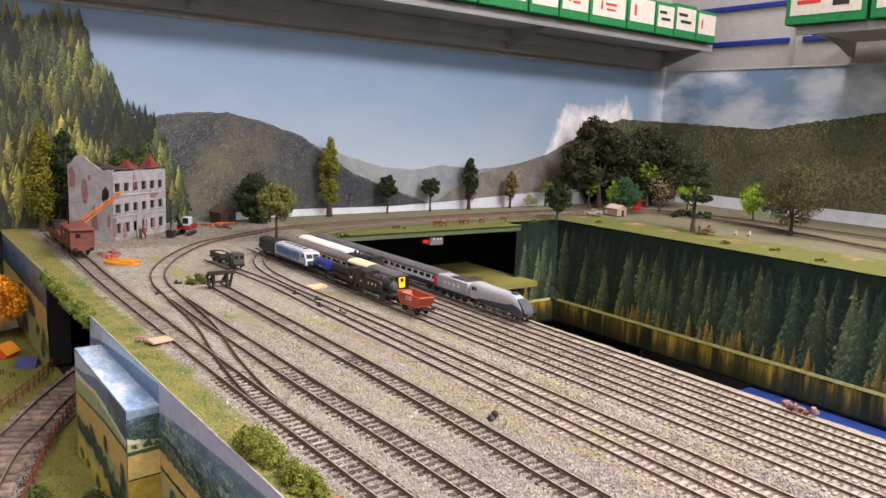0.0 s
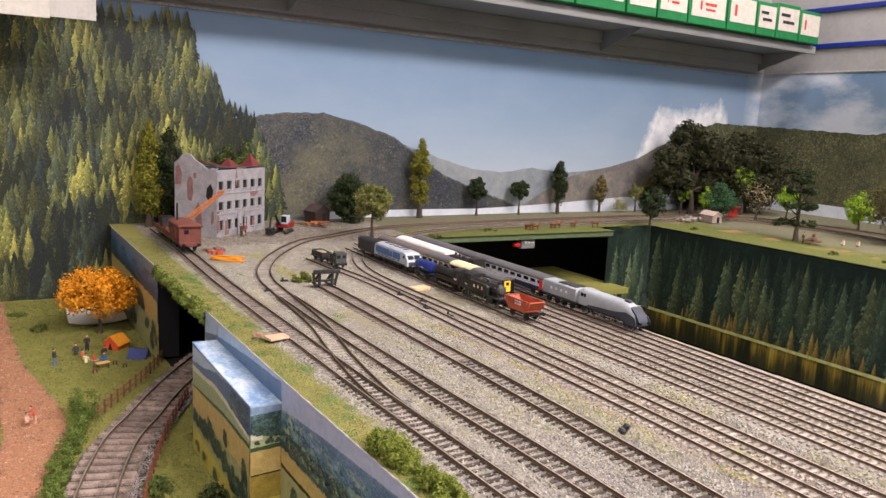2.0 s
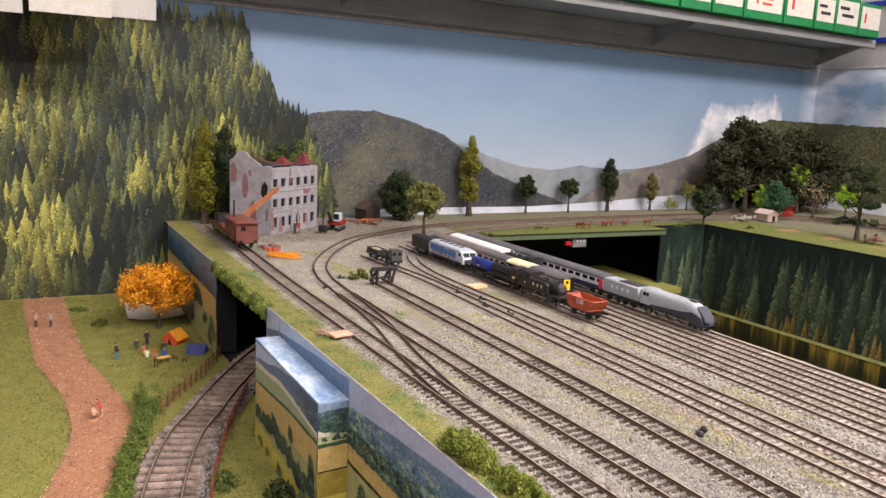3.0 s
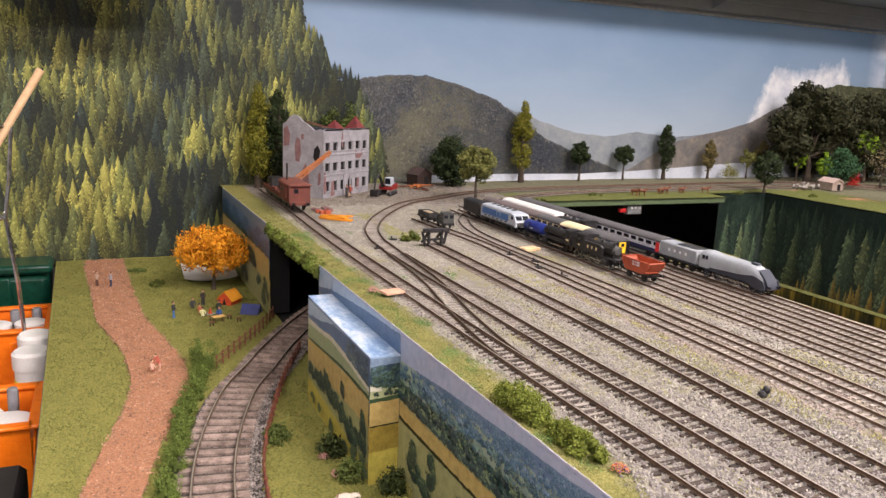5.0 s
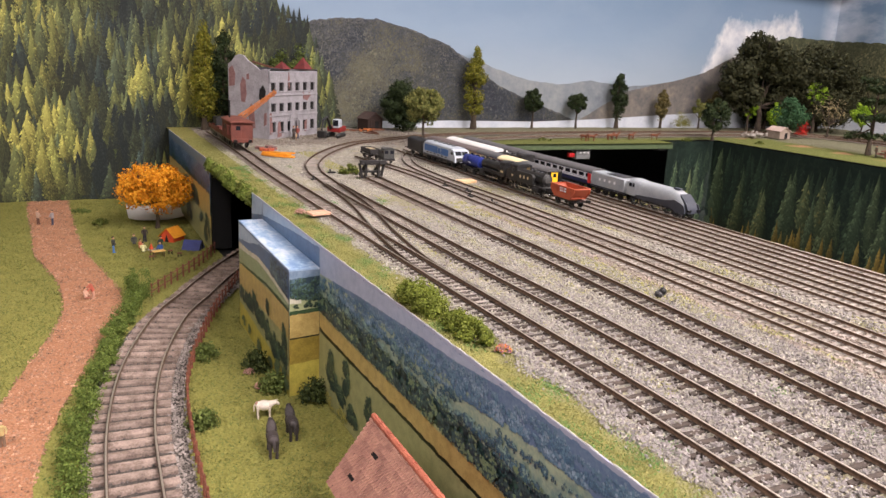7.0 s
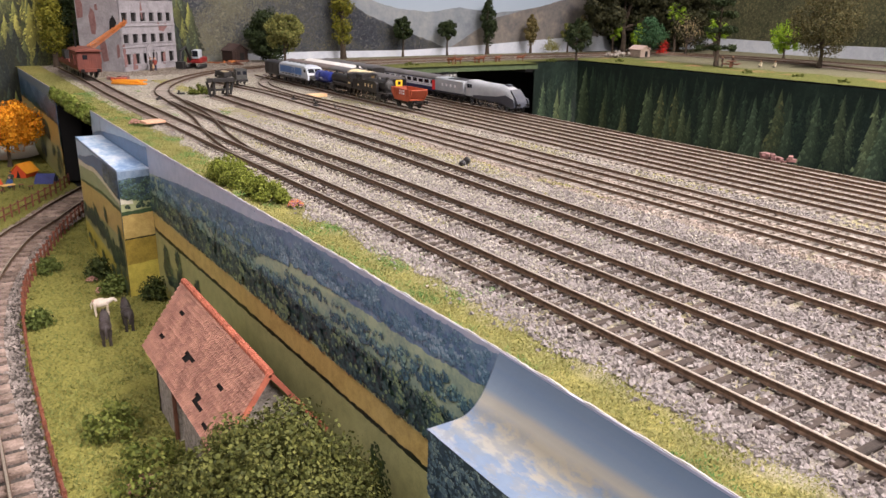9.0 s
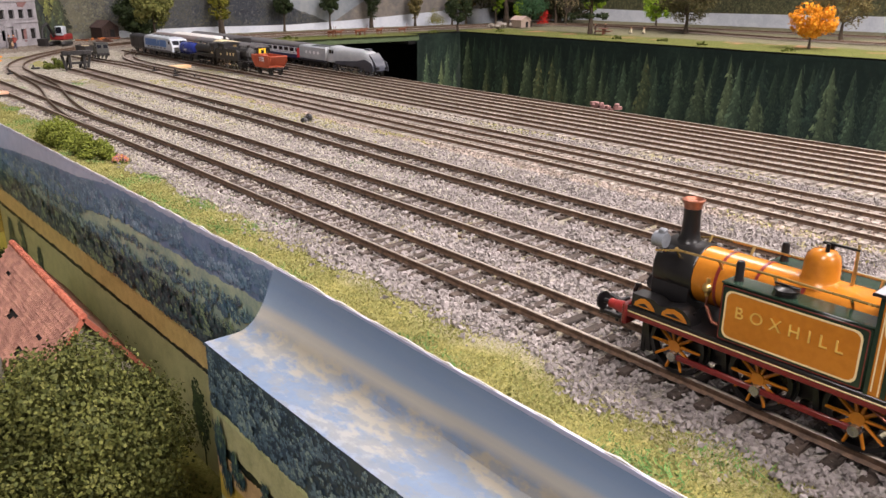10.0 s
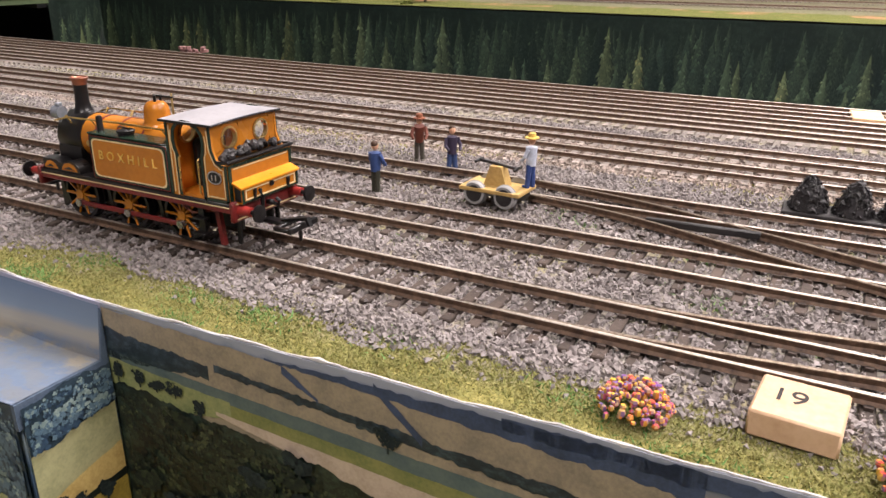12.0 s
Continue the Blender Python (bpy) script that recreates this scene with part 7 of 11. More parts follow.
        pts = [(24.5, 15.9), (42.4, 15.9), (42.4, 19.6), (36.0, 19.6), (33.8, 18.6), (32.0, 18.9), (29.0, 19.9), (26.6, 19.2), (24.9, 17.6)]
        sbx = part("sandbox", GM().prism(pts, s * 8.6, s * 13.2, "yz"), M_LBLACK, lo)
        for yy0, yy1, z1 in ((25.8, 33.2, 18.9), (35.2, 41.6, 18.9)):
            part("splasher_panel", GM().prism([(yy0, 16.5), (yy1, 16.5), (yy1 - 0.3, z1 - 1.4), (yy1 - 1.6, z1 - 0.2), ((yy0 + yy1) / 2, z1 + 0.2), (yy0 + 1.6, z1 - 0.4), (yy0 + 0.2, z1 - 1.8)], s * 13.15, s * 13.35, "yz"), M_OCHRE, sbx)
            part("splasher_shade", GM().prism([(yy0 + 1.0, 16.9), (yy1 - 1.0, 16.9), (yy1 - 1.8, z1 - 1.6), ((yy0 + yy1) / 2, z1 - 1.0), (yy0 + 1.8, z1 - 1.9)], s * 13.3, s * 13.42, "yz"), M_LBLACK, sbx)
    # cab sides: front post, door opening with a keyhole top, bunker side
    CT = 37.9
    cab = part("cab", GM().box((0, -17.0, 22.2), (27, 0.7, 12.4), 0.1).box((0, -26, 16.3), (27, 18, 0.6)), M_OCHRE, lo)
    for s in (-1, 1):
        a, b = s * 13.2, s * 13.9
        part("cab_side", GM().prism([(-16.6, 16), (-21.2, 16), (-21.2, 28.4), (-20.4, 30.0), (-20.0, 32.6), (-20.4, 35.2), (-21.8, 36.8), (-23.8, 37.4), (-23.8, CT), (-16.6, CT)], a, b, "yz"), M_OCHRE, cab)
        part("bunker_side", GM().prism([(-30.2, 16.0), (-40.4, 16.0), (-40.4, 26.9), (-38.6, 27.0), (-36.4, 28.4), (-35.2, 31.0), (-35.0, CT), (-23.8, CT), (-23.8, 37.4), (-27.2, 37.2), (-29.4, 36.4), (-30.9, 34.6), (-31.2, 32.4), (-30.9, 30.0), (-30.2, 28.4)], a, b, "yz"), M_OCHRE, cab)
        c, d = s * 13.85, s * 14.12
        def strip(name, pts, mat, w, parent=cab, label="", c=c, d=d):
            inn, n = [], len(pts)
            for i in range(n):
                p0, p1 = pts[max(0, i - 1)], pts[min(n - 1, i + 1)]
                dx, dz = p1[0] - p0[0], p1[1] - p0[1]
                l = math.hypot(dx, dz)
                inn.append((pts[i][0] - dz / l * w, pts[i][1] + dx / l * w))
            return part(name, GM().prism(pts + inn[::-1], c, d, "yz"), mat, parent, label)
        key = [(-21.2, 16.2), (-21.2, 28.4), (-20.4, 30.0), (-20.0, 32.6), (-20.4, 35.2), (-21.8, 36.8), (-24, 37.4), (-27.2, 37.2), (-29.4, 36.4), (-30.9, 34.6), (-31.2, 32.4), (-30.9, 30.0), (-30.2, 28.4), (-30.2, 16.2)]
        strip("cab_border", key, M_LGREEN, -1.15, label="dark green painted cab border")
        strip("cab_lining", [(p[0] + (1.5 if p[0] > -25 else -1.5), p[1]) for p in key[:5]], M_CREAM, -0.3, c=s * 13.84, d=s * 14.02)
        strip("cab_lining", [(p[0] - 1.5, p[1]) for p in key[9:]], M_CREAM, -0.3, c=s * 13.84, d=s * 14.02)
        strip("cab_border", [(-16.6, 16.0), (-16.6, CT)], M_LGREEN, 0.9)
        strip("cab_lining", [(-17.9, 16.9), (-17.9, 36.6)], M_CREAM, 0.3, c=s * 13.84, d=s * 14.02)
        rear = [(-40.4, 16.0), (-40.4, 26.9), (-38.6, 27.0), (-36.4, 28.4), (-35.2, 31.0), (-35.0, CT)]
        strip("bunker_border", rear, M_LGREEN, -0.95)
        strip("cab_lining", [(-39.1, 17.2), (-39.1, 25.6), (-38.0, 25.8), (-35.7, 27.2), (-34.0, 30.6), (-33.7, 36.6)], M_CREAM, -0.3, c=s * 13.84, d=s * 14.02)
        strip("bunker_border", [(-30.2, 16.1), (-40.4, 16.1)], M_LGREEN, -0.8)
        strip("cab_lining", [(-31.6, 17.2), (-39.1, 17.2)], M_CREAM, -0.3, c=s * 13.84, d=s * 14.02)
        plate = part("oval_plate", GM().prism([(-35.4 + 2.9 * math.cos(q * 0.2618), 23.2 + 2.0 * math.sin(q * 0.2618)) for q in range(24)], s * 13.8, s * 14.25, "yz"), M_STEEL, cab, "oval metal plate with dark centre and small raised marks")
        part("plate_field", GM().prism([(-35.4 + 2.4 * math.cos(q * 0.2618), 23.2 + 1.55 * math.sin(q * 0.2618)) for q in range(24)], s * 14.2, s * 14.33, "yz"), M_LBLACK, plate)
        part("plate_mark", GM().box((s * 14.36, -34.6, 23.2), (0.16, 0.6, 1.6)), M_STEEL, plate)
        part("plate_mark", GM().box((s * 14.36, -36.1, 23.2), (0.16, 0.6, 1.6)), M_STEEL, plate)
        for yy in (-21.8, -29.6):
            part("cab_handrail", GM().tube([(s * 14.0, yy, 17.6), (s * 14.6, yy, 18), (s * 14.6, yy, 27.6), (s * 14.0, yy, 28.0)], 0.28, 6), M_BRASS, cab)
    # spectacle plates with round windows
    WZ = 33.2
    for yy in (-17.2, -34.6):
        g = GM()
        g.box((0, yy, 28.5), (26.6, 0.7, 2.4))
        g.box((0, yy, 37.3), (26.6, 0.7, 1.0))
        for xx, ww in ((-12.1, 2.6), (0, 5.0), (12.1, 2.6)):
            g.box((xx, yy, 33.2), (ww, 0.7, 7.4))
        part("spectacle_plate", g, M_OCHRE, cab)
        for sx in (-1, 1):
            rim = part("window_rim", GM().lathe([(2.7, yy - 0.8), (3.3, yy - 0.7), (3.5, yy), (3.3, yy + 0.7), (2.7, yy + 0.8), (2.7, yy - 0.8)], (sx * 6.65, 0, WZ), 24, "y"), M_BRASS, cab, "round brass window rim")
            part("pane", GM().cyl((sx * 6.65, yy - 0.15, WZ), (sx * 6.65, yy + 0.15, WZ), 2.8, None, 20), M_GLASS, rim).visible_shadow = False
            vs, fcs = [], []
            n = 32
            for dy in (-0.33, 0.33):
                for i in range(n):
                    q = 2 * math.pi * i / n
                    co, si = math.cos(q), math.sin(q)
                    m_ = max(abs(co) / 4.15, abs(si) / 3.6)
                    vs += [mm(sx * 6.65 + 3.0 * co, yy + dy, WZ + 3.0 * si), mm(sx * 6.65 + co / m_, yy + dy, WZ + si / m_)]
            for i in range(n):
                j = (i + 1) % n
                fcs += [(2 * i, 2 * j, 2 * j + 1, 2 * i + 1), (2 * n + 2 * i, 2 * n + 2 * i + 1, 2 * n + 2 * j + 1, 2 * n + 2 * j)]
            part("window_surround", G().add(vs, fcs), M_OCHRE, cab)
    # roof: nearly flat sheet with a thin dark rim
    vs, fcs = [], []
    for j, yy in enumerate((-15.4, -36.2)):
        for i in range(13):
            xx = -14.9 + 29.8 * i / 12
            vs.append(mm(xx, yy, 38.2 + 0.4 * (1 - (xx / 14.9) ** 2)))
    fcs = [(i, i + 1, 14 + i, 13 + i) for i in range(12)]
    n = len(vs)
    vs += [(a, b, c - 0.0006) for a, b, c in vs]
    fcs += [tuple(q + n for q in f) for f in fcs]
    rim_ = list(range(13)) + list(range(25, 12, -1))
    fcs += [(rim_[i], rim_[(i + 1) % 26], rim_[(i + 1) % 26] + n, rim_[i] + n) for i in range(26)]
    rf = part("cab_roof", G().add(vs, fcs), M_ROOF, cab, "plain white cab roof")
    for s in (-1, 1):
        part("roof_rim", GM().box((s * 14.9, -25.8, 37.9), (0.5, 21.2, 0.7), 0.1), M_LBLACK, rf)
    for yy in (-15.4, -36.2):
        part("roof_rim", GM().tube([(-14.9 + 29.8 * i / 12, yy, 37.85 + 0.4 * (1 - ((-14.9 + 29.8 * i / 12) / 14.9) ** 2)) for i in range(13)], 0.35, 6), M_LBLACK, rf)
    # footplate fittings
    bh = part("backhead", GM().box((0, -19.4, 23.5), (12, 4.4, 15), 1.4), M_LBLACK, cab)
    part("firehole", GM().cyl((0, -21.4, 21), (0, -22.2, 21), 2.9, None, 14).box((-7.0, -27.4, 18.6), (4.4, 3.0, 3.2), 0.8), M_FIRE, bh, "glowing orange firehole")
    part("gauge", GM().cyl((2.4, -21.4, 28.6), (2.4, -22.2, 28.6), 1.5, None, 12), M_BRASS, bh)
    part("regulator", GM().tube([(-4, -21, 28), (-4, -24.0, 29), (-4, -25, 27)], 0.55, 6), M_LBLACK, bh)
    part("reverser", GM().tube([(8, -22, 16.6), (8.2, -24, 24), (8.2, -24.4, 27)], 0.6, 6).box((8, -23, 18), (1.2, 7, 2.6), 0.3), M_LBLACK, cab)
    part("brake_column", GM().cyl((-8, -31, 16.6), (-8, -31, 28), 0.7, 0.5, 8).box((-8, -31, 28.2), (0.6, 4, 0.6), 0.1), M_LBLACK, cab)
    # bunker
    bk = part("bunker", GM().box((0, -40.2, 21.6), (27, 0.8, 11.2), 0.2).box((0, -34.6, 21.8), (26.4, 0.6, 11.4)), M_OCHRE, lo)
    for s in (-1, 1):
        part("bunker_border", GM().box((s * 13.1, -40.65, 21.5), (1.2, 0.26, 10.8)), M_LGREEN, bk)
    part("bunker_border", GM().box((0, -40.65, 26.6), (25, 0.26, 0.9)), M_LGREEN, bk)
    part("bunker_lining", GM().box((0, -40.6, 25.7), (23.5, 0.2, 0.3)), M_CREAM, bk)
    part("bunker_rail", GM().tube([(-13.9, -36.4, 27.6), (-14.2, -40.8, 27.9), (14.2, -40.8, 27.9), (13.9, -36.4, 27.6)], 0.55, 7), M_LBLACK, bk)
    part("coal_bed", GM().box((0, -37.5, 26.0), (25.8, 5.2, 2.4), 0.6), M_COAL, bk)
    rr = random.Random(3)
    for i in range(44):
        q = rr.uniform(0.8, 1.6)
        g = GM().ball((0, 0, 0), (q, q * rr.uniform(0.7, 1.1), q * rr.uniform(0.6, 0.9)), 6, 4)
        c = part("coal_lump", g, M_COAL, bk, smooth=0)
        xx = rr.uniform(-0.0118, 0.0118)
        c.matrix_basis = pose(xx, -0.0376 + rr.uniform(-0.0022, 0.0022), 0.0278 + rr.uniform(0, 0.0016) + 0.0012 * (1 - abs(xx) / 0.012), rr.uniform(0, 90), rr.uniform(0, 90), rr.uniform(0, 360))
    tb = part("toolbox", GM().prism([(-40.6, 16.0), (-44.0, 16.0), (-44.0, 20.4), (-40.6, 21.6)], -12.4, 12.4, "yz"), M_OCHRE, lo, "ochre rear toolbox with a sloping lid")
    part("toolbox_lid", GM().prism([(-40.7, 21.7), (-44.5, 20.4), (-44.5, 20.9), (-40.7, 22.2)], -13.0, 13.0, "yz"), M_LIDY, tb, "brighter ochre sloping toolbox lid")
    for sx in (-1, 1):
        part("box_end_panel", GM().prism([(-41.2, 16.6), (-43.6, 16.6), (-43.6, 19.9), (-41.2, 20.8)], sx * 12.36, sx * 12.5, "yz"), M_LBLACK, tb)
        part("box_border", GM().box((sx * 11.9, -44.04, 18.1), (1.0, 0.16, 4.1)), M_LGREEN, tb)
    part("box_border", GM().box((0, -44.04, 16.35), (22.8, 0.16, 0.6)), M_LGREEN, tb)
    part("lining", ring_frame_rear(-10.8, 10.8, 17.0, 19.7, 0.34, -44.16, -43.96), M_CREAM, tb)
    for sx in (-7.4, 7.4):
        part("lamp_iron", GM().box((sx, -44.3, 18.0), (0.9, 0.6, 2.6), 0.1).box((sx, -44.7, 18.9), (0.9, 0.5, 1.6), 0.1), M_LBLACK, tb)
    part("box_lock", GM().cyl((0.0, -44.0, 19.4), (0.0, -44.7, 19.4), 0.8, None, 10), M_LBLACK, tb)
    # the cab end is a touch shorter than the tanks' scale
    for ob in lo.children_recursive:
        if ob.matrix_basis.is_identity:
            low = min(v.co.z for v in ob.data.vertices)
            for v in ob.data.vertices:
                if v.co.y < -0.0165 and low > 0.0158:
                    v.co.y = -0.0165 + (v.co.y + 0.0165) * 0.93
        elif ob.location.y < -0.0165:
            ob.location.y = -0.0165 + (ob.location.y + 0.0165) * 0.93
    return lo


tank_engine(0.2337, -0.0225)

# ---- trees, bushes and hedges ----
M_BARK = paint("grey_brown_bark", C(78, 66, 54), C(40, 33, 28), 0.9, fine=700, bump=0.6, dist=0.0006)
LEAF = {
    "olive": leafy("olive_leaf", C(82, 88, 40), C(120, 122, 62), C(150, 146, 84), C(104, 104, 54)),
    "lime": leafy("lime_leaf", C(96, 132, 24), C(136, 168, 36), C(166, 190, 60), C(112, 150, 30)),
    "gold": leafy("yellow_green_leaf", C(96, 98, 26), C(128, 124, 40), C(154, 146, 54), C(84, 90, 30)),
    "dark": leafy("dark_green_leaf", C(28, 40, 22), C(46, 60, 30), C(64, 76, 38), C(36, 48, 26)),
    "mid": leafy("mid_green_leaf", C(64, 76, 32), C(92, 106, 48), C(118, 128, 64), C(76, 88, 38)),
    "teal": leafy("blue_green_leaf", C(38, 68, 44), C(56, 92, 60), C(84, 118, 76), C(46, 78, 50)),
    "orange": leafy("autumn_orange_leaf", C(214, 128, 18), C(232, 154, 28), C(246, 182, 54), C(220, 138, 20)),
    "brown": leafy("bronze_leaf", C(84, 76, 44), C(116, 104, 62), C(140, 124, 78), C(98, 88, 52)),
    "darkbronze": leafy("olive_bronze_leaf", C(62, 62, 36), C(88, 84, 50), C(112, 102, 64), C(72, 70, 42)),
    "red": leafy("red_leaf", C(170, 30, 26), C(206, 52, 40), C(188, 40, 34)),
    "moss": leafy("moss_leaf", C(66, 78, 28), C(98, 108, 42), C(126, 130, 62), C(52, 62, 24)),
    "foam": leafy("moss_foam_leaf", C(56, 62, 24), C(84, 88, 38), C(110, 110, 54), C(44, 50, 20)),
    "bottle": leafy("bottle_green_leaf", C(40, 50, 24), C(62, 74, 34), C(88, 98, 50), C(32, 42, 20)),
    "darkbrown": leafy("dark_bronze_leaf", C(34, 38, 22), C(54, 56, 32), C(72, 70, 42), C(44, 46, 26)),
    "fresh": leafy("fresh_ivy_leaf", C(88, 104, 38), C(118, 134, 54), C(146, 156, 78), C(102, 116, 44)),
    "edge": leafy("yard_bush_leaf", C(78, 90, 26), C(112, 122, 40), C(138, 144, 58), C(60, 70, 22)),
    "hedge": leafy("hedge_leaf", C(70, 88, 34), C(98, 116, 46), C(126, 138, 64), C(58, 72, 28)),
    "bare": leafy("dry_twig", C(170, 152, 110), C(196, 180, 140), C(150, 134, 98)),
}


def leaf_cloud(centres, radii, per, leaf, seed, shell=0.55):
    """Small four-sided leaves round many centres."""
    r = np.random.default_rng(seed)
    c = np.repeat(np.asarray(centres, float), per, 0)
    R = np.repeat(np.asarray(radii, float), per)
    d = r.normal(0, 1, c.shape)
    d /= np.linalg.norm(d, axis=1)[:, None]
    p = c + d * (R * r.uniform(shell, 1.05, len(R)))[:, None]
    a = r.normal(0, 1, c.shape)
    a -= d * (a * d).sum(1)[:, None] * 0.6
    a /= np.linalg.norm(a, axis=1)[:, None]
    b = np.cross(a, d + r.normal(0, 0.35, d.shape))
    b /= np.linalg.norm(b, axis=1)[:, None]
    s = (leaf * r.uniform(0.6, 1.4, len(R)))[:, None]
    V = np.stack([p - a * s, p - b * s * 0.7, p + a * s, p + b * s * 0.7], 1)
    return V.reshape(-1, 3), np.arange(len(V) * 4).reshape(-1, 4)




def tree(label, x, y, z, h, w, leaf="mid", shape="round", trunk=0.25, seed=0, size=0.0021, per=80, n=70, group="", rz=0):
    """Trunk, limbs and a crown of small leaves. trunk: bare share of the height."""
    t = thing("tree", x, y, z, rz, label, "tree", group)
    r = random.Random(seed * 7 + int(h * 1000))
    cen, rad, g = [], [], G()
    hc = h * (1 - trunk)
    for i in range(n):
        while True:
            a, b, c = r.uniform(-1, 1), r.uniform(-1, 1), r.uniform(-1, 1)
            if a * a + b * b + c * c < 1:
                break
        if shape == "round":
            q = (a * w / 2, b * w / 2, h * trunk + hc / 2 + c * hc / 2)
            rr = w * r.uniform(0.09, 0.17)
        elif shape == "column":
            u = (c + 1) / 2
            k = math.sin(math.pi * min(1, 0.12 + u * 0.9)) ** 0.7 * (1.1 - 0.4 * u)
            q = (a * w / 2 * k, b * w / 2 * k, h * trunk + hc * u)
            rr = w * r.uniform(0.16, 0.26) * (1.1 - 0.4 * u)
        elif shape == "flat":
            lay = r.choice((0.0, 0.34, 0.62, 0.85, 1.0))
            k = 1.0 - 0.55 * lay if lay < 0.9 else 0.7
            q = (a * w / 2 * k, b * w / 2 * k, h * trunk + hc * lay + c * h * 0.02)
            rr = w * r.uniform(0.05, 0.1)
        else:
            lob = r.choice(((-0.28, 0.0, 0.3), (0.28, 0.1, 0.25), (0.0, -0.1, 0.68), (0.2, 0, 0.62), (-0.14, 0, 0.8), (0.34, 0, 0.5), (-0.36, 0, 0.48)))
            q = (lob[0] * w + a * w * 0.17, lob[1] * w + b * w * 0.17, h * trunk + hc * lob[2] + c * hc * 0.17)
            rr = w * r.uniform(0.05, 0.1)
        cen.append(q)
        rad.append(rr)
    tr = max(0.0012, h * 0.022)
    top = h * (0.9 if shape in ("column", "flat") else trunk + 0.35 * (1 - trunk))
    wob = [(r.uniform(-1, 1) * tr * 0.6, r.uniform(-1, 1) * tr * 0.6, top * i / 5) for i in range(6)]
    wob[0] = (0, 0, -0.001)
    g.tube(wob, [tr * (1.5 - i * 0.2) if i else tr * 2.0 for i in range(6)], 8)
    part("trunk", g, M_BARK, t)
    for q in r.sample(cen, min(9, len(cen))):
        g = G()
        s = (wob[3] if q[2] > wob[3][2] else wob[2])
        mid = ((s[0] + q[0]) / 2, (s[1] + q[1]) / 2, (s[2] + q[2]) / 2 - h * 0.02)
        g.tube([s, mid, q], [tr * 0.6, tr * 0.42, tr * 0.18], 5)
        part("limb", g, M_BARK, t)
    V, F = leaf_cloud(cen, rad, per, size, seed)
    part("crown", soup("crown", V, F, LEAF[leaf]), None, t)
    return t


def bush(label, x, y, z, rx, ry, h, leaf="moss", n=26, per=50, size=0.0013, seed=1, name="bush", group=""):
    r = random.Random(seed)
    cen, rad = [], []
    for i in range(n):
        a, u = r.uniform(0, 2 * math.pi), math.sqrt(r.random())
        cen.append((u * math.cos(a) * rx, u * math.sin(a) * ry, h * r.uniform(0.15, 0.75) * (1.1 - u * u * 0.7)))
        rad.append(h * r.uniform(0.18, 0.36))
    V, F = leaf_cloud(cen, rad, per, size, seed, 0.3)
    ob = part(name, soup(name, V, F, LEAF[leaf]), None, None)
    ob.matrix_basis = pose(x, y, z)
    return tagged(ob, label, name, group)


# along the back wall
ALONG = "trees along the back wall"
tree("tall slim yellow-green poplar against the backdrop", 0.812, 1.565, 0, 0.176, 0.052, "gold", "column", 0.16, 1, n=70, group=ALONG)
tree("small dark round tree on a thin trunk", 0.972, 1.575, 0, 0.088, 0.042, "dark", "round", 0.45, 2, n=60, group=ALONG)
tree("small dark round tree on a thin trunk", 1.10, 1.58, 0, 0.082, 0.042, "dark", "round", 0.48, 3, n=60, group=ALONG)
tree("dark green cypress against the backdrop", 1.225, 1.585, 0, 0.136, 0.044, "dark", "column", 0.2, 4, n=70, group=ALONG)
tree("bronze-green slim tree against the backdrop", 1.37, 1.59, 0, 0.098, 0.038, "brown", "column", 0.25, 5, n=50, group=ALONG)
bush("yellow-green round bush below the backdrop", 1.44, 1.59, 0, 0.018, 0.016, 0.045, "gold", seed=3)
tree("small olive tree by the lake print", 1.50, 1.59, 0, 0.075, 0.04, "olive", "round", 0.35, 6, n=36, group=ALONG)
tree("bronze tree by the lake print", 1.56, 1.60, 0, 0.095, 0.05, "brown", "round", 0.3, 7, n=40, group=ALONG)
tree("large dark spreading tree in the corner", 1.64, 1.52, 0, 0.252, 0.25, "darkbrown", "lobed", 0.1, 8, 0.0036, 120, 300)
tree("dark green broad tree in the corner", 1.86, 1.52, 0, 0.215, 0.2, "darkbrown", "round", 0.06, 9, 0.0036, 120, 180)
tree("dark round tree beside the corner", 1.74, 1.59, 0, 0.16, 0.13, "dark", "round", 0.05, 19, 0.004, 90, 90)
tree("bright lime-green tree among dark ones", 1.59, 1.51, 0, 0.094, 0.042, "lime", "round", 0.4, 10, n=36)
tree("bright lime-green young tree", 1.675, 1.50, 0, 0.075, 0.036, "lime", "column", 0.25, 11, n=36)
tree("lime tree high among the dark trees", 1.80, 1.48, 0, 0.13, 0.06, "lime", "round", 0.55, 21, n=36)
tree("blue-green bushy tree by the hut", 1.60, 1.385, 0, 0.092, 0.085, "teal", "round", 0.22, 12, n=56)
bush("small red-leaved shrub by the hut", 1.665, 1.40, 0.0, 0.012, 0.012, 0.045, "red", seed=7, n=16)
tree("leafless pale tree with branching twigs", 1.72, 1.37, 0, 0.1, 0.085, "bare", "round", 0.25, 13, 0.0012, 10, 60)
tree("lime-green tree beside the far track", 1.735, 1.29, 0, 0.088, 0.06, "lime", "round", 0.45, 14, n=40)
tree("tall dark layered pine", 1.47, 1.075, 0, 0.148, 0.10, "dark", "flat", 0.25, 15, n=90)
tree("bright lime bush-like tree by the lake", 1.83, 1.155, 0, 0.09, 0.075, "lime", "round", 0.2, 16, n=60)
tree("bronze-green round spreading tree", 1.655, 0.95, 0, 0.15, 0.14, "darkbronze", "round", 0.16, 17, 0.002, 90, 130)
tree("small orange autumn tree on the far side", 1.42, 0.55, 0, 0.072, 0.075, "orange", "round", 0.3, 18, n=50)
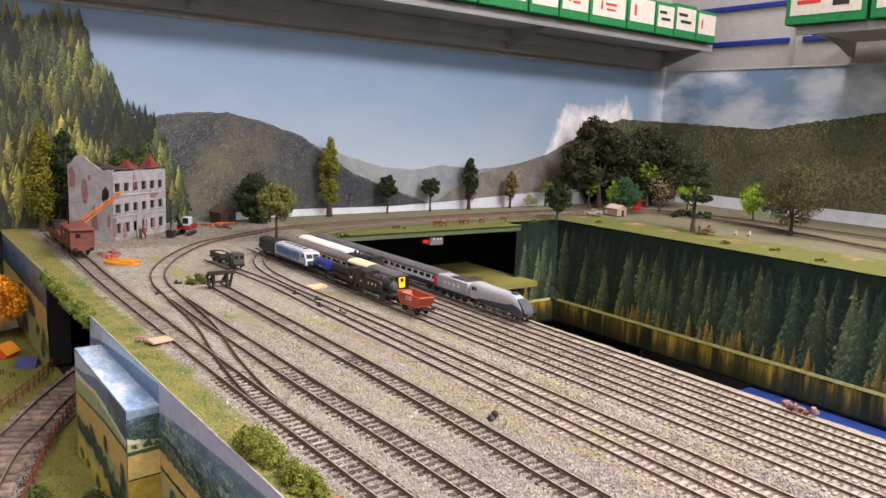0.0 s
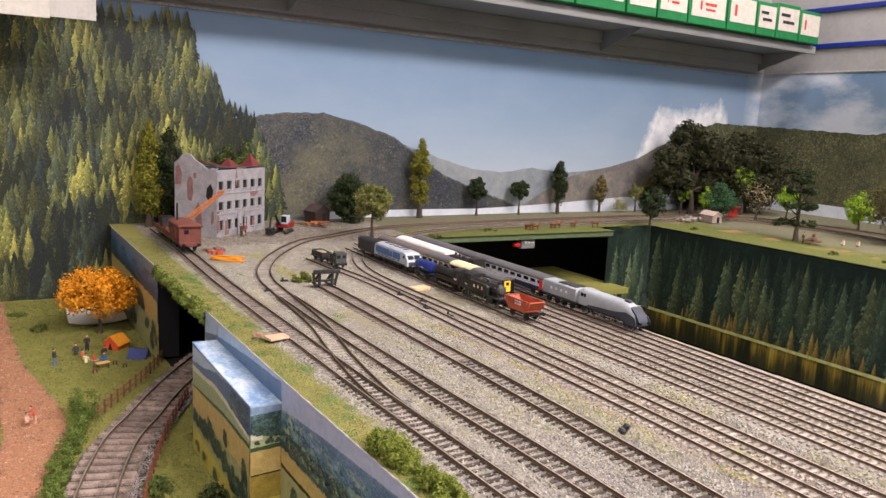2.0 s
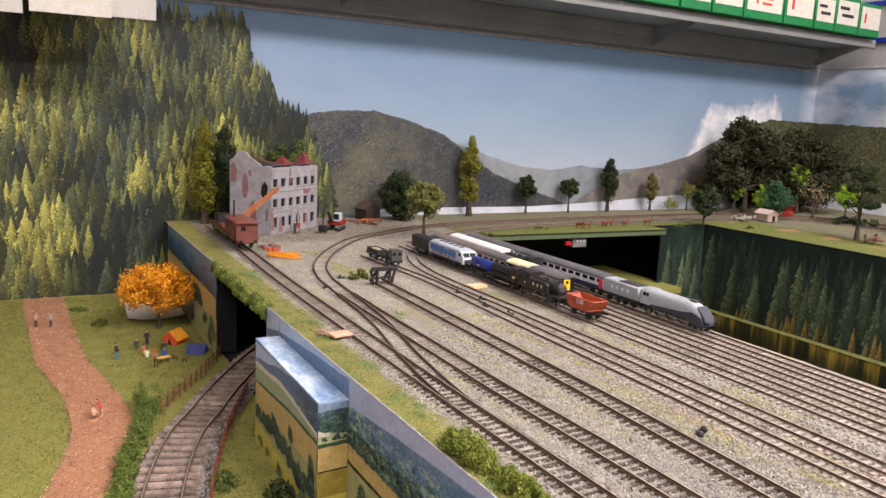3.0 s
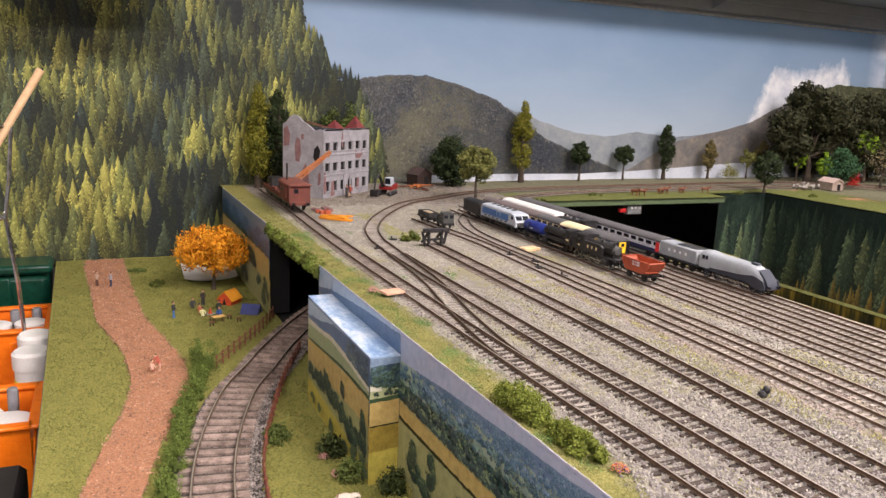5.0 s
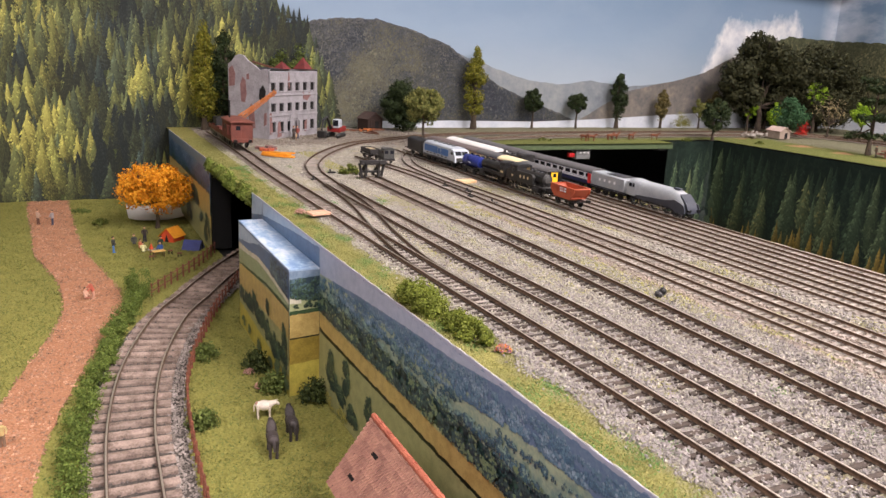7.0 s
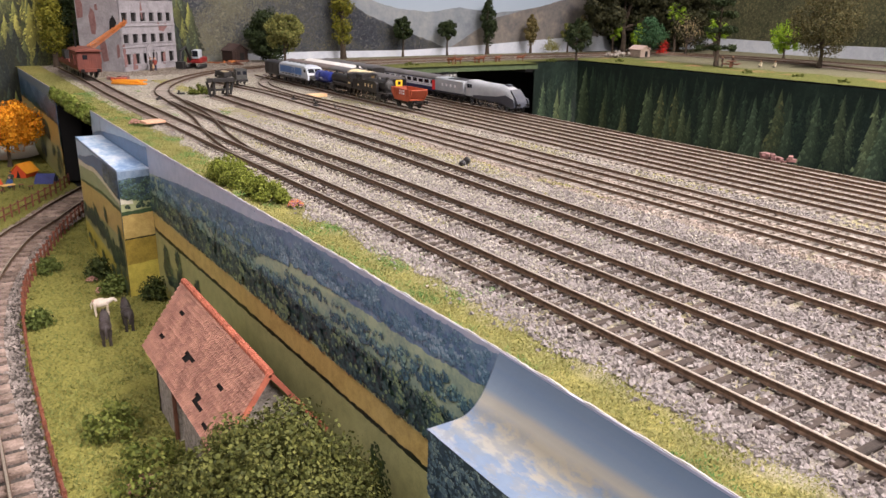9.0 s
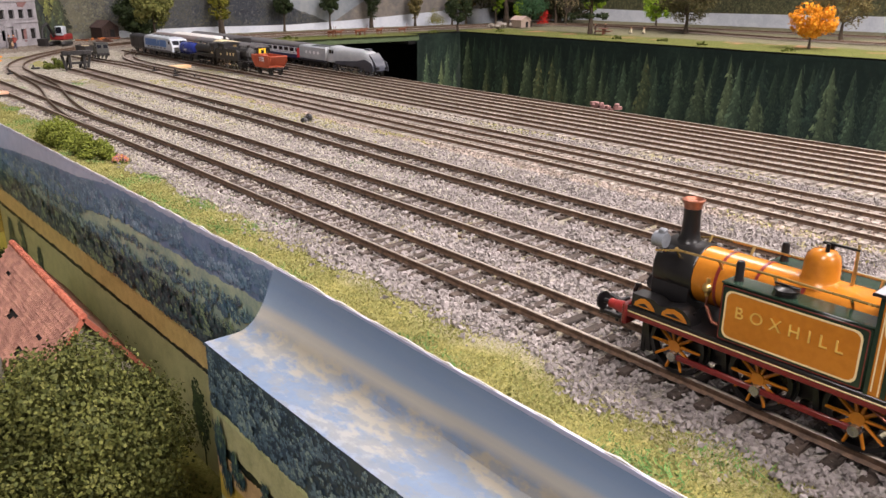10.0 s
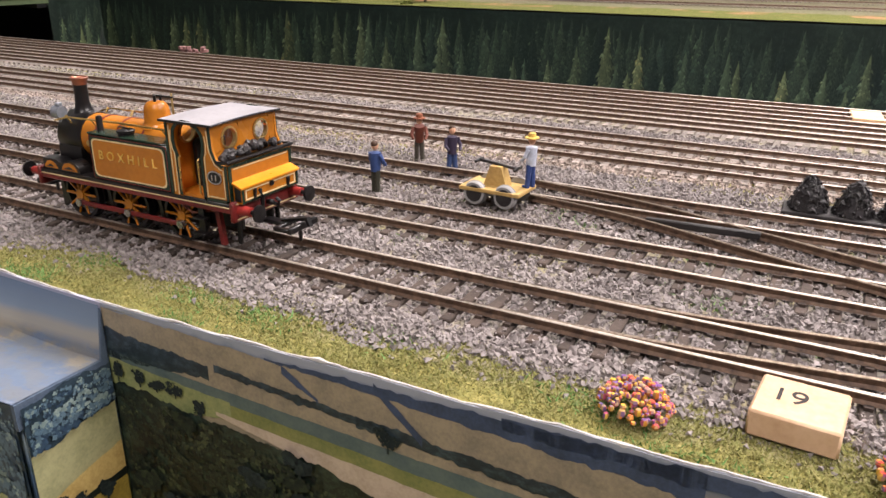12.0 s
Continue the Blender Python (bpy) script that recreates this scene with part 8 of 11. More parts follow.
tree("small dark green tree on the bank corner", 1.30, 1.335, 0, 0.092, 0.06, "dark", "round", 0.2, 20, n=54)
tree("pale olive tree by the sidings", 0.565, 1.29, 0, 0.098, 0.062, "olive", "round", 0.42, 22, n=80)
tree("dark green dense round tree behind the shed", 0.614, 1.50, 0, 0.1, 0.084, "dark", "round", 0.03, 23, 0.0018, 130, 150)
tree("tall yellow-green poplar beside the ruin", 0.225, 1.52, 0, 0.196, 0.056, "gold", "column", 0.05, 24, n=90)
tree("tall dark green poplar beside the ruin", 0.262, 1.515, 0, 0.192, 0.06, "dark", "column", 0.08, 25, n=90)
tree("green tree behind the ruined house", 0.395, 1.545, 0, 0.155, 0.1, "mid", "round", 0.35, 26, n=60)
tree("golden orange autumn tree on the meadow", 0.112, 1.29, FIELD, 0.098, 0.104, "orange", "round", 0.34, 27, 0.0019, 90, 110)
tree("big mossy green round tree beside the barn", 0.120, 0.207, FIELD, 0.094, 0.078, "foam", "round", 0.04, 28, 0.00085, 240, 420)
tree("bronze-green tree far down the side", 1.70, 0.62, 0, 0.12, 0.1, "brown", "round", 0.2, 29, 0.002, 40, 80)
tree("mid-green tree far down the side", 1.62, 0.28, 0, 0.07, 0.06, "mid", "round", 0.3, 30, n=50)

# hedge by the low track, bushes
hl = spline([(0.056, 0.94), (0.042, 0.88), (0.022, 0.80), (0.006, 0.71), (-0.009, 0.63), (-0.017, 0.54), (-0.030, 0.42), (-0.03, 0.3)], 0.012)
rr = random.Random(6)
cen = [(p[0] + rr.uniform(-0.009, 0.009), p[1] + rr.uniform(-0.006, 0.006), FIELD + rr.uniform(0.002, 0.013)) for p in hl for i in range(8)]
cen += [(0.057 + rr.uniform(-0.013, 0.013), 0.945 + rr.uniform(-0.018, 0.018), FIELD + rr.uniform(0.004, 0.028)) for i in range(34)]
hedge = thing("hedge", 0, 0, 0, label="low green hedge between path and track", category="hedge")
cuts = [0.27, 0.42, 0.54, 0.64, 0.73, 0.80, 0.87, 0.92, 1.0]
for i, (a, b) in enumerate(zip(cuts[:-1], cuts[1:])):
    clump = [c for c in cen if a <= c[1] < b]
    V, F = leaf_cloud(clump, [rr.uniform(0.004, 0.008) for c in clump], 110, 0.0008, 5 + i, 0.3)
    part("shrub", soup("shrub", V, F, LEAF["hedge"]), None, hedge)
B = "bushes on the meadow"
for i, (bx, by, br, bh, lf) in enumerate(((0.098, 0.736, 0.012, 0.016, "mid"), (0.136, 0.690, 0.010, 0.022, "bottle"), (0.141, 0.645, 0.011, 0.020, "mid"), (0.167, 0.613, 0.009, 0.026, "bottle"), (0.034, 1.335, 0.012, 0.012, "moss"), (0.092, 0.40, 0.016, 0.024, "moss"), (0.074, 0.597, 0.009, 0.018, "mid"), (0.10, 0.335, 0.022, 0.03, "moss"), (0.006, 1.44, 0.014, 0.008, "mid"), (0.12, 0.255, 0.018, 0.03, "mid"))):
    bush("rough green bush on the meadow", bx, by, FIELD, br, br, bh, lf, seed=20 + i, group=B)
bush("green leafy bush on the yard edge", 0.192, 0.462, 0.0, 0.010, 0.026, 0.021, "edge", 60, 170, 0.0007, 41)
bush("low brown-tinged bush on the yard edge", 0.197, 0.408, 0.0, 0.009, 0.027, 0.013, "edge", 60, 170, 0.0007, 42)
bush("tuft of bright weeds by the buffer stop", 0.322, 0.985, 0.0, 0.014, 0.012, 0.015, "moss", 20, 60, 0.0011, 43)
for i, (bx, by) in enumerate(((0.70, 1.30), (0.86, 1.345), (1.37, 1.27), (1.38, 0.93), (1.40, 0.83), (1.36, 0.72), (1.35, 0.55), (1.22, 1.33), (0.25, 1.40))):
    bush("low grass tuft on the verge", bx, by, -0.002 if bx > 0.6 else 0, 0.014, 0.010, 0.008, "moss", 12, 50, 0.0013, 50 + i, "grass_tuft", "verge tufts")
for i, by in enumerate(np.arange(0.872, 1.135, 0.017)):
    r = random.Random(int(i) + 90)
    bush("hanging green ivy over the tunnel mouth", fascia_x(by) + 0.002, float(by), -0.012, 0.007, 0.012, 0.018, "moss" if i % 3 == 0 else "fresh", 20, 70, 0.0013, 60 + i, "ivy", "ivy over the tunnel")

# ---- rolling stock ----
def stock_paint(name, a, b=None, rough=0.4):
    return paint(name, a, b, rough, scale=50, fine=700, bump=0.05)


M_GREYROOF = stock_paint("grey_coach_roof", C(92, 90, 91), C(74, 72, 74), 0.6)
M_BROWNROOF = stock_paint("brown_grey_coach_roof", C(112, 100, 98), C(88, 78, 77), 0.65)
M_WHITEROOF = stock_paint("white_coach_roof", C(226, 224, 222), C(204, 202, 200), 0.5)
M_CREAMROOF = stock_paint("cream_roof", C(224, 210, 172), C(204, 190, 150), 0.5)
M_MAROON = stock_paint("maroon_coach", C(104, 36, 40), C(84, 28, 32))
M_NAVY = stock_paint("navy_coach", C(38, 44, 84), C(30, 34, 66))
M_STRIPE = stock_paint("white_stripe", C(216, 216, 222), C(196, 196, 204))
M_YELLOW = stock_paint("warning_yellow", C(232, 186, 40), C(212, 164, 30))
M_REDEND = stock_paint("red_coach_end", C(206, 48, 48), C(180, 36, 38))
M_DARKWIN = stock_paint("dark_window", C(30, 32, 40), C(20, 22, 28), 0.2)
M_SILVER = stock_paint("silver_grey_engine", C(156, 160, 165), C(134, 138, 144), 0.32)
M_SLATE = stock_paint("slate_grey_engine", C(62, 65, 74), C(48, 51, 60), 0.35)
M_BLUEW = stock_paint("bright_blue_engine", C(66, 110, 168), C(52, 92, 148))
M_WHITEW = stock_paint("off_white_engine", C(176, 182, 190), C(154, 160, 170))
M_TANKB = stock_paint("deep_blue_tank", C(38, 50, 122), C(29, 39, 98), 0.3)
M_BLACKW = stock_paint("sooty_black", C(44, 42, 42), C(26, 25, 26), 0.5)
M_HOPPER = stock_paint("orange_red_hopper", C(174, 84, 55), C(144, 64, 42), 0.5)
M_OXIDE = stock_paint("red_oxide_van", C(112, 61, 51), C(88, 47, 40), 0.7)
M_OXROOF = stock_paint("faded_red_roof", C(128, 76, 64), C(104, 60, 52), 0.7)
M_GREYW = stock_paint("grey_engine", C(70, 70, 68), C(48, 48, 47), 0.6)


def chassis(parent, length, width=24.0, axles=2, base=None, high=13.0):
    """Underframe, wheels, buffers and couplings of a vehicle; sizes in mm, middle at the origin."""
    g = GM().box((0, 0, high - 2), (width - 4, length - 2, 2.2), 0.3)
    for s in (-1, 1):
        g.box((s * (width / 2 - 2), 0, high - 2.4), (1.2, length - 2, 3.0), 0.2)
    part("underframe", g, M_LBLACK, parent)
    base = base or length * 0.55
    ys = [base / 2, -base / 2] if axles == 2 else [length / 2 - 14, length / 2 - 34, -length / 2 + 14, -length / 2 + 34]
    for ay in ys:
        for s in (-1, 1):
            w = part("wheel", GM().lathe([(1.0, -0.9), (5.4, -0.9), (5.6, -0.4), (5.6, 0.9), (6.1, 1.0), (6.1, 1.4), (1.0, 1.4)], (0, 0, 0), 16, "x"), M_LBLACK, parent)
            w.matrix_basis = pose(s * 0.0088, ay * 0.001, 0.0062, 0, 0, 0 if s < 0 else 180)
            part("axle_guard", GM().box((s * 11.2, ay, 7.6), (1.4, 5.6, 5.6), 0.5).box((s * 11.2, ay, 10.2), (1.6, 9.6, 1.2), 0.3), M_LBLACK, parent)
    for s in (-1, 1):
        for x in (-11, 11):
            buffer(parent, x * 0.9, (length / 2 - 1) * s, high - 0.6, s * 0.62, M_LBLACK)


def vehicle(name, x, y, label, category="wagon", group="yard stock", rz=0.0, k=0.77):
    """A vehicle of the smaller stock in the storage yard, built at k of the engine's scale."""
    ob = thing(name, x, y, RAIL_TOP, rz, label, category, group)
    ob.scale = (k * 0.93, k, k * 0.9)
    return ob


def barrel_roof(g, w, l, z, rise, over=0.6, y0=0.0):
    pts = [(-w / 2 - over, z - 0.6)] + [(-(w / 2 + over) * math.cos(math.pi * i / 12), z + rise * math.sin(math.pi * i / 12)) for i in range(13)] + [(w / 2 + over, z - 0.6)]
    return g.prism(pts, y0 - l / 2, y0 + l / 2, "xz")


def coach(x, y, length, label, side, roof, stripe=None, win=9, front=None, w=31.0):
    c = vehicle("coach", x, y, label, "coach")
    chassis(c, length, 26, 4)
    part("body", GM().box((0, 0, 23), (w, length, 21), 0.8), side, c)
    part("roof", barrel_roof(GM(), w, length, 33.5, 6.5), roof, c)
    if stripe:
        for s in (-1, 1):
            part("stripe", GM().box((s * (w / 2 + 0.1), 0, 27), (0.4, length - 1, 9.5)), stripe, c)
    for i in range(win):
        yy = -length / 2 + length * (i + 0.5) / win
        for s in (-1, 1):
            part("window", GM().box((s * (w / 2 + 0.3), yy, 27.5), (0.5, length / win * 0.72, 6.4), 0.15), M_DARKWIN, c)
    for s in (-1, 1):
        part("corridor_end", GM().box((0, s * (length / 2 + 0.8), 23), (11, 1.6, 22), 0.4), M_LBLACK, c)
    if front:
        fe = part("coach_front", GM().box((0, -length / 2 - 0.6, 24), (w - 0.6, 1.2, 22), 0.5), M_LBLACK, c)
        part("end_panel", GM().box((0, -length / 2 - 1.5, 23.5), (13, 1.0, 19), 0.3), front, fe)
        part("end_window", GM().box((0, -length / 2 - 2.0, 28), (6, 0.5, 6), 0.2), M_DARKWIN, fe)
    return c


def red_van():
    v = vehicle("brake_van", 0.2285, 1.238, "faded red-brown wooden brake van with small windows", "van", k=1.17)
    chassis(v, 62, 26, 2)
    b = part("body", GM().box((0, 0, 25), (29, 58, 25), 0.5), M_OXIDE, v)
    for i in range(7):
        for s in (-1, 1):
            part("plank", GM().box((s * 14.7, -25 + i * 8.4, 24.5), (0.6, 7.8, 23), 0.15), M_OXIDE, b)
    for i in range(4):
        part("plank", GM().box((-11 + i * 7.3, -29.2, 24.5), (6.8, 0.6, 23), 0.15), M_OXIDE, b)
    part("roof", barrel_roof(GM(), 30, 66, 38, 4.0, 1.2), M_OXROOF, v)
    part("roof_band", GM().box((0, -33, 38.6), (33, 0.8, 1.6), 0.2), M_OXIDE, v)
    for s in (-1, 1):
        part("window", GM().box((s * 15.1, 10, 29), (0.5, 8, 7), 0.2), M_DARKWIN, b)
        part("lookout", GM().box((s * 16.2, -14, 26), (3.0, 9, 14), 0.4), M_OXIDE, b)
    part("window", GM().box((-5, -29.6, 30), (6, 0.6, 6), 0.2), M_DARKWIN, b)
    part("door", GM().box((6, -29.7, 23), (7, 0.6, 18), 0.2), M_OXIDE, b)
    part("stove_pipe", GM().cyl((-8, 12, 40), (-8, 12, 66), 1.2, None, 8), M_LBLACK, v)
    part("headstock", GM().box((0, -31, 12.4), (28, 2, 5), 0.3), M_OXIDE, v)


def flat_wagon():
    v = vehicle("flat_wagon", 0.2275, 1.345, "red-brown flat wagon loaded with scrap", "wagon", k=1.1)
    chassis(v, 120, 26, 4)
    part("deck", GM().box((0, 0, 15), (28, 118, 3), 0.4), M_OXIDE, v)
    for s in (-1, 1):
        part("side_rail", GM().box((s * 13.6, 0, 18.5), (0.9, 116, 4.5), 0.2), M_OXIDE, v)
    r = random.Random(2)
    for i in range(9):
        part("scrap", GM().box((r.uniform(-9, 9), -48 + i * 11, 19), (r.uniform(5, 12), r.uniform(6, 14), r.uniform(4, 8)), 0.5, r.uniform(0, 60)), M_OXIDE if i % 3 else M_BLACKW, v)
    part("crane_winch", GM().box((0, 26, 26), (20, 26, 16), 0.8), M_BLACKW, v)


M_JIB = stock_paint("orange_jib", C(178, 104, 48), C(146, 82, 36), 0.6)


def jib(x, y, z, x1, y1, z1):
    t = thing("crane_jib", x, y, z, label="orange lattice crane jib resting against the ruin", category="crane jib")
    d = Vector((x1 - x, y1 - y, z1 - z))
    u = d.normalized()
    s = u.cross(Vector((0, 0, 1))).normalized() * 0.0032
    v = s.cross(u).normalized() * 0.0032
    for a, b in ((1, 1), (1, -1), (-1, 1), (-1, -1)):
        part("chord", G().tube([s * a + v * b, d + s * a * 0.5 + v * b * 0.5], 0.0009, 5), M_JIB, t)
    n = 9
    for i in range(n):
        p, q = d * (i / n), d * ((i + 1) / n)
        for sg in (-1, 1):
            part("brace", G().tube([p + s * sg + v * sg * (1 if i % 2 else -1), q + s * sg - v * sg * (1 if i % 2 else -1)], 0.0006, 4), M_JIB, t)
        part("brace", G().tube([p + s + v, q - s + v], 0.0006, 4), M_JIB, t)


red_van()
flat_wagon()
jib(0.243, 1.285, 0.045, 0.312, 1.338, 0.083)

# row six: black van, diesel, blue tank, black engine, hopper
v = vehicle("black_van", 0.4835, 1.118, "sooty black bogie van with a curved roof", "van")
chassis(v, 74, 26, 2)
part("body", GM().box((0, 0, 23), (30, 72, 21), 0.7), M_BLACKW, v)
part("roof", barrel_roof(GM(), 30, 73, 33.4, 5.5), M_BLACKW, v)
for s in (-1, 1):
    for yy in (-24, 0, 24):
        part("door", GM().box((s * 15.2, yy, 23), (0.6, 16, 18), 0.2), M_BLACKW, v)

d = vehicle("diesel_engine", 0.4825, 1.028, "white model diesel engine with broad blue panels", "locomotive", k=0.83)
chassis(d, 128, 28, 4)
g = GM().prism([(-64, 12), (-64, 22), (-56, 34), (-46, 35), (60, 35), (64, 30), (64, 12)], -15, 15, "yz")
b = part("body", g, M_WHITEW, d)
part("roof", barrel_roof(GM(), 28, 106, 35, 3.4, 0.2, 6), M_WHITEW, d)
for s in (-1, 1):
    for y0, y1 in ((-38, -10), (4, 58)):
        part("blue_panel", GM().box((s * 15.1, (y0 + y1) / 2, 25.5), (0.5, y1 - y0, 12.5), 0.1), M_BLUEW, b)
    part("badge", GM().prism([(-9, 20), (3, 20), (1, 31), (-7, 31)], s * 15.0, s * 15.4, "yz"), M_BLUEW, b)
    part("band", GM().box((s * 15.2, 2, 13.2), (0.5, 120, 2.0)), M_SLATE, b)
    for i in range(6):
        part("grille", GM().box((s * 15.2, -30 + i * 15, 17), (0.4, 8, 2.2)), M_GREYW, b)
    part("cab_window", GM().box((s * 15.1, -51, 28), (0.6, 7, 5.5), 0.2), M_DARKWIN, b)
    part("cab_door", GM().box((s * 15.1, -43, 23), (0.5, 5, 17), 0.1), M_WHITEW, b)
for sx in (-1, 1):
    part("front_window", GM().box((sx * 6.6, -60.4, 28.4), (11.5, 0.9, 8), 0.2, rx=-33), M_DARKWIN, b)
part("front_panel", GM().box((0, -64.3, 17), (24, 0.8, 8), 0.2), M_GREYW, b)
part("front_stripe", GM().box((0, -64.6, 21.4), (27, 0.6, 1.2)), M_STRIPE, b)
for i in range(5):
    part("roof_fan", GM().cyl((0, -32 + i * 18, 38), (0, -32 + i * 18, 39.4), 5, None, 14), M_GREYW, d)

t = vehicle("tank_wagon", 0.4825, 0.940, "deep blue tank wagon with a round filler", "wagon")
chassis(t, 64, 24, 2)
tk = part("tank", GM().lathe([(3, -29.5), (9.4, -29), (10.8, -27), (10.8, 27), (9.4, 29), (3, 29.5)], (0, 0, 23.5), 22, "y"), M_TANKB, t)
part("filler", GM().cyl((0, 0, 32), (0, 0, 35.4), 3.2, 3.0, 12), M_TANKB, tk)
for yy in (-20, -7, 7, 20):
    part("strap", GM().lathe([(10.8, yy - 0.7), (11.2, yy - 0.6), (11.2, yy + 0.6), (10.8, yy + 0.7)], (0, 0, 23.5), 22, "y"), M_TANKB, tk)
for s in (-1, 1):
    part("marking", GM().box((s * 10.5, 0, 22.5), (0.4, 12, 3)), M_STRIPE, tk)
    part("ladder", GM().box((s * 10.9, 4, 24), (0.5, 0.5, 18)).box((s * 10.9, 7, 24), (0.5, 0.5, 18)).box((s * 10.9, 5.5, 20), (0.5, 3, 0.5)).box((s * 10.9, 5.5, 25), (0.5, 3, 0.5)), M_LBLACK, tk)


def steam_engine(x, y, label, rz=0):
    e = vehicle("steam_engine", x, y, label, "locomotive", rz=rz)
    part("running_plate", GM().box((0, 0, 16), (29, 92, 1.4), 0.2), M_BLACKW, e)
    part("frame", GM().box((0, 0, 11), (14, 88, 9), 0.3), M_LBLACK, e)
    part("boiler", GM().lathe([(9.2, 24), (9.0, 0), (8.2, -28)], (0, 0, 27), 22, "y"), M_BLACKW, e)
    part("smokebox", GM().lathe([(8.8, -27), (8.8, -41), (7.4, -42.4), (2, -43)], (0, 0, 27), 22, "y"), M_BLACKW, e)
    part("chimney", GM().lathe([(3.8, 34.6), (2.8, 36), (2.6, 39), (3.2, 40.6)], (0, -35, 0), 14), M_BLACKW, e)
    part("dome", GM().lathe([(4, 34.5), (3.6, 36.5), (2.6, 38.4), (0.5, 39)], (0, -6, 0), 14), M_BLACKW, e)
    part("firebox", GM().box((0, 22, 27), (19, 16, 18), 3), M_BLACKW, e)
    part("cab", GM().box((0, 37, 28), (28, 15, 23), 0.6), M_BLACKW, e)
    part("cab_roof", barrel_roof(GM(), 28, 18, 39, 3.4, 0.4, 37), M_BLACKW, e)
    for s in (-1, 1):
        part("cab_window", GM().box((s * 14.1, 36, 32), (0.5, 8, 6), 0.2), M_DARKWIN, e)
        part("splasher", GM().box((s * 12, 0, 19), (2.5, 60, 5), 1.2), M_BLACKW, e)
        part("cylinder", GM().cyl((s * 12.4, -36, 10.5), (s * 12.4, -22, 10.5), 4.2, None, 14), M_BLACKW, e)
        part("connecting_rod", GM().box((s * 12.6, -2, 8.2), (0.9, 52, 1.8), 0.3), M_STEEL, e)
        for ay in (-20, 2, 24):
            wheel(e, s * 8.9, ay, 9.2, 9.2, M_LBLACK, M_LBLACK, None, 10, s)
        part("marking", GM().box((s * 14.2, 37, 24), (0.3, 8, 3)), M_CREAM, e)
        buffer(e, s * 11, -46, 13.4, -1, M_LBLACK)
    part("buffer_beam", GM().box((0, -45.6, 13.4), (28, 1.4, 6), 0.3), M_LBLACK, e)
    return e


steam_engine(0.4825, 0.8775, "black model steam engine with a round-topped boiler", 180)


def side_tank_engine(x, y, label):
    """A big black tank engine: long side tanks with cream marks, cab and bunker behind, outside cylinders."""
    e = vehicle("steam_engine", x, y, label, "locomotive")
    part("running_plate", GM().box((0, 0, 16.4), (29, 108, 1.4), 0.2), M_BLACKW, e)
    part("frame", GM().box((0, 0, 11), (14, 104, 9), 0.3), M_LBLACK, e)
    part("boiler", GM().lathe([(9.0, 20), (9.0, -34)], (0, 0, 28.5), 22, "y"), M_BLACKW, e)
    part("smokebox", GM().lathe([(9.4, -33), (9.4, -46), (8.0, -47.4), (2, -48.2)], (0, 0, 28.5), 22, "y").box((0, -40, 20), (13, 12, 8)), M_BLACKW, e)
    part("smokebox_door", GM().lathe([(6.4, -47.4), (5.6, -48.6), (0.6, -49.4)], (0, 0, 28.5), 18, "y"), M_GREYW, e)
    part("chimney", GM().lathe([(3.8, 36.6), (2.8, 38), (2.6, 41), (3.3, 42.6), (2.2, 42.7)], (0, -40, 0), 14), M_BLACKW, e)
    part("dome", GM().lathe([(4.2, 36.6), (3.7, 39), (2.6, 40.6), (0.5, 41.2)], (0, -12, 0), 14), M_BLACKW, e)
    part("safety_valve", GM().cyl((-1.6, 8, 37), (-1.6, 8, 40.5), 0.9, None, 8).cyl((1.6, 8, 37), (1.6, 8, 40.5), 0.9, None, 8), M_BRASS, e)
    part("cab", GM().box((0, 30, 29), (28.6, 20, 25), 0.6), M_BLACKW, e)
    part("cab_roof", barrel_roof(GM(), 28.6, 23, 41, 3.6, 0.6, 30), M_BLACKW, e)
    part("bunker", GM().box((0, 47, 25), (27.6, 13, 17), 0.6), M_BLACKW, e)
    part("coal_bed", GM().box((0, 47, 34), (22, 10, 3.4), 1.4), M_COAL, e)
    for s in (-1, 1):
        tk = part("side_tank", GM().prism([(20, 17), (20, 34), (-22, 34), (-27, 30.5), (-27, 17)], s * 9.6, s * 14.4, "yz"), M_BLACKW, e)
        part("tank_edge", GM().box((s * 14.2, -1, 34.2), (1.0, 42, 0.8), 0.2), M_GREYW, tk)
        for i in range(3):
            part("marking", GM().box((s * 14.6, -13 + i * 11, 26), (0.3, 3.0, 5)), M_CREAM, tk)
        part("marking", GM().box((s * 14.45, 33, 24), (0.3, 5, 2.4)), M_CREAM, e)
        part("cab_window", GM().box((s * 14.4, 30, 34), (0.6, 9, 7), 0.2), M_DARKWIN, e)
        part("cylinder", GM().cyl((s * 12.4, -44, 11), (s * 12.4, -30, 11), 4.6, None, 14), M_BLACKW, e)
        part("connecting_rod", GM().box((s * 12.8, -8, 8.6), (0.9, 46, 1.8), 0.3), M_STEEL, e)
        part("coupling_rod", GM().box((s * 12.0, 0, 7.6), (0.9, 46, 1.6), 0.3), M_STEEL, e)
        part("handrail", GM().tube([(s * 10.2, -28, 34), (s * 10.2, -46, 33.4)], 0.35, 5), M_STEEL, e)
        for ay in (-22, 0, 22):
            wheel(e, s * 8.9, ay, 9.6, 9.6, M_GREYW, M_STEEL, None, 12, s)
        wheel(e, s * 8.9, -46, 6.0, 6.0, M_LBLACK, M_STEEL, None, 8, s)
        wheel(e, s * 8.9, 43, 6.0, 6.0, M_LBLACK, M_STEEL, None, 8, s)
        buffer(e, s * 11, -54, 13.4, -1, M_LBLACK)
        part("lamp_iron", GM().box((s * 9, -52, 18.4), (0.8, 0.8, 3)), M_LBLACK, e)
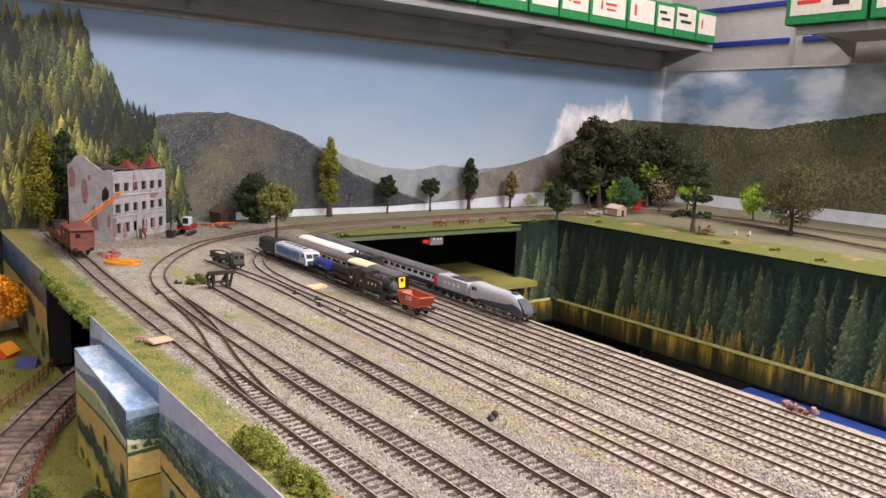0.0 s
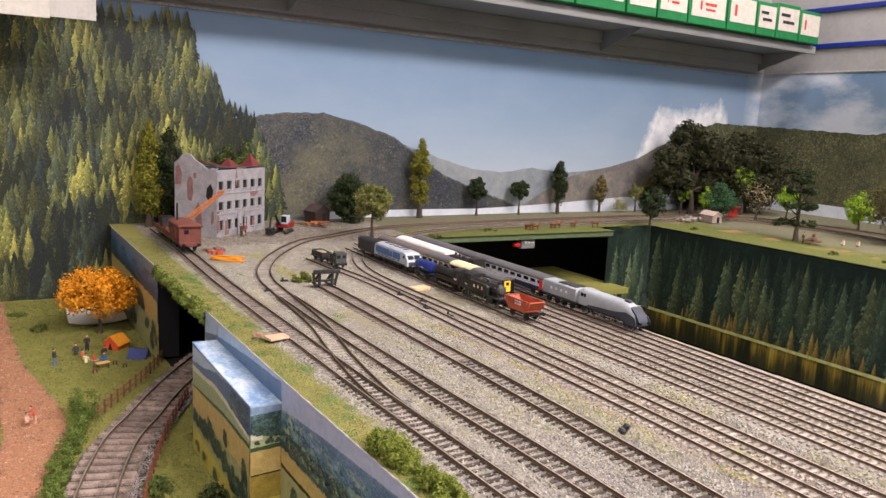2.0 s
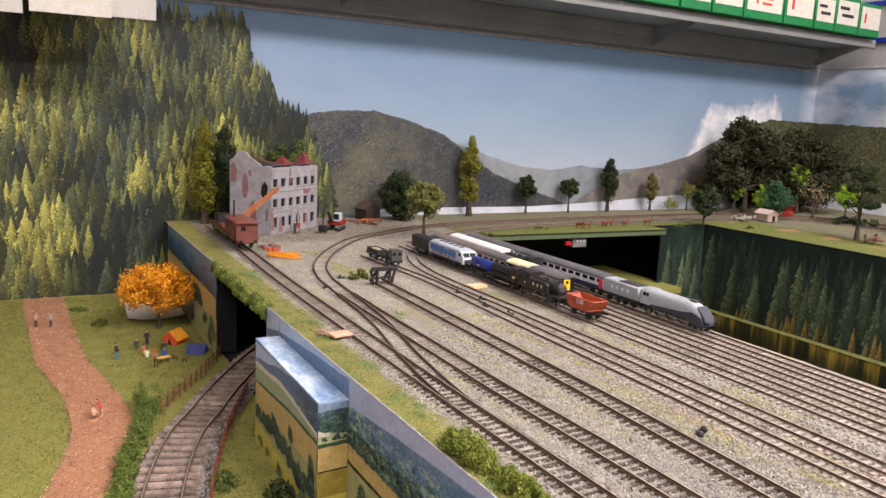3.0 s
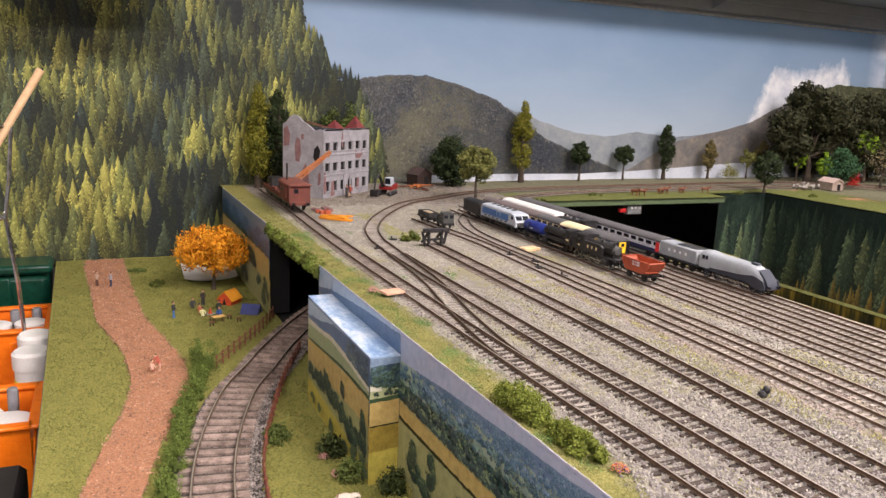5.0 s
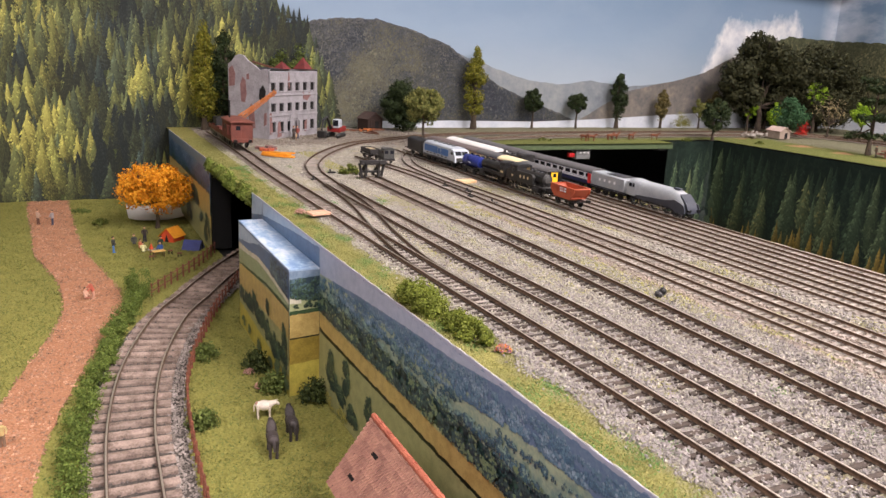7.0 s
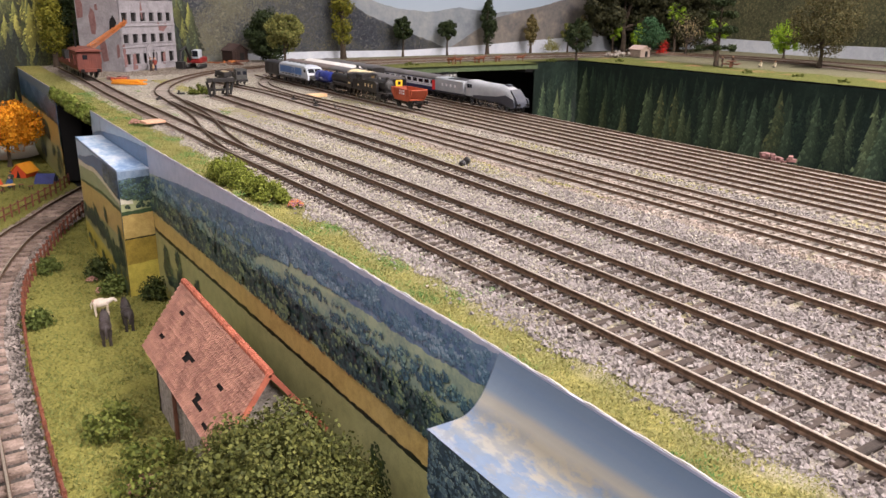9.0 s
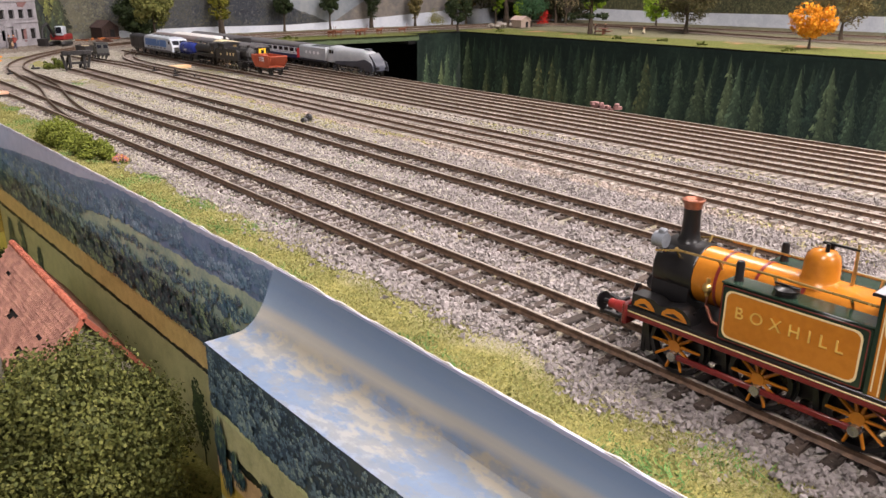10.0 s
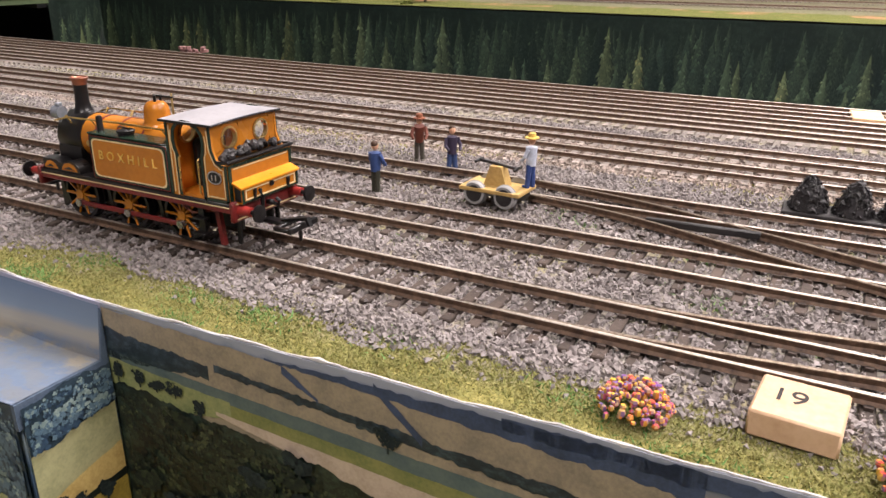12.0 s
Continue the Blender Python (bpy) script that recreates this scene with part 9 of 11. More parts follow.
    part("buffer_beam", GM().box((0, -53.6, 13.4), (28, 1.4, 6), 0.3), M_LBLACK, e)


side_tank_engine(0.4825, 0.798, "large black model tank engine with cream marks on its side tanks")

h = vehicle("hopper_wagon", 0.4815, 0.716, "orange-red open hopper wagon with sloping ends", "wagon")
chassis(h, 60, 25, 2)
for s in (-1, 1):
    sd = part("side", GM().prism([(-29, 31), (29, 31), (29, 24), (19, 13), (-19, 13), (-29, 24)], s * 13.4, s * 14.6, "yz"), M_HOPPER, h)
    for i in range(5):
        part("rib", GM().box((s * 15.0, -23 + i * 11.5, 25.5), (0.9, 1.6, 11), 0.2), M_HOPPER, sd)
    for i in range(4):
        part("marking", GM().box((s * 15.0, -8 + (i % 2) * 9, 28 - (i // 2) * 4), (0.3, 7, 2.4)), M_STRIPE, sd)
    part("top_rail", GM().box((s * 14.2, 0, 31.2), (2.0, 58, 1.2), 0.2), M_HOPPER, h)
    part("end", GM().box((0, s * 25.5, 24), (28, 1.2, 17), 0.2, rx=-34 * s), M_HOPPER, h)
    part("end_rail", GM().box((0, s * 29, 31.2), (29, 2.0, 1.2), 0.2), M_HOPPER, h)
part("hopper_floor", GM().box((0, 0, 14.5), (26, 42, 1.2)), M_HOPPER, h)

# rows seven to nine: coaches and the silver engine
coach(0.514, 1.0565, 212, "maroon model coach with a brown-grey roof", M_MAROON, M_BROWNROOF, M_CREAM, 10)
coach(0.514, 0.945, 76, "short maroon model coach with a grey roof", M_MAROON, M_GREYROOF, M_CREAM, 4)
coach(0.514, 0.8885, 67, "short wagon with a cream curved roof", M_MAROON, M_CREAMROOF, None, 3)
coach(0.5135, 0.8285, 85, "small railcar with a yellow end", M_NAVY, M_GREYROOF, M_STRIPE, 4, M_YELLOW)
coach(0.5435, 1.053, 200, "model coach with a white roof", M_MAROON, M_WHITEROOF, M_CREAM, 9)
steam_engine(0.5435, 0.938, "second black model steam engine among the coaches", 180)
coach(0.572, 1.045, 219, "navy and white coach with a grey roof", M_NAVY, M_GREYROOF, M_STRIPE, 10)
cc = coach(0.572, 0.872, 227, "navy and white coach with a red door and yellow end", M_NAVY, M_GREYROOF, M_STRIPE, 12, M_YELLOW)
for s in (-1, 1):
    part("waist_band", GM().box((s * 15.75, 0, 20.5), (0.3, 225, 2.2)), M_STRIPE, cc)
    part("red_end_panel", GM().box((s * 15.95, -107, 23), (0.4, 9, 17), 0.1), M_REDEND, cc)


def streamliner(x, y):
    e = vehicle("streamlined_engine", x, y, "silver-grey streamlined model steam engine with a dark wedge nose", "locomotive")
    L = 122.0
    prof = [(61, 18), (61, 38), (58, 41.5), (44, 41.5), (40, 40.6), (-34, 39.4), (-46, 34), (-54, 27), (-60, 19), (-61, 15), (-61, 9), (-50, 7), (-40, 10), (20, 12), (61, 14)]
    n = len(prof)
    ws = (15.0, 13.2)
    secs = []
    for f, zz in ((1.0, 0), (0.86, 0.62), (0.5, 0.93), (0.0, 1.0)):
        secs.append((f, zz))
    # a rounded casing: rings across the engine along its length
    ys_ = [61, 52, 44, 42, 20, -10, -32, -42, -50, -56, -60.5]
    tops = [41, 42, 41.5, 40.4, 40.0, 39.6, 38.6, 35.0, 29.5, 23.5, 16.0]
    wid = [14.6, 14.8, 14.6, 14.0, 14.0, 14.0, 13.6, 12.8, 11.4, 9.0, 6.0]
    vs, fcs = [], []
    K = 14
    for yy, tp, w in zip(ys_, tops, wid):
        for i in range(K + 1):
            a = math.pi * i / K
            c, s_ = math.cos(a), math.sin(a)
            vs.append(mm(w * (abs(c) ** 0.55) * (1 if c > 0 else -1), yy, 15 + (tp - 15) * (s_ ** 0.6 if s_ > 0 else 0)))
    for j in range(len(ys_) - 1):
        for i in range(K):
            fcs.append((j * (K + 1) + i, j * (K + 1) + i + 1, (j + 1) * (K + 1) + i + 1, (j + 1) * (K + 1) + i))
    fcs += [tuple(range(K + 1)), tuple(range(len(vs) - K - 1, len(vs)))]
    part("casing", G().add(vs, fcs), M_SILVER, e, smooth=60)
    for s in (-1, 1):
        part("valance", GM().prism([(40, 18), (-20, 22), (-40, 26), (-57, 21), (-61, 13), (-60, 8), (-46, 8), (-30, 13), (40, 13)], s * 13.4, s * 14.9, "yz"), M_SLATE, e, "dark slate side valance")
        part("cab_window", GM().box((s * 14.7, 53, 32), (0.6, 6, 6), 0.2), M_DARKWIN, e)
        part("cab_window", GM().box((s * 14.7, 46.5, 32), (0.6, 4.4, 6), 0.2), M_DARKWIN, e)
        for ay in (-22, 2, 26):
            wheel(e, s * 9.0, ay, 12.0, 12.0, M_SLATE, M_STEEL, None, 14, s)
        for ay in (-50, -38):
            wheel(e, s * 9.0, ay, 6.2, 6.2, M_SLATE, M_LBLACK, None, 9, s)
        wheel(e, s * 9.0, 48, 7.4, 7.4, M_SLATE, M_LBLACK, None, 9, s)
        part("coupling_rod", GM().box((s * 12.6, 2, 9.0), (0.9, 50, 1.8), 0.3), M_STEEL, e)
        buffer(e, s * 8.5, -60, 13.2, -0.6, M_LBLACK)
    part("nose", GM().prism([(-44, 35.2), (-52, 28.6), (-58, 21.6), (-61.4, 15), (-61.4, 9), (-56, 9), (-46, 30)], -9.5, 9.5, "yz"), M_SLATE, e, "dark slate wedge nose")
    part("chimney", GM().box((0, -30, 40.4), (8, 12, 2.6), 1.0), M_SLATE, e)
    part("frame", GM().box((0, 0, 12), (14, 112, 8), 0.3), M_LBLACK, e)
    t = vehicle("tender", x, y + 0.083, "silver-grey streamlined tender with a rounded top", "tender")
    chassis(t, 84, 26, 4)
    part("body", GM().box((0, 0, 26), (29, 84, 24), 2.4), M_SILVER, t)
    part("skirt", GM().box((0, 0, 14.4), (29.6, 82, 2.4), 0.3), M_SLATE, t)
    part("coal_bed", GM().box((0, -14, 38), (22, 44, 2.6), 1.0), M_COAL, t)
    for s in (-1, 1):
        for i in range(4):
            part("marking", GM().box((s * 14.7, -18 + i * 12, 27), (0.3, 4, 4.4)), M_STRIPE, t)


streamliner(0.568, 0.668)

M_LOAD = stock_paint("sandy_load", C(176, 160, 132), C(140, 124, 98))
# beside the buffer stop: open wagon and grey shunter
v = vehicle("open_wagon", 0.3915, 1.093, "open black wagon with a pale sandy load", "wagon", rz=3, k=0.64)
chassis(v, 58, 24, 2)
for s in (-1, 1):
    part("wagon_side", GM().box((s * 12.5, 0, 21), (1.2, 56, 12), 0.3), M_BLACKW, v)
    part("wagon_end", GM().box((0, s * 28, 21), (25, 1.2, 12), 0.3), M_BLACKW, v)
    for q in (-18, -6, 6, 18):
        part("strap", GM().box((s * 13.3, q, 21), (0.7, 1.4, 12), 0.1), M_GREYW, v)
part("wagon_floor", GM().box((0, 0, 15.4), (24, 55, 1.2)), M_BLACKW, v)
part("load", GM().ball((0, 0, 21), (11.5, 26, 7), 14, 8), M_LOAD, v, "pale sandy load")
v = vehicle("shunter", 0.3965, 1.046, "small sooty grey shunting engine with a square cab", "locomotive", rz=-4, k=0.62)
chassis(v, 62, 27, 2)
part("cab", GM().box((0, -18, 27), (27, 22, 24), 0.8), M_GREYW, v)
part("cab_roof", barrel_roof(GM(), 27, 24, 39, 2.4, 0.6, -18), M_GREYW, v)
part("bonnet", GM().box((0, 12, 23), (17, 36, 16), 1.6), M_GREYW, v)
part("running_plate", GM().box((0, 0, 14.8), (28, 62, 1.6), 0.3), M_BLACKW, v)
part("exhaust", GM().cyl((0, 20, 31), (0, 20, 38), 1.6, None, 10), M_BLACKW, v)
for s in (-1, 1):
    part("cab_window", GM().box((s * 7, -29.2, 31), (9, 0.6, 8), 0.2), M_DARKWIN, v)
    part("cab_window", GM().box((s * 13.7, -18, 31), (0.6, 12, 8), 0.2), M_DARKWIN, v)
part("buffer_beam", GM().box((0, -31, 13), (28, 1.4, 6), 0.3), M_BLACKW, v)

# buffer stop
b = thing("buffer_stop", 0.3365, 0.938, 0.002, label="black wooden buffer stop with sloping props", category="buffer stop")
b.scale = (0.94, 0.94, 0.88)
part("beam", GM().box((0, -3, 23), (37, 5, 6), 0.6), M_BLACKW, b)
for s in (-1, 1):
    part("post", GM().box((s * 9, 0, 12.5), (3.4, 4, 25), 0.4), M_BLACKW, b)
    part("prop", GM().box((s * 9, 12, 10.5), (3, 30, 3), 0.3, rx=-40), M_BLACKW, b)
    part("prop", GM().box((s * 15.5, 2, 10.5), (3, 3, 22), 0.3, ry=12 * s), M_BLACKW, b)
    part("buffer_pad", GM().cyl((s * 10, -5.4, 23), (s * 10, -7.4, 23), 2.6, 2.4, 12), M_BLACKW, b)
part("cross_beam", GM().box((0, 2, 9), (26, 3, 3), 0.3), M_BLACKW, b)

# ---- buildings ----
M_RENDER = paint("grey_render", C(158, 154, 158), C(128, 124, 128), 0.85, scale=60, fine=400, bump=0.3)
M_BRICK = paint("bare_brick", C(138, 104, 102), C(110, 80, 78), 0.9, scale=200, fine=900, bump=0.3)
M_TILER = paint("dark_red_roof", C(120, 52, 52), C(90, 38, 40), 0.8)
# near black: shade inside openings put into colour; also for dark poles and legs
M_DARKFILL = paint("dark_parts_and_opening_shade", C(30, 27, 27), C(16, 14, 14), 0.9)
M_TILE = paint("terracotta_tile", C(152, 110, 95), C(120, 83, 72), 0.8, fine=900, vary="object", amount=0.3, bump=0.3)
M_TILES = paint("terracotta_tile_run", C(152, 110, 95), C(120, 83, 72), 0.8, fine=900, vary="island", amount=0.3, bump=0.3)
M_RIDGE = paint("orange_ridge_tile", C(172, 100, 78), C(140, 76, 60), 0.8, vary="object", amount=0.25)
M_RUBBLE = paint("grey_rubble_wall", C(168, 160, 152), C(108, 100, 94), 0.9, scale=250, fine=900, bump=0.6, dist=0.0006)
M_WOODB = paint("brown_stained_wood", C(112, 74, 58), C(78, 50, 40), 0.8)
M_FENCE = paint("red_brown_fence", C(124, 72, 54), C(90, 52, 40), 0.7, vary="object", amount=0.3)


def ruin():
    t = thing("ruined_house", 0.305, 1.36, 0, 38.8, "ruined three-storey grey rendered house with bare brick patches", "house")
    W, H, T = 144.0, 116.0, 4.0
    rows = [(12, 29), (47, 61), (82, 96)]
    cols = [14 + i * 23.0 for i in range(6)]
    ww = 13.0
    zs = [0] + [q for r in rows for q in r] + [H]
    for a, b in zip(zs[0::2], zs[1::2]):
        part("wall_band", GM().box((W / 2, T / 2, (a + b) / 2), (W, T, b - a)), M_RENDER, t)
    for z0, z1 in rows:
        edges = [0] + [q for c in cols for q in (c - ww / 2, c + ww / 2)] + [W]
        for a, b in zip(edges[0::2], edges[1::2]):
            part("pier", GM().box(((a + b) / 2, T / 2, (z0 + z1) / 2), (b - a, T, z1 - z0)), M_RENDER, t)
    for r_, (z0, z1) in enumerate(rows):
        for i, c in enumerate(cols):
            if r_ == 0 and i in (2, 3):
                continue
            # dark panels fill the window openings in place of the shade indoors
            wdw = part("window", GM().box((c, T - 1.0, (z0 + z1) / 2), (ww, 0.8, z1 - z0)), M_DARKFILL, t)
            part("sill", GM().box((c, -0.6, z0 - 0.8), (ww + 3, 2.0, 1.6), 0.2), M_RENDER, wdw)
            part("lintel", GM().prism([(c - 7, z1 + 0.6), (c + 7, z1 + 0.6), (c + 6, z1 + 2.2), (c, z1 + 4.2), (c - 6, z1 + 2.2)], -1.2, 0.2, "xz"), M_RENDER, wdw)
    dr = part("doorway", GM().box((71, T - 1.4, 17), (16, 0.9, 34)), M_DARKFILL, t)
    part("door_arch", GM().prism([(60, 34), (82, 34), (82, 37), (77, 42), (71, 44), (65, 42), (60, 37)], -2.2, 0.2, "xz"), M_RENDER, dr)
    for c in (61, 81):
        part("door_column", GM().cyl((c, -1.4, 0), (c, -1.4, 35), 1.7, 1.5, 10), M_RENDER, dr)
    for z in (40, 75):
        part("string_course", GM().box((W / 2, -0.7, z), (W, 1.6, 2.4), 0.3), M_RENDER, t)
    # broken crown of the front
    part("parapet", GM().prism([(0, H), (10, H + 3), (30, H + 1), (52, H + 3), (60, H - 1), (66, H - 12), (72, H - 15), (78, H - 8), (84, H + 2), (110, H + 3), (116, H - 6), (121, H - 12), (127, H - 4), (W, H + 3), (W, H), (W, H - 1), (0, H - 1)], 0.2, T - 0.2, "xz"), M_RENDER, t)
    # gable side, with a jagged top
    g = GM().prism([(0, 0), (86, 0), (86, 124), (78, 129), (70, 138), (62, 141), (52, 139), (44, 131), (30, 124), (18, 116), (8, 119), (0, 117)], -0.1, 4.0, "yz")
    gb = part("gable_wall", g, M_RENDER, t)
    # a dark patch on the wall stands for the shaded hole
    part("hole", GM().prism([(8, 68), (14, 62), (20, 70), (18, 84), (11, 92), (5, 82)], -0.6, 0.2, "yz"), M_DARKFILL, gb)
    for pts in ([(50, 60), (58, 62), (60, 90), (54, 104), (48, 98), (46, 76)], [(72, 88), (84, 86), (84, 116), (76, 122), (70, 108)], [(28, 18), (40, 16), (44, 46), (36, 60), (30, 44)], [(40, 100), (46, 100), (46, 108), (41, 110)], [(4, 26), (10, 22), (9, 44), (4, 46)]):
        part("brick_patch", GM().prism(pts, -0.5, 0.2, "yz"), M_BRICK, gb)
    for pts in ([(100, 66), (112, 64), (124, 74), (120, 78), (106, 74), (98, 80)], [(54, 98), (58, 84), (60, 100), (57, 116)], [(4, 8), (12, 10), (8, 46), (3, 44)], [(24, 2), (36, 4), (32, 30), (26, 28)], [(104, 8), (110, 8), (112, 30), (104, 26)]):
        part("brick_patch", GM().prism(pts, -0.5, 0.3, "xz"), M_BRICK, t)
    part("side_wall", GM().box((W - 2, 40, 58), (3.8, 76, 116)), M_RENDER, t)
    part("back_wall", GM().box((W / 2, 82, 58), (W - 8, 4, 116)), M_DARKFILL, t)
    part("floor_inside", GM().box((W / 2, 42, 70), (W - 10, 74, 3)), M_DARKFILL, t)
    for x0, x1, y0, y1, ax, ay, az in ((112, 143, 5, 36, 127, 20, 140), (92, 122, 38, 66, 106, 52, 131)):
        vs = [mm(x0, y0, 114), mm(x1, y0, 114), mm(x1, y1, 114), mm(x0, y1, 114), mm(ax, ay, az)]
        part("roof_remnant", G().add(vs, [(0, 1, 4), (1, 2, 4), (2, 3, 4), (3, 0, 4), (0, 1, 2, 3)]), M_TILER, t, smooth=0)
    part("rafter", GM().box((40, 30, 122), (3, 60, 3), 0, 20, 14), M_WOODB, t)
    part("grey_roof_remnant", GM().prism([(8, 114), (54, 114), (54, 119), (12, 121)], 8, 60, "xz"), M_SLATE, t)


ruin()


def barn():
    t = thing("barn", 0.146, 0.349, FIELD, 0, "stone model barn with a terracotta tiled roof", "barn")
    L, hw, hz, rz_ = 0.073, 0.0225, 0.042, 0.080
    g = G().prism([(-hw, 0), (hw, 0), (hw, hz), (0, rz_ - 0.003), (-hw, hz)], L - 0.005, L - 0.009, "xz")
    part("end_wall", g, M_RUBBLE, t)
    g = G().prism([(-hw, 0), (hw, 0), (hw, hz), (0, rz_ - 0.003), (-hw, hz)], -L + 0.005, -L + 0.009, "xz")
    part("end_wall", g, M_RUBBLE, t)
    for a, b in ((-0.068, -0.050), (-0.036, 0.010), (0.024, 0.068)):
        part("front_wall", G().box((-hw + 0.002, (a + b) / 2, hz / 2), (0.004, b - a, hz)), M_RUBBLE, t)
    part("front_wall", G().box((-hw + 0.002, 0, hz - 0.003), (0.0038, 0.136, 0.008)), M_RUBBLE, t)
    part("back_wall", G().box((hw - 0.002, 0, hz / 2), (0.004, 0.136, hz)), M_RUBBLE, t)
    # a dark slab down the middle gives the barn its shaded inside
    part("dark_inside", G().box((0, 0, hz / 2), (0.003, 0.13, hz - 0.002)), M_DARKFILL, t)
    for yy in (-0.043, 0.017):
        part("door_post", G().box((-hw - 0.0006, yy + 0.0075, hz / 2), (0.002, 0.002, hz - 0.004)), M_WOODB, t)
    # tiles, row by row down the slope that faces the meadow
    run, rise = 0.0275, 0.0375
    sl = math.hypot(run, rise)
    ang = math.degrees(math.atan2(rise, run))
    rows_, cols_ = 15, 20
    tw, tl = 2 * L / cols_, sl / rows_
    vs, fcs = [], []
    for j, u in enumerate((-0.5, 0.56)):
        for i in range(13):
            vv = i / 12 - 0.5
            vs.append((u * tl, vv * tw, 0.0006 * abs(math.sin(math.pi * 3 * (vv + 0.5))) + (0.0012 if j == 0 else 0)))
    for i in range(12):
        fcs.append((i, i + 1, 14 + i, 13 + i))
    vs += [(a, b, c - 0.0014) for a, b, c in vs[:13]]
    fcs += [(i, i + 1, 27 + i, 26 + i) for i in range(12)]
    tile = G().add(vs, fcs).mesh("tile", M_TILE, 0)
    r = random.Random(1)
    gone = {(4, 16), (8, 11), (8, 10), (9, 11), (11, 6), (12, 6), (12, 5), (7, 4), (13, 3), (10, 17)}
    side = part("roof_slope", G().prism([(-run, 0.0425), (0, 0.080), (0, 0.079), (-run, 0.0415)], -L, L, "xz"), M_DARKFILL, t)
    for a in range(rows_):
        for b in range(cols_):
            if (a, b) in gone:
                continue
            f = (a + 0.5) / rows_
            ob = new("tile", tile)
            ob.parent = side
            ob.matrix_basis = pose(-run * f, -L + tw * (b + 0.5), 0.0806 - rise * f + r.uniform(-0.0001, 0.0001), 0, 0, r.uniform(-1.5, 1.5)) @ pose(0, 0, 0, 0, -ang, 0)
    part("roof_slope", G().prism([(run, 0.0425), (0, 0.080), (0, 0.079), (run, 0.0415)], -L, L, "xz"), M_TILES, t)
    rg = G().cyl((0, -0.0035, 0), (0, 0.0035, 0), 0.0021, 0.0018, 9).mesh("ridge_tile", M_RIDGE)
    for i in range(22):
        ob = new("ridge_tile", rg)
        ob.parent = t
        ob.matrix_basis = pose(0, -L + 2 * L * (i + 0.5) / 22, 0.0805)
    for s in (-1, 1):
        part("verge_board", G().box((s * run / 2, -L - 0.0006, 0.0612), (sl, 0.0012, 0.0024), 0, 0, 0, s * ang), M_RIDGE, t)


barn()


def shed(x, y, rz, w, l, h, wall, roof, label):
    t = thing("shed", x, y, 0, rz, label, "shed")
    part("body", G().prism([(-w / 2, 0), (w / 2, 0), (w / 2, h * 0.62), (0, h * 0.95), (-w / 2, h * 0.62)], -l / 2, l / 2, "xz"), wall, t)
    n = 6
    for i in range(n):
        part("board", G().box((-w / 2 + w * (i + 0.5) / n, -l / 2 - 0.0005, h * 0.31), (w / n * 0.9, 0.0008, h * 0.6)), wall, t)
    a = math.degrees(math.atan2(h * 0.33, w / 2))
    for s in (-1, 1):
        part("roof", G().box((s * w * 0.27, 0, h * 0.815), (w * 0.66, l * 1.14, 0.0016), 0.0003, 0, 0, s * a), roof, t)
    part("door", G().box((w * 0.1, -l / 2 - 0.0011, h * 0.28), (w * 0.26, 0.0008, h * 0.5), 0.0002), M_DARKFILL, t)


shed(0.553, 1.53, 20, 0.039, 0.032, 0.036, paint("dark_creosote", C(58, 42, 36), C(40, 29, 26), 0.85), paint("dark_felt_roof", C(78, 62, 58), C(58, 46, 44), 0.9), "small brown boarded shed beside the dark tree")
shed(1.535, 1.36, -8, 0.030, 0.044, 0.028, paint("pale_shed_wall", C(168, 150, 138), C(140, 122, 110), 0.8), paint("white_shed_roof", C(190, 168, 158), C(166, 144, 134), 0.7), "small pale hut with a whitish roof")
r = random.Random(9)
for i in range(26):
    ob = part("stone", GM().ball((0, 0, 0), (r.uniform(3, 6), r.uniform(3, 6), r.uniform(2, 5)), 6, 4), M_RUBBLE, None, smooth=0)
    ob.matrix_basis = pose(1.475 + r.gauss(0, 0.016), 1.375 + r.gauss(0, 0.012), 0.001 + r.uniform(0, 0.010), r.uniform(0, 90), r.uniform(0, 90), r.uniform(0, 360))
    tagged(ob, "grey boulder in a loose stone heap", "stone", "stone heap")


# ---- fences ----
def fence(label, pts, h=0.0155, gap=0.0148):
    t = thing("fence", 0, 0, 0, label=label, category="fence", group="low track fences")
    line = spline(pts, gap)
    for i, p in enumerate(line):
        part("post", G().box((p[0], p[1], FIELD + h / 2), (0.0019, 0.0019, h + 0.002)), M_FENCE, t)
        if i + 1 < len(line):
            q = line[i + 1]
            for z in (0.42, 0.88):
                part("rail", G().tube([(p[0], p[1], FIELD + h * z), (q[0], q[1], FIELD + h * z)], 0.0008, 4), M_FENCE, t)


fence("low red-brown post and rail fence beside the meadow", [(0.0700, 0.938), (0.0951, 0.9794), (0.1292, 1.0352), (0.150, 1.074), (0.170, 1.115)])
fence("low red-brown fence along the inside of the curve", [(0.0585, 0.30), (0.0585, 0.40), (0.0615, 0.53), (0.068, 0.63), (0.079, 0.70), (0.105, 0.79), (0.132, 0.868), (0.156, 0.925), (0.172, 0.962)])

# ---- small figures, animals and things ----
FC = {}


def flat_col(c):
    if c not in FC:
        FC[c] = paint("figure_paint", C(*c), None, 0.6, scale=300, fine=1500, bump=0)
    return FC[c]


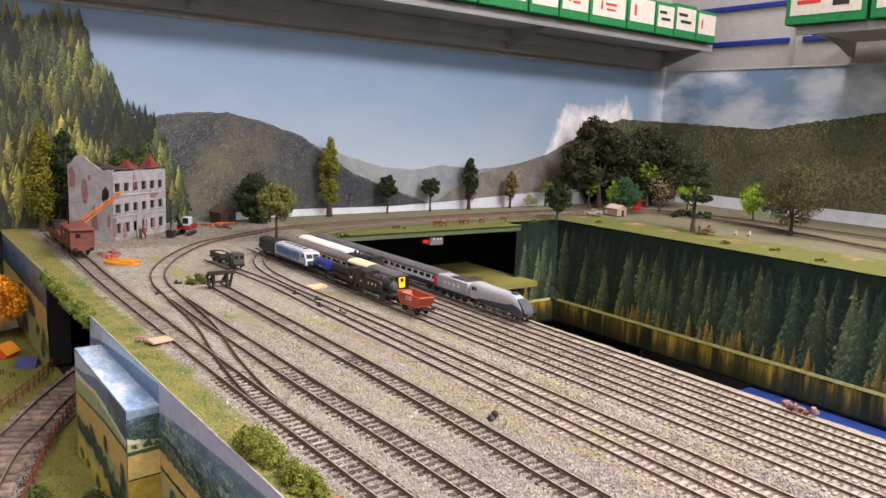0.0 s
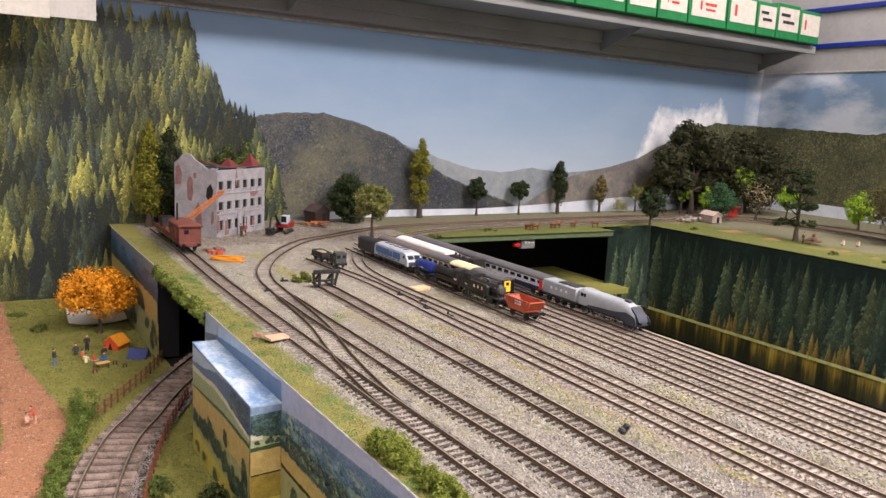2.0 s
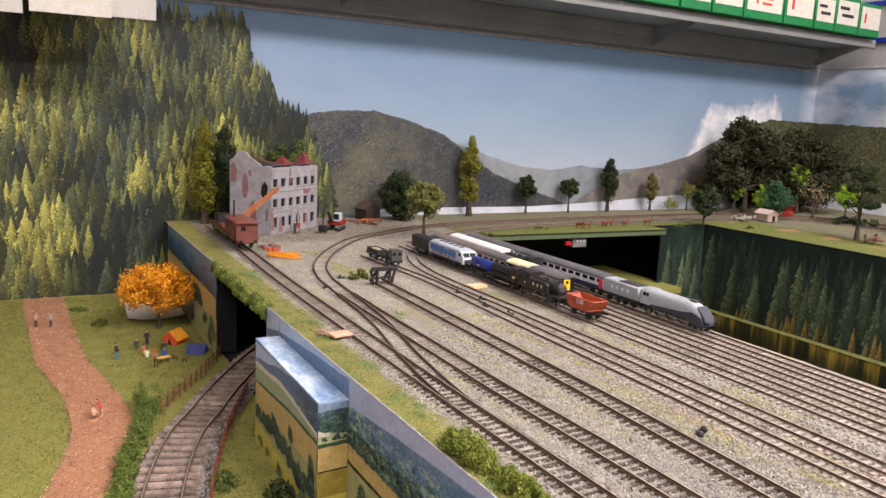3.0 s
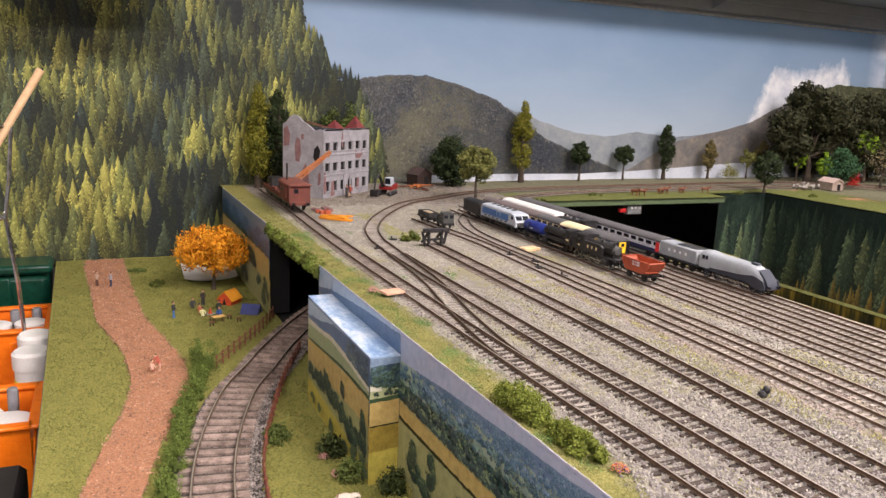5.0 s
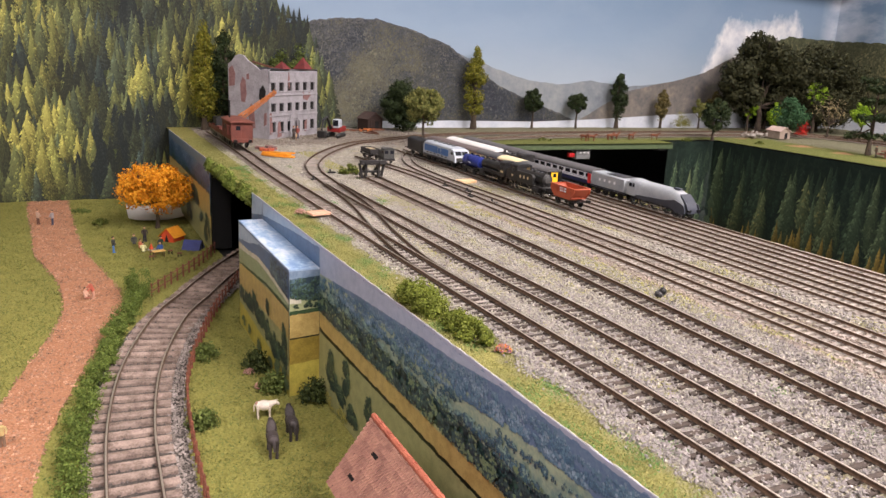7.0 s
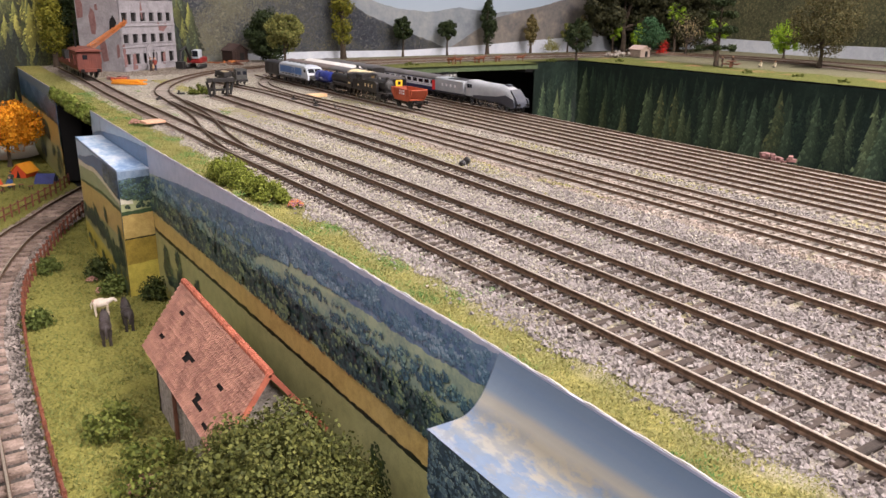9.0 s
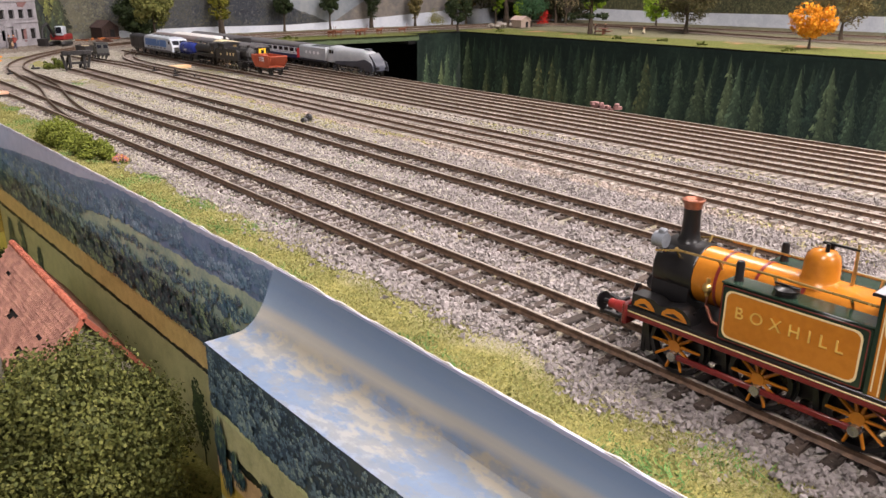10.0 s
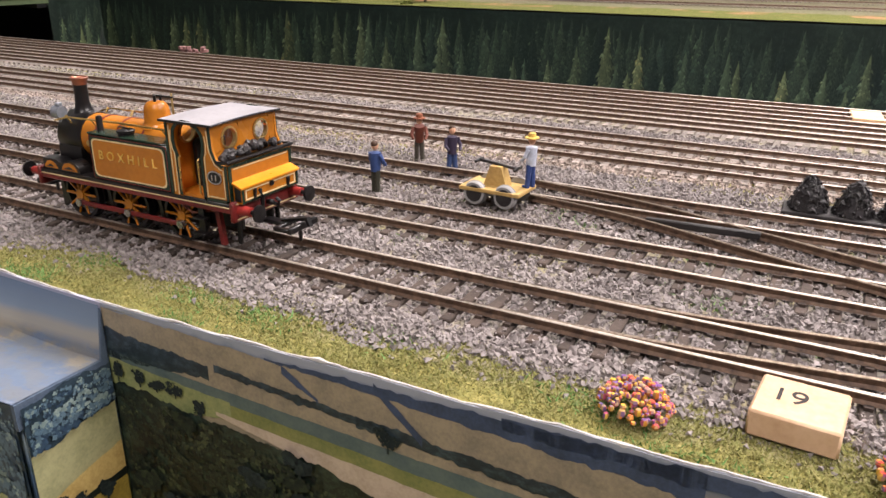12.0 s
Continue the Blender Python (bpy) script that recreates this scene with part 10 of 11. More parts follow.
def figure(x, y, z, rz, h=0.0235, coat=(60, 80, 130), legs=(50, 50, 60), hat=None, sit=False, bend=0.0, group="model figures", label=""):
    """A tiny cast figurine as one plain mesh."""
    k = h / 0.0235
    g = GM()
    s = 1.0
    if sit:
        g.m = 1
        g.box((-1.3, -2.5, 3.2), (2.0, 5.5, 2.0), 0.6).box((1.3, -2.5, 3.2), (2.0, 5.5, 2.0), 0.6)
        top = 3.5
    else:
        g.m = 1
        g.cyl((-1.5, 0.4, 0), (-1.1, 0, 10.5), 1.1, 1.4, 8).cyl((1.6, -0.6, 0), (1.1, 0, 10.5), 1.1, 1.4, 8)
        g.box((-1.5, -0.6, 0.5), (1.8, 3.2, 1.0), 0.3).box((1.6, -1.4, 0.5), (1.8, 3.2, 1.0), 0.3)
        top = 10.0
    g.m = 0
    by = -bend
    g.cyl((0, 0, top), (0, by * 0.7, top + 8.2), 2.2, 2.7, 10)
    g.tube([(-2.9, by * 0.7, top + 7.6), (-3.8, by - 1.0, top + 4.2), (-3.0, by - 3.4, top + 2.4)], [1.0, 0.9, 0.7], 6)
    g.tube([(2.9, by * 0.7, top + 7.6), (3.8, by - 1.0, top + 4.2), (3.0, by - 3.0, top + 2.0)], [1.0, 0.9, 0.7], 6)
    g.m = 2
    g.ball((0, by, top + 11.2), (1.6, 1.7, 2.0), 9, 7)
    g.m = 3
    if hat:
        g.lathe([(3.2, top + 12.2), (3.1, top + 12.6), (1.8, top + 12.8), (1.6, top + 14.4), (0.5, top + 14.8)], (0, by, 0), 12)
    else:
        g.ball((0, by + 0.3, top + 12.0), (1.7, 1.7, 1.5), 8, 5)
    ob = part("figurine", g, [flat_col(coat), flat_col(legs), flat_col((206, 160, 130)), flat_col(hat or (70, 50, 36))])
    ob.matrix_basis = pose(x, y, z, 0, 0, rz) @ Matrix.Diagonal((k, k, k, 1))
    return tagged(ob, label or "tiny painted cast figurine standing on the layout", "figurine", group)


def beast(name, x, y, z, rz, size, col, label, antlers=False, group="", patches=None, graze=0.0, stout=1.0):
    """A four-legged cast figurine, one plain mesh; size is the height at the back in metres."""
    g = GM()
    g.ball((0, 0, 14), (3.4 * stout, 9.0, 3.8 * stout), 12, 8)
    g.ball((0, -7, 14.6), (3.1, 4.0, 3.8), 10, 7).ball((0, 7, 14.6), (3.2, 4.2, 3.8), 10, 7)
    for sx in (-1, 1):
        for yy in (-7.5, 7.5):
            g.cyl((sx * 1.9, yy, 13), (sx * 1.8, yy + 0.6, 6), 1.5 * stout, 0.9 * stout, 7).cyl((sx * 1.8, yy + 0.6, 6), (sx * 1.8, yy, 0), 0.85 * stout, 0.95 * stout, 7)
    if patches:
        for c, q in (((1.6, 5.5, 15.5), (2.2, 3.4, 2.9)), ((-1.6, -1, 16), (2.2, 2.6, 2.4)), ((1.5, -7, 15.2), (2.0, 2.2, 2.6)), ((0, 9, 16.5), (2.2, 2.4, 2.0))):
            g.m = 1
            g.ball(c, q, 9, 6)
        g.m = 0
    n0 = len(g.v)
    g.tube([(0, -8.5, 15.5), (0, -11.5, 18.5), (0, -13.5, 20.5)], [3.2, 2.6, 1.9], 8)
    g.ball((0, -15.6, 20), (1.6, 3.2, 1.8), 9, 7)
    g.ball((0.8, -13.4, 22.4), (0.5, 0.5, 1.2), 5, 4).ball((-0.8, -13.4, 22.4), (0.5, 0.5, 1.2), 5, 4)
    # the neck may hang forward
    drop, u0, h0 = radians(graze), 0.0085, 0.015
    for i in range(n0, len(g.v)):
        a, b, c = g.v[i]
        yy, zz = b + u0, c - h0
        g.v[i] = (a, yy * math.cos(drop) - zz * math.sin(drop) - u0, yy * math.sin(drop) + zz * math.cos(drop) + h0)
    g.tube([(0, 10.5, 17), (0, 12.6, 14), (0, 12.8, 8)], [0.7, 0.9, 0.5], 6)
    if antlers:
        for sx in (-1, 1):
            g.tube([(sx * 0.7, -14.6, 24.4), (sx * 3.0, -14, 28), (sx * 2.4, -15.4, 31.5)], 0.4, 4)
            g.tube([(sx * 2.6, -14.3, 27), (sx * 4.6, -15.6, 29)], 0.35, 4)
    ob = part(name, g, [paint("figurine_coat", C(*col), None, 0.6, scale=200, fine=1200, bump=0.1)] + ([paint("figurine_patch", C(*patches), None, 0.6, bump=0.1)] if patches else []))
    k = size / 17.5 / 0.001 * 1.0
    ob.matrix_basis = pose(x, y, z, 0, 0, rz) @ Matrix.Diagonal((k * 1.35, k / stout ** 0.7, k, 1))
    return tagged(ob, label, name.replace("_", " "), group)


HF = "horse figurines"
beast("horse_figurine", 0.1215, 0.598, FIELD, 78, 0.0135, (222, 208, 196), "cream-white cast horse figurine with brown patches", group=HF, patches=(176, 136, 116), graze=30, stout=1.4)
beast("horse_figurine", 0.1145, 0.540, FIELD, 172, 0.0170, (70, 62, 62), "dark grey cast horse figurine on the meadow", group=HF)
beast("horse_figurine", 0.1340, 0.560, FIELD, 176, 0.0165, (56, 50, 50), "black cast horse figurine on the meadow", group=HF)
for i, (x, y, rz) in enumerate(((0.955, 1.345, 20), (1.03, 1.355, 95), (1.045, 1.36, 80), (1.09, 1.36, 100), (1.15, 1.355, 60), (0.97, 1.34, 70))):
    beast("deer_figurine", x, y, -0.002, rz, 0.0125, (120, 70, 46), "small brown cast deer figurine on the verge", antlers=i % 2 == 0, group="deer figurines")

# path and meadow figures
figure(-0.056, 1.35, FIELD + 0.002, 60, coat=(180, 150, 130), legs=(90, 60, 50))
figure(-0.036, 1.343, FIELD + 0.002, -60, coat=(160, 150, 150), legs=(60, 60, 80))
figure(0.001, 0.942, FIELD + 0.002, 60, h=0.021, coat=(214, 172, 150), legs=(150, 90, 72), sit=True, label="tiny figurine sitting on the path in pale clothes")
figure(0.009, 0.945, FIELD + 0.002, -70, h=0.021, coat=(186, 96, 78), legs=(196, 150, 128), bend=5.0, label="tiny stooping figurine in a red coat")
figure(-0.061, 0.614, FIELD + 0.002, 10, h=0.02, coat=(196, 172, 120), legs=(120, 96, 78), label="tiny figurine in a pale yellow coat on the path")
figure(0.041, 1.153, FIELD, 90, coat=(60, 60, 60), legs=(70, 110, 170), label="tiny figurine with a rucksack on the meadow")
figure(0.070, 1.19, FIELD, 0, coat=(70, 70, 70), legs=(60, 60, 60), sit=True)
figure(0.086, 1.206, FIELD, 0, coat=(60, 50, 50), legs=(40, 40, 50))
figure(0.078, 1.14, FIELD, 160, coat=(232, 226, 170), legs=(220, 210, 190), sit=True)
figure(0.076, 1.158, FIELD, 120, coat=(206, 120, 90), legs=(90, 60, 50), sit=True)
figure(0.104, 1.168, FIELD, 200, coat=(60, 70, 60), legs=(50, 50, 50), sit=True)
figure(0.1, 1.135, FIELD, -30, coat=(60, 90, 150), legs=(60, 80, 120), sit=True)
# yard gang and pump trolley
figure(0.303, -0.056, 0.001, 80, h=0.0205, coat=(52, 74, 124), legs=(58, 58, 48), hat=None, label="tiny fair-haired figurine in a blue jacket")
figure(0.354, -0.046, 0.001, -60, h=0.0205, coat=(110, 58, 44), legs=(70, 66, 58), bend=3.0, hat=(140, 84, 58), label="tiny stooping figurine in a rust-brown coat")
figure(0.341, -0.069, 0.001, -40, h=0.0205, coat=(56, 48, 70), legs=(54, 74, 116), label="tiny figurine in dark jacket and jeans")
tr = thing("pump_trolley", 0.3115, -0.103, 0.002, -2, "yellow-cream hand pump trolley with white wheels", "trolley")
M_TROL = paint("cream_yellow_trolley", C(196, 166, 104), C(166, 136, 82), 0.5)


class GM7(GM):
    """Millimetre shapes at seven tenths of their size."""

    def add(self, verts, faces):
        return super().add([(a * 0.7, b * 0.7, c * 0.7) for a, b, c in verts], faces)


part("deck", GM7().box((0, 0, 8.6), (22, 34, 2.2), 0.4), M_TROL, tr)
part("pump_stand", GM7().prism([(-6.5, 9.6), (6.5, 9.6), (3.2, 20), (-3.2, 20)], -3.5, 3.5, "yz"), M_TROL, tr)
part("pump_handle", GM7().box((0, 0, 20.6), (1.6, 22, 1.4), 0.3, rx=6).box((0, 11, 21.6), (9, 1.4, 1.4), 0.3).box((0, -11, 19.6), (9, 1.4, 1.4), 0.3), M_BLACKW, tr)
for sx in (-1, 1):
    for yy in (-8.5, 8.5):
        w = part("wheel", GM7().lathe([(3.0, -1.2), (5.6, -1.4), (6.2, -0.6), (6.2, 0.8), (6.6, 1.2), (3.0, 1.4)], (0, 0, 0), 18, "x"), M_SHELF, tr)
        w.matrix_basis = pose(sx * 0.0064, yy * 0.0007, 0.0045, 0, 0, 0 if sx < 0 else 180)
        part("hub", GM7().lathe([(0.5, -1.8), (4.4, -1.5), (4.4, 1.3)], (0, 0, 0), 14, "x"), M_BLACKW, w)
figure(0.314, -0.1145, 0.002 + 0.0068, 170, h=0.019, coat=(196, 204, 220), legs=(52, 74, 130), hat=(210, 176, 90), label="tiny figurine in a straw hat and blue dungarees")
# ruin and village figures
figure(0.352, 1.372, 0, 30, coat=(70, 60, 56), legs=(60, 50, 46))
figure(0.36, 1.378, 0, -20, coat=(150, 70, 60), legs=(60, 60, 80))
figure(0.352, 1.355, 0, 90, h=0.014, coat=(206, 170, 130), legs=(120, 90, 70))

# tents, table, stools and fire
M_TORANGE = paint("orange_tent", C(226, 152, 40), C(204, 126, 28), 0.7)
M_TRED = paint("red_orange_tent_wall", C(206, 82, 40), C(180, 62, 30), 0.7)
M_TBLUE = paint("blue_tent", C(58, 66, 118), C(44, 50, 94), 0.7)
t = thing("tent", 0.124, 1.206, FIELD, -42, "orange ridge tent with red-orange walls", "tent")
part("wall", GM().prism([(-11.5, 0), (11.5, 0), (11.5, 8), (0, 19), (-11.5, 8)], -13, 13, "xz"), M_TRED, t)
for s in (-1, 1):
    part("flysheet", GM().box((s * 7.6, 0, 13.4), (19, 29, 0.9), 0.3, ry=s * 44), M_TORANGE, t)
# a dark triangle on the front stands for shade inside the tent
part("opening", GM().prism([(-3.4, 0.5), (3.4, 0.5), (0, 11)], -13.6, -13.1, "xz"), M_DARKFILL, t)
t = thing("tent", 0.146, 1.148, FIELD, 60, "small dark blue ridge tent", "tent")
part("cloth", GM().prism([(-12, 0), (12, 0), (1, 13), (-1, 13)], -13, 13, "xz"), M_TBLUE, t)
part("pole", GM().cyl((0, -13.4, 0), (0, -13.4, 13.5), 0.6, None, 6), M_DARKFILL, t)
t = thing("camp_table", 0.096, 1.115, FIELD, 15, "small yellow trestle table", "table")
part("tabletop", GM().box((0, 0, 8.5), (17, 9, 1.0), 0.2), paint("yellow_table", C(220, 180, 110), C(196, 154, 84), 0.6), t)
for a in (-6.5, 6.5):
    for b in (-3, 3):
        part("leg", GM().box((a, b, 4), (0.9, 0.9, 8)), M_WOODB, t)
for x, y in ((0.085, 1.10), (0.088, 1.125), (0.112, 1.125), (0.122, 1.108)):
    s = thing("stool", x, y, FIELD, 0, "little red-brown camp stool", "stool", "camp stools")
    part("seat", GM().box((0, 0, 5.6), (6, 5, 0.9), 0.2), M_FENCE, s)
    for a in (-2, 2):
        for b in (-1.6, 1.6):
            part("leg", GM().box((a, b, 2.7), (0.7, 0.7, 5.2)), M_DARKFILL, s)
t = thing("campfire", 0.09, 1.155, FIELD, 0, "small campfire with a ring of pale stones", "campfire")
part("flame", GM().lathe([(3, 1.5), (2.4, 3.5), (1.2, 7), (0.2, 10)], (0, 0, 0), 8), M_TRED, t)
for i in range(8):
    part("stone", GM().ball((4.6 * math.cos(i * 0.785), 4.6 * math.sin(i * 0.785), 1), (1.6, 1.4, 1.1), 6, 4), M_RUBBLE, t, smooth=0)
# white paper tray behind the autumn tree
t = G()
vs, fcs = [], []
for j in range(7):
    for i in range(11):
        u, v = i / 10 - 0.5, j / 6
        vs.append((0.116 + 0.085 * u, 1.34 + 0.06 * v, FIELD + 0.003 + 0.005 * (abs(u) * 2) ** 3 + 0.012 * v * v))
fcs = [(j * 11 + i, j * 11 + i + 1, (j + 1) * 11 + i + 1, (j + 1) * 11 + i) for j in range(6) for i in range(10)]
n = len(vs)
vs += [(a, b, c - 0.0007) for a, b, c in vs]
fcs += [tuple(q + n for q in f) for f in fcs]
tagged(part("paper_sheet", G().add(vs, fcs), M_PAPERW), "curled white paper sheet behind the autumn tree", "paper")

# yard odds and ends
b = thing("number_block", 0.2115, -0.2125, 0.0005, -4, "pale wooden block with a handwritten number", "block")
part("block", GM().box((0, 0, 2.9), (16, 16.5, 5.8), 0.5), paint("planed_pine", C(204, 172, 140), C(184, 150, 118), 0.6, scale=60, fine=500), b)
lettering("19", 0.0072, paint("black_marker", C(34, 28, 28), None, 0.7, bump=0), b, Matrix.Translation((0.0006, 0.0022, 0.00585)) @ Euler((0, 0, radians(-90))).to_matrix().to_4x4(), "number", "handwritten black number", 0.00006, 1.0)
b = thing("number_block", 0.206, 0.735, 0.003, 12, "small pale wooden block lying on flowers", "block")
part("block", GM().box((0, 0, 1.6), (20, 14, 2.6), 0.4), paint("pinkish_pine", C(204, 164, 138), C(180, 140, 116), 0.7), b)
PETAL = leafy("mixed_petals", C(206, 66, 60), C(230, 200, 70), C(66, 80, 158), C(226, 196, 80), C(206, 96, 92), C(78, 98, 170), C(130, 130, 76))
PINKS = leafy("pale_pink_petals", C(204, 150, 144), C(188, 128, 124), C(214, 178, 160), C(120, 124, 74), C(160, 88, 92))


def flowers(x, y, z, r, seed, label, mat=None):
    """A low mound of tiny round blossoms over green leaves."""
    g = random.Random(seed)
    t = thing("flower_clump", x, y, z, 0, label, "flowers", "flower clumps")
    m = G()
    for i in range(170):
        a, u = g.uniform(0, 2 * math.pi), math.sqrt(g.random())
        q = r * 0.085 * g.uniform(0.7, 1.3)
        h = r * (0.12 + 0.95 * math.sqrt(1 - u * u * 0.96) * g.uniform(0.72, 1.0))
        m.ball((u * math.cos(a) * r, u * math.sin(a) * r, h), (q, q * g.uniform(0.8, 1.2), q * g.uniform(0.7, 1.3)), 6, 4)
    part("petals", m, mat or PETAL, t, kind="stuff")
    cen = [(g.uniform(-1, 1) * r * 0.65, g.uniform(-1, 1) * r * 0.65, r * g.uniform(0.1, 0.6)) for i in range(30)]
    V, F = leaf_cloud(cen, [r * 0.25] * 30, 10, 0.0006, seed + 1, 0.2)
    part("leaves", soup("leaves", V, F, LEAF["mid"]), None, t, kind="stuff")


flowers(0.2005, -0.183, 0, 0.0076, 3, "round clump of red, yellow and blue flowers")
flowers(0.2005, -0.2335, 0, 0.0076, 4, "round clump of red, yellow and blue flowers")
flowers(0.193, 0.752, 0, 0.0055, 5, "pinkish flowers under a wooden block", PINKS)
flowers(0.203, 0.376, 0, 0.0048, 6, "tiny pink and yellow flowers beside the bush")
flowers(0.131, 0.653, FIELD, 0.0055, 8, "pinkish blossom under the printed bay", PINKS)
flowers(0.128, 0.686, FIELD, 0.005, 9, "pinkish blossom under the printed bay", PINKS)
flowers(0.095, 0.335, FIELD, 0.008, 7, "reddish flowers by the barn wall", PINKS)
st = thing("coal_staithe", 0.357, -0.2255, 0, 1, "low dark coal bin holding a row of black heaps", "coal bin")
part("bin", GM().box((0, 0, 1.4), (15, 60, 2.8), 0.4), M_BLACKW, st)
for i in range(4):
    yy = -21.5 + 14.4 * i
    hp = part("coal_mound", GM().lathe([(6.8, 2), (6.0, 4.8), (4.6, 9), (2.6, 12.6), (1.0, 14.4), (0.3, 14.8)], (0, yy, 0), 12), M_COAL, st, smooth=0)
    rr = np.random.default_rng(i)
    a, u = rr.uniform(0, 6.28, 190), rr.uniform(0, 1, 190) ** 1.3
    rad = np.interp(u, (0, 0.25, 0.55, 0.82, 1), (6.9, 6.1, 4.7, 2.7, 0.4))
    pos = np.stack([rad * np.cos(a), yy + rad * np.sin(a), 2 + 13 * u], 1) * 0.001
    stones("coal", pos, 0.0009, M_COAL, hp, "")
r = random.Random(12)
for i in range(3):
    ob = part("coal_lump", GM().ball((0, 0, 0), (3.5, 3, 2.6), 7, 5), M_COAL, None, smooth=0)
    ob.matrix_basis = pose(0.363 + r.uniform(-0.004, 0.004), 0.431 + r.uniform(-0.004, 0.004), 0.002 + 0.002 * (i == 2), r.uniform(0, 90), 0, r.uniform(0, 90))
    tagged(ob, "black lump lying on the ballast", "coal", "loose lumps")
for i in range(12):
    ob = part("brick", GM().box((0, 0, 1.3), (7, 3.4, 2.6), 0.2), M_BRICK)
    ob.matrix_basis = pose(0.584 + r.uniform(-0.004, 0.003), 0.318 + r.uniform(-0.011, 0.011), 0.0005 + 0.0024 * (i % 3), 0, 0, r.uniform(0, 180))
    tagged(ob, "loose reddish model brick in a pile", "brick", "brick pile")
M_OPLANK = paint("bright_orange_plank", C(232, 152, 40), C(206, 126, 30), 0.6)
for i in range(9):
    ob = part("plank", GM().box((0, 0, 1), (r.uniform(34, 52), 5.5, 2), 0.2), M_OPLANK)
    ob.matrix_basis = pose(0.268 + r.uniform(-0.008, 0.008), 1.158 + r.uniform(-0.012, 0.012), 0.0004 + 0.0021 * (i // 3), 0, 0, -35 + r.uniform(-9, 9))
    tagged(ob, "bright orange plank in a loose stack", "plank", "orange planks")
for i in range(8):
    ob = part("rubble_piece", GM().box((0, 0, 2), (r.uniform(6, 18), r.uniform(5, 10), r.uniform(3, 7)), 0.4), M_HOPPER if i % 2 else M_BRICK)
    ob.matrix_basis = pose(0.262 + r.uniform(-0.006, 0.02), 1.21 + r.uniform(-0.015, 0.05), 0.0, 0, 0, r.uniform(0, 180))
    tagged(ob, "orange-brown rubble beside the van", "rubble", "rubble by the van")
for i in range(9):
    ob = part("plank", GM().box((0, 0, 1.2), (r.uniform(20, 40), 4, 2.4), 0.2), M_WOODB if i % 2 else M_JIB)
    ob.matrix_basis = pose(0.50 + r.uniform(-0.03, 0.07), 1.48 + r.uniform(-0.03, 0.03), 0.0006 + 0.002 * (i % 3), 0, 0, r.uniform(0, 180))
    tagged(ob, "brown plank in the builder's yard", "plank", "builder's planks")
for x, y, w, l, rz in ((0.448, 0.895, 24, 14, 10), (0.553, -0.22, 26, 16, 5)):
    ob = part("wood_block", GM().box((0, 0, 2), (w, l, 4), 0.4), M_WOODRAW)
    ob.matrix_basis = pose(x, y, 0, 0, 0, rz)
    tagged(ob, "small pale wooden block on the yard", "block", "wooden blocks")
pb = part("point_bar", GM().box((0, 0, 1.8), (2.2, 36, 2.4), 0.4), M_BLACKW)
pb.matrix_basis = pose(0.3135, -0.175, 0.002, 0, 0, 4)
tagged(pb, "black point motor bar beside the turnout", "point motor")
for i, (x, y) in enumerate(((0.405, 0.80), (0.412, 0.76), (0.418, 0.83), (0.408, 0.87), (0.30, 0.99), (0.263, 0.94))):
    ob = part("point_lever", GM().box((0, 0, 1), (4, 10, 2), 0.3).box((0, 2, 3), (1.4, 2, 4), 0.2), M_BLACKW)
    ob.matrix_basis = pose(x, y, 0.001, 0, 0, 20 * i)
    tagged(ob, "small black point lever on the yard", "point lever", "point levers")

# excavator
e = thing("excavator", 0.436, 1.395, 0, 140, "small red and white model excavator with a black bucket", "excavator")
e.scale = (1.3, 1.3, 1.3)
for s in (-1, 1):
    part("track_belt", GM().box((s * 8, 0, 3.4), (5, 30, 6.6), 2.2), M_BLACKW, e)
part("body", GM().box((0, -4, 12), (20, 24, 8), 1.2), stock_paint("red_digger", C(138, 42, 40), C(112, 30, 30)), e)
part("cab", GM().box((-4, 4, 20), (10, 12, 12), 1.0), M_WHITEW, e)
part("cab_window", GM().box((-4, 10.2, 21), (8, 0.5, 8), 0.3), M_DARKWIN, e)
part("boom", GM().tube([(4, 8, 13), (4, 22, 30), (4, 36, 26)], [2.2, 1.8, 1.5], 6), M_BLACKW, e)
part("dipper", GM().tube([(4, 36, 26), (4, 40, 12)], [1.6, 1.3], 6), M_BLACKW, e)
part("bucket", GM().prism([(34, 12), (44, 12), (43, 3), (36, 2)], -1, 9, "yz"), M_BLACKW, e)
# picnic place on the far side
t = thing("picnic_table", 1.462, 1.03, 0, 30, "dark picnic table under the pine", "table")
part("tabletop", GM().box((0, 0, 12), (30, 18, 1.6), 0.3), M_WOODB, t)
for s in (-1, 1):
    part("bench", GM().box((0, s * 15, 7), (30, 6, 1.4), 0.3), M_WOODB, t)
    part("trestle", GM().box((s * 11, 0, 6), (1.8, 30, 1.8)).box((s * 11, 0, 6), (2, 4, 12)), M_WOODB, t)
for x, y in ((1.445, 1.04), (1.48, 1.04), (1.50, 0.985), (1.52, 0.965)):
    figure(x, y, 0, 40 * x * 10, coat=(80, 60, 50) if x < 1.49 else (220, 206, 180), legs=(60, 50, 46), sit=x > 1.49)

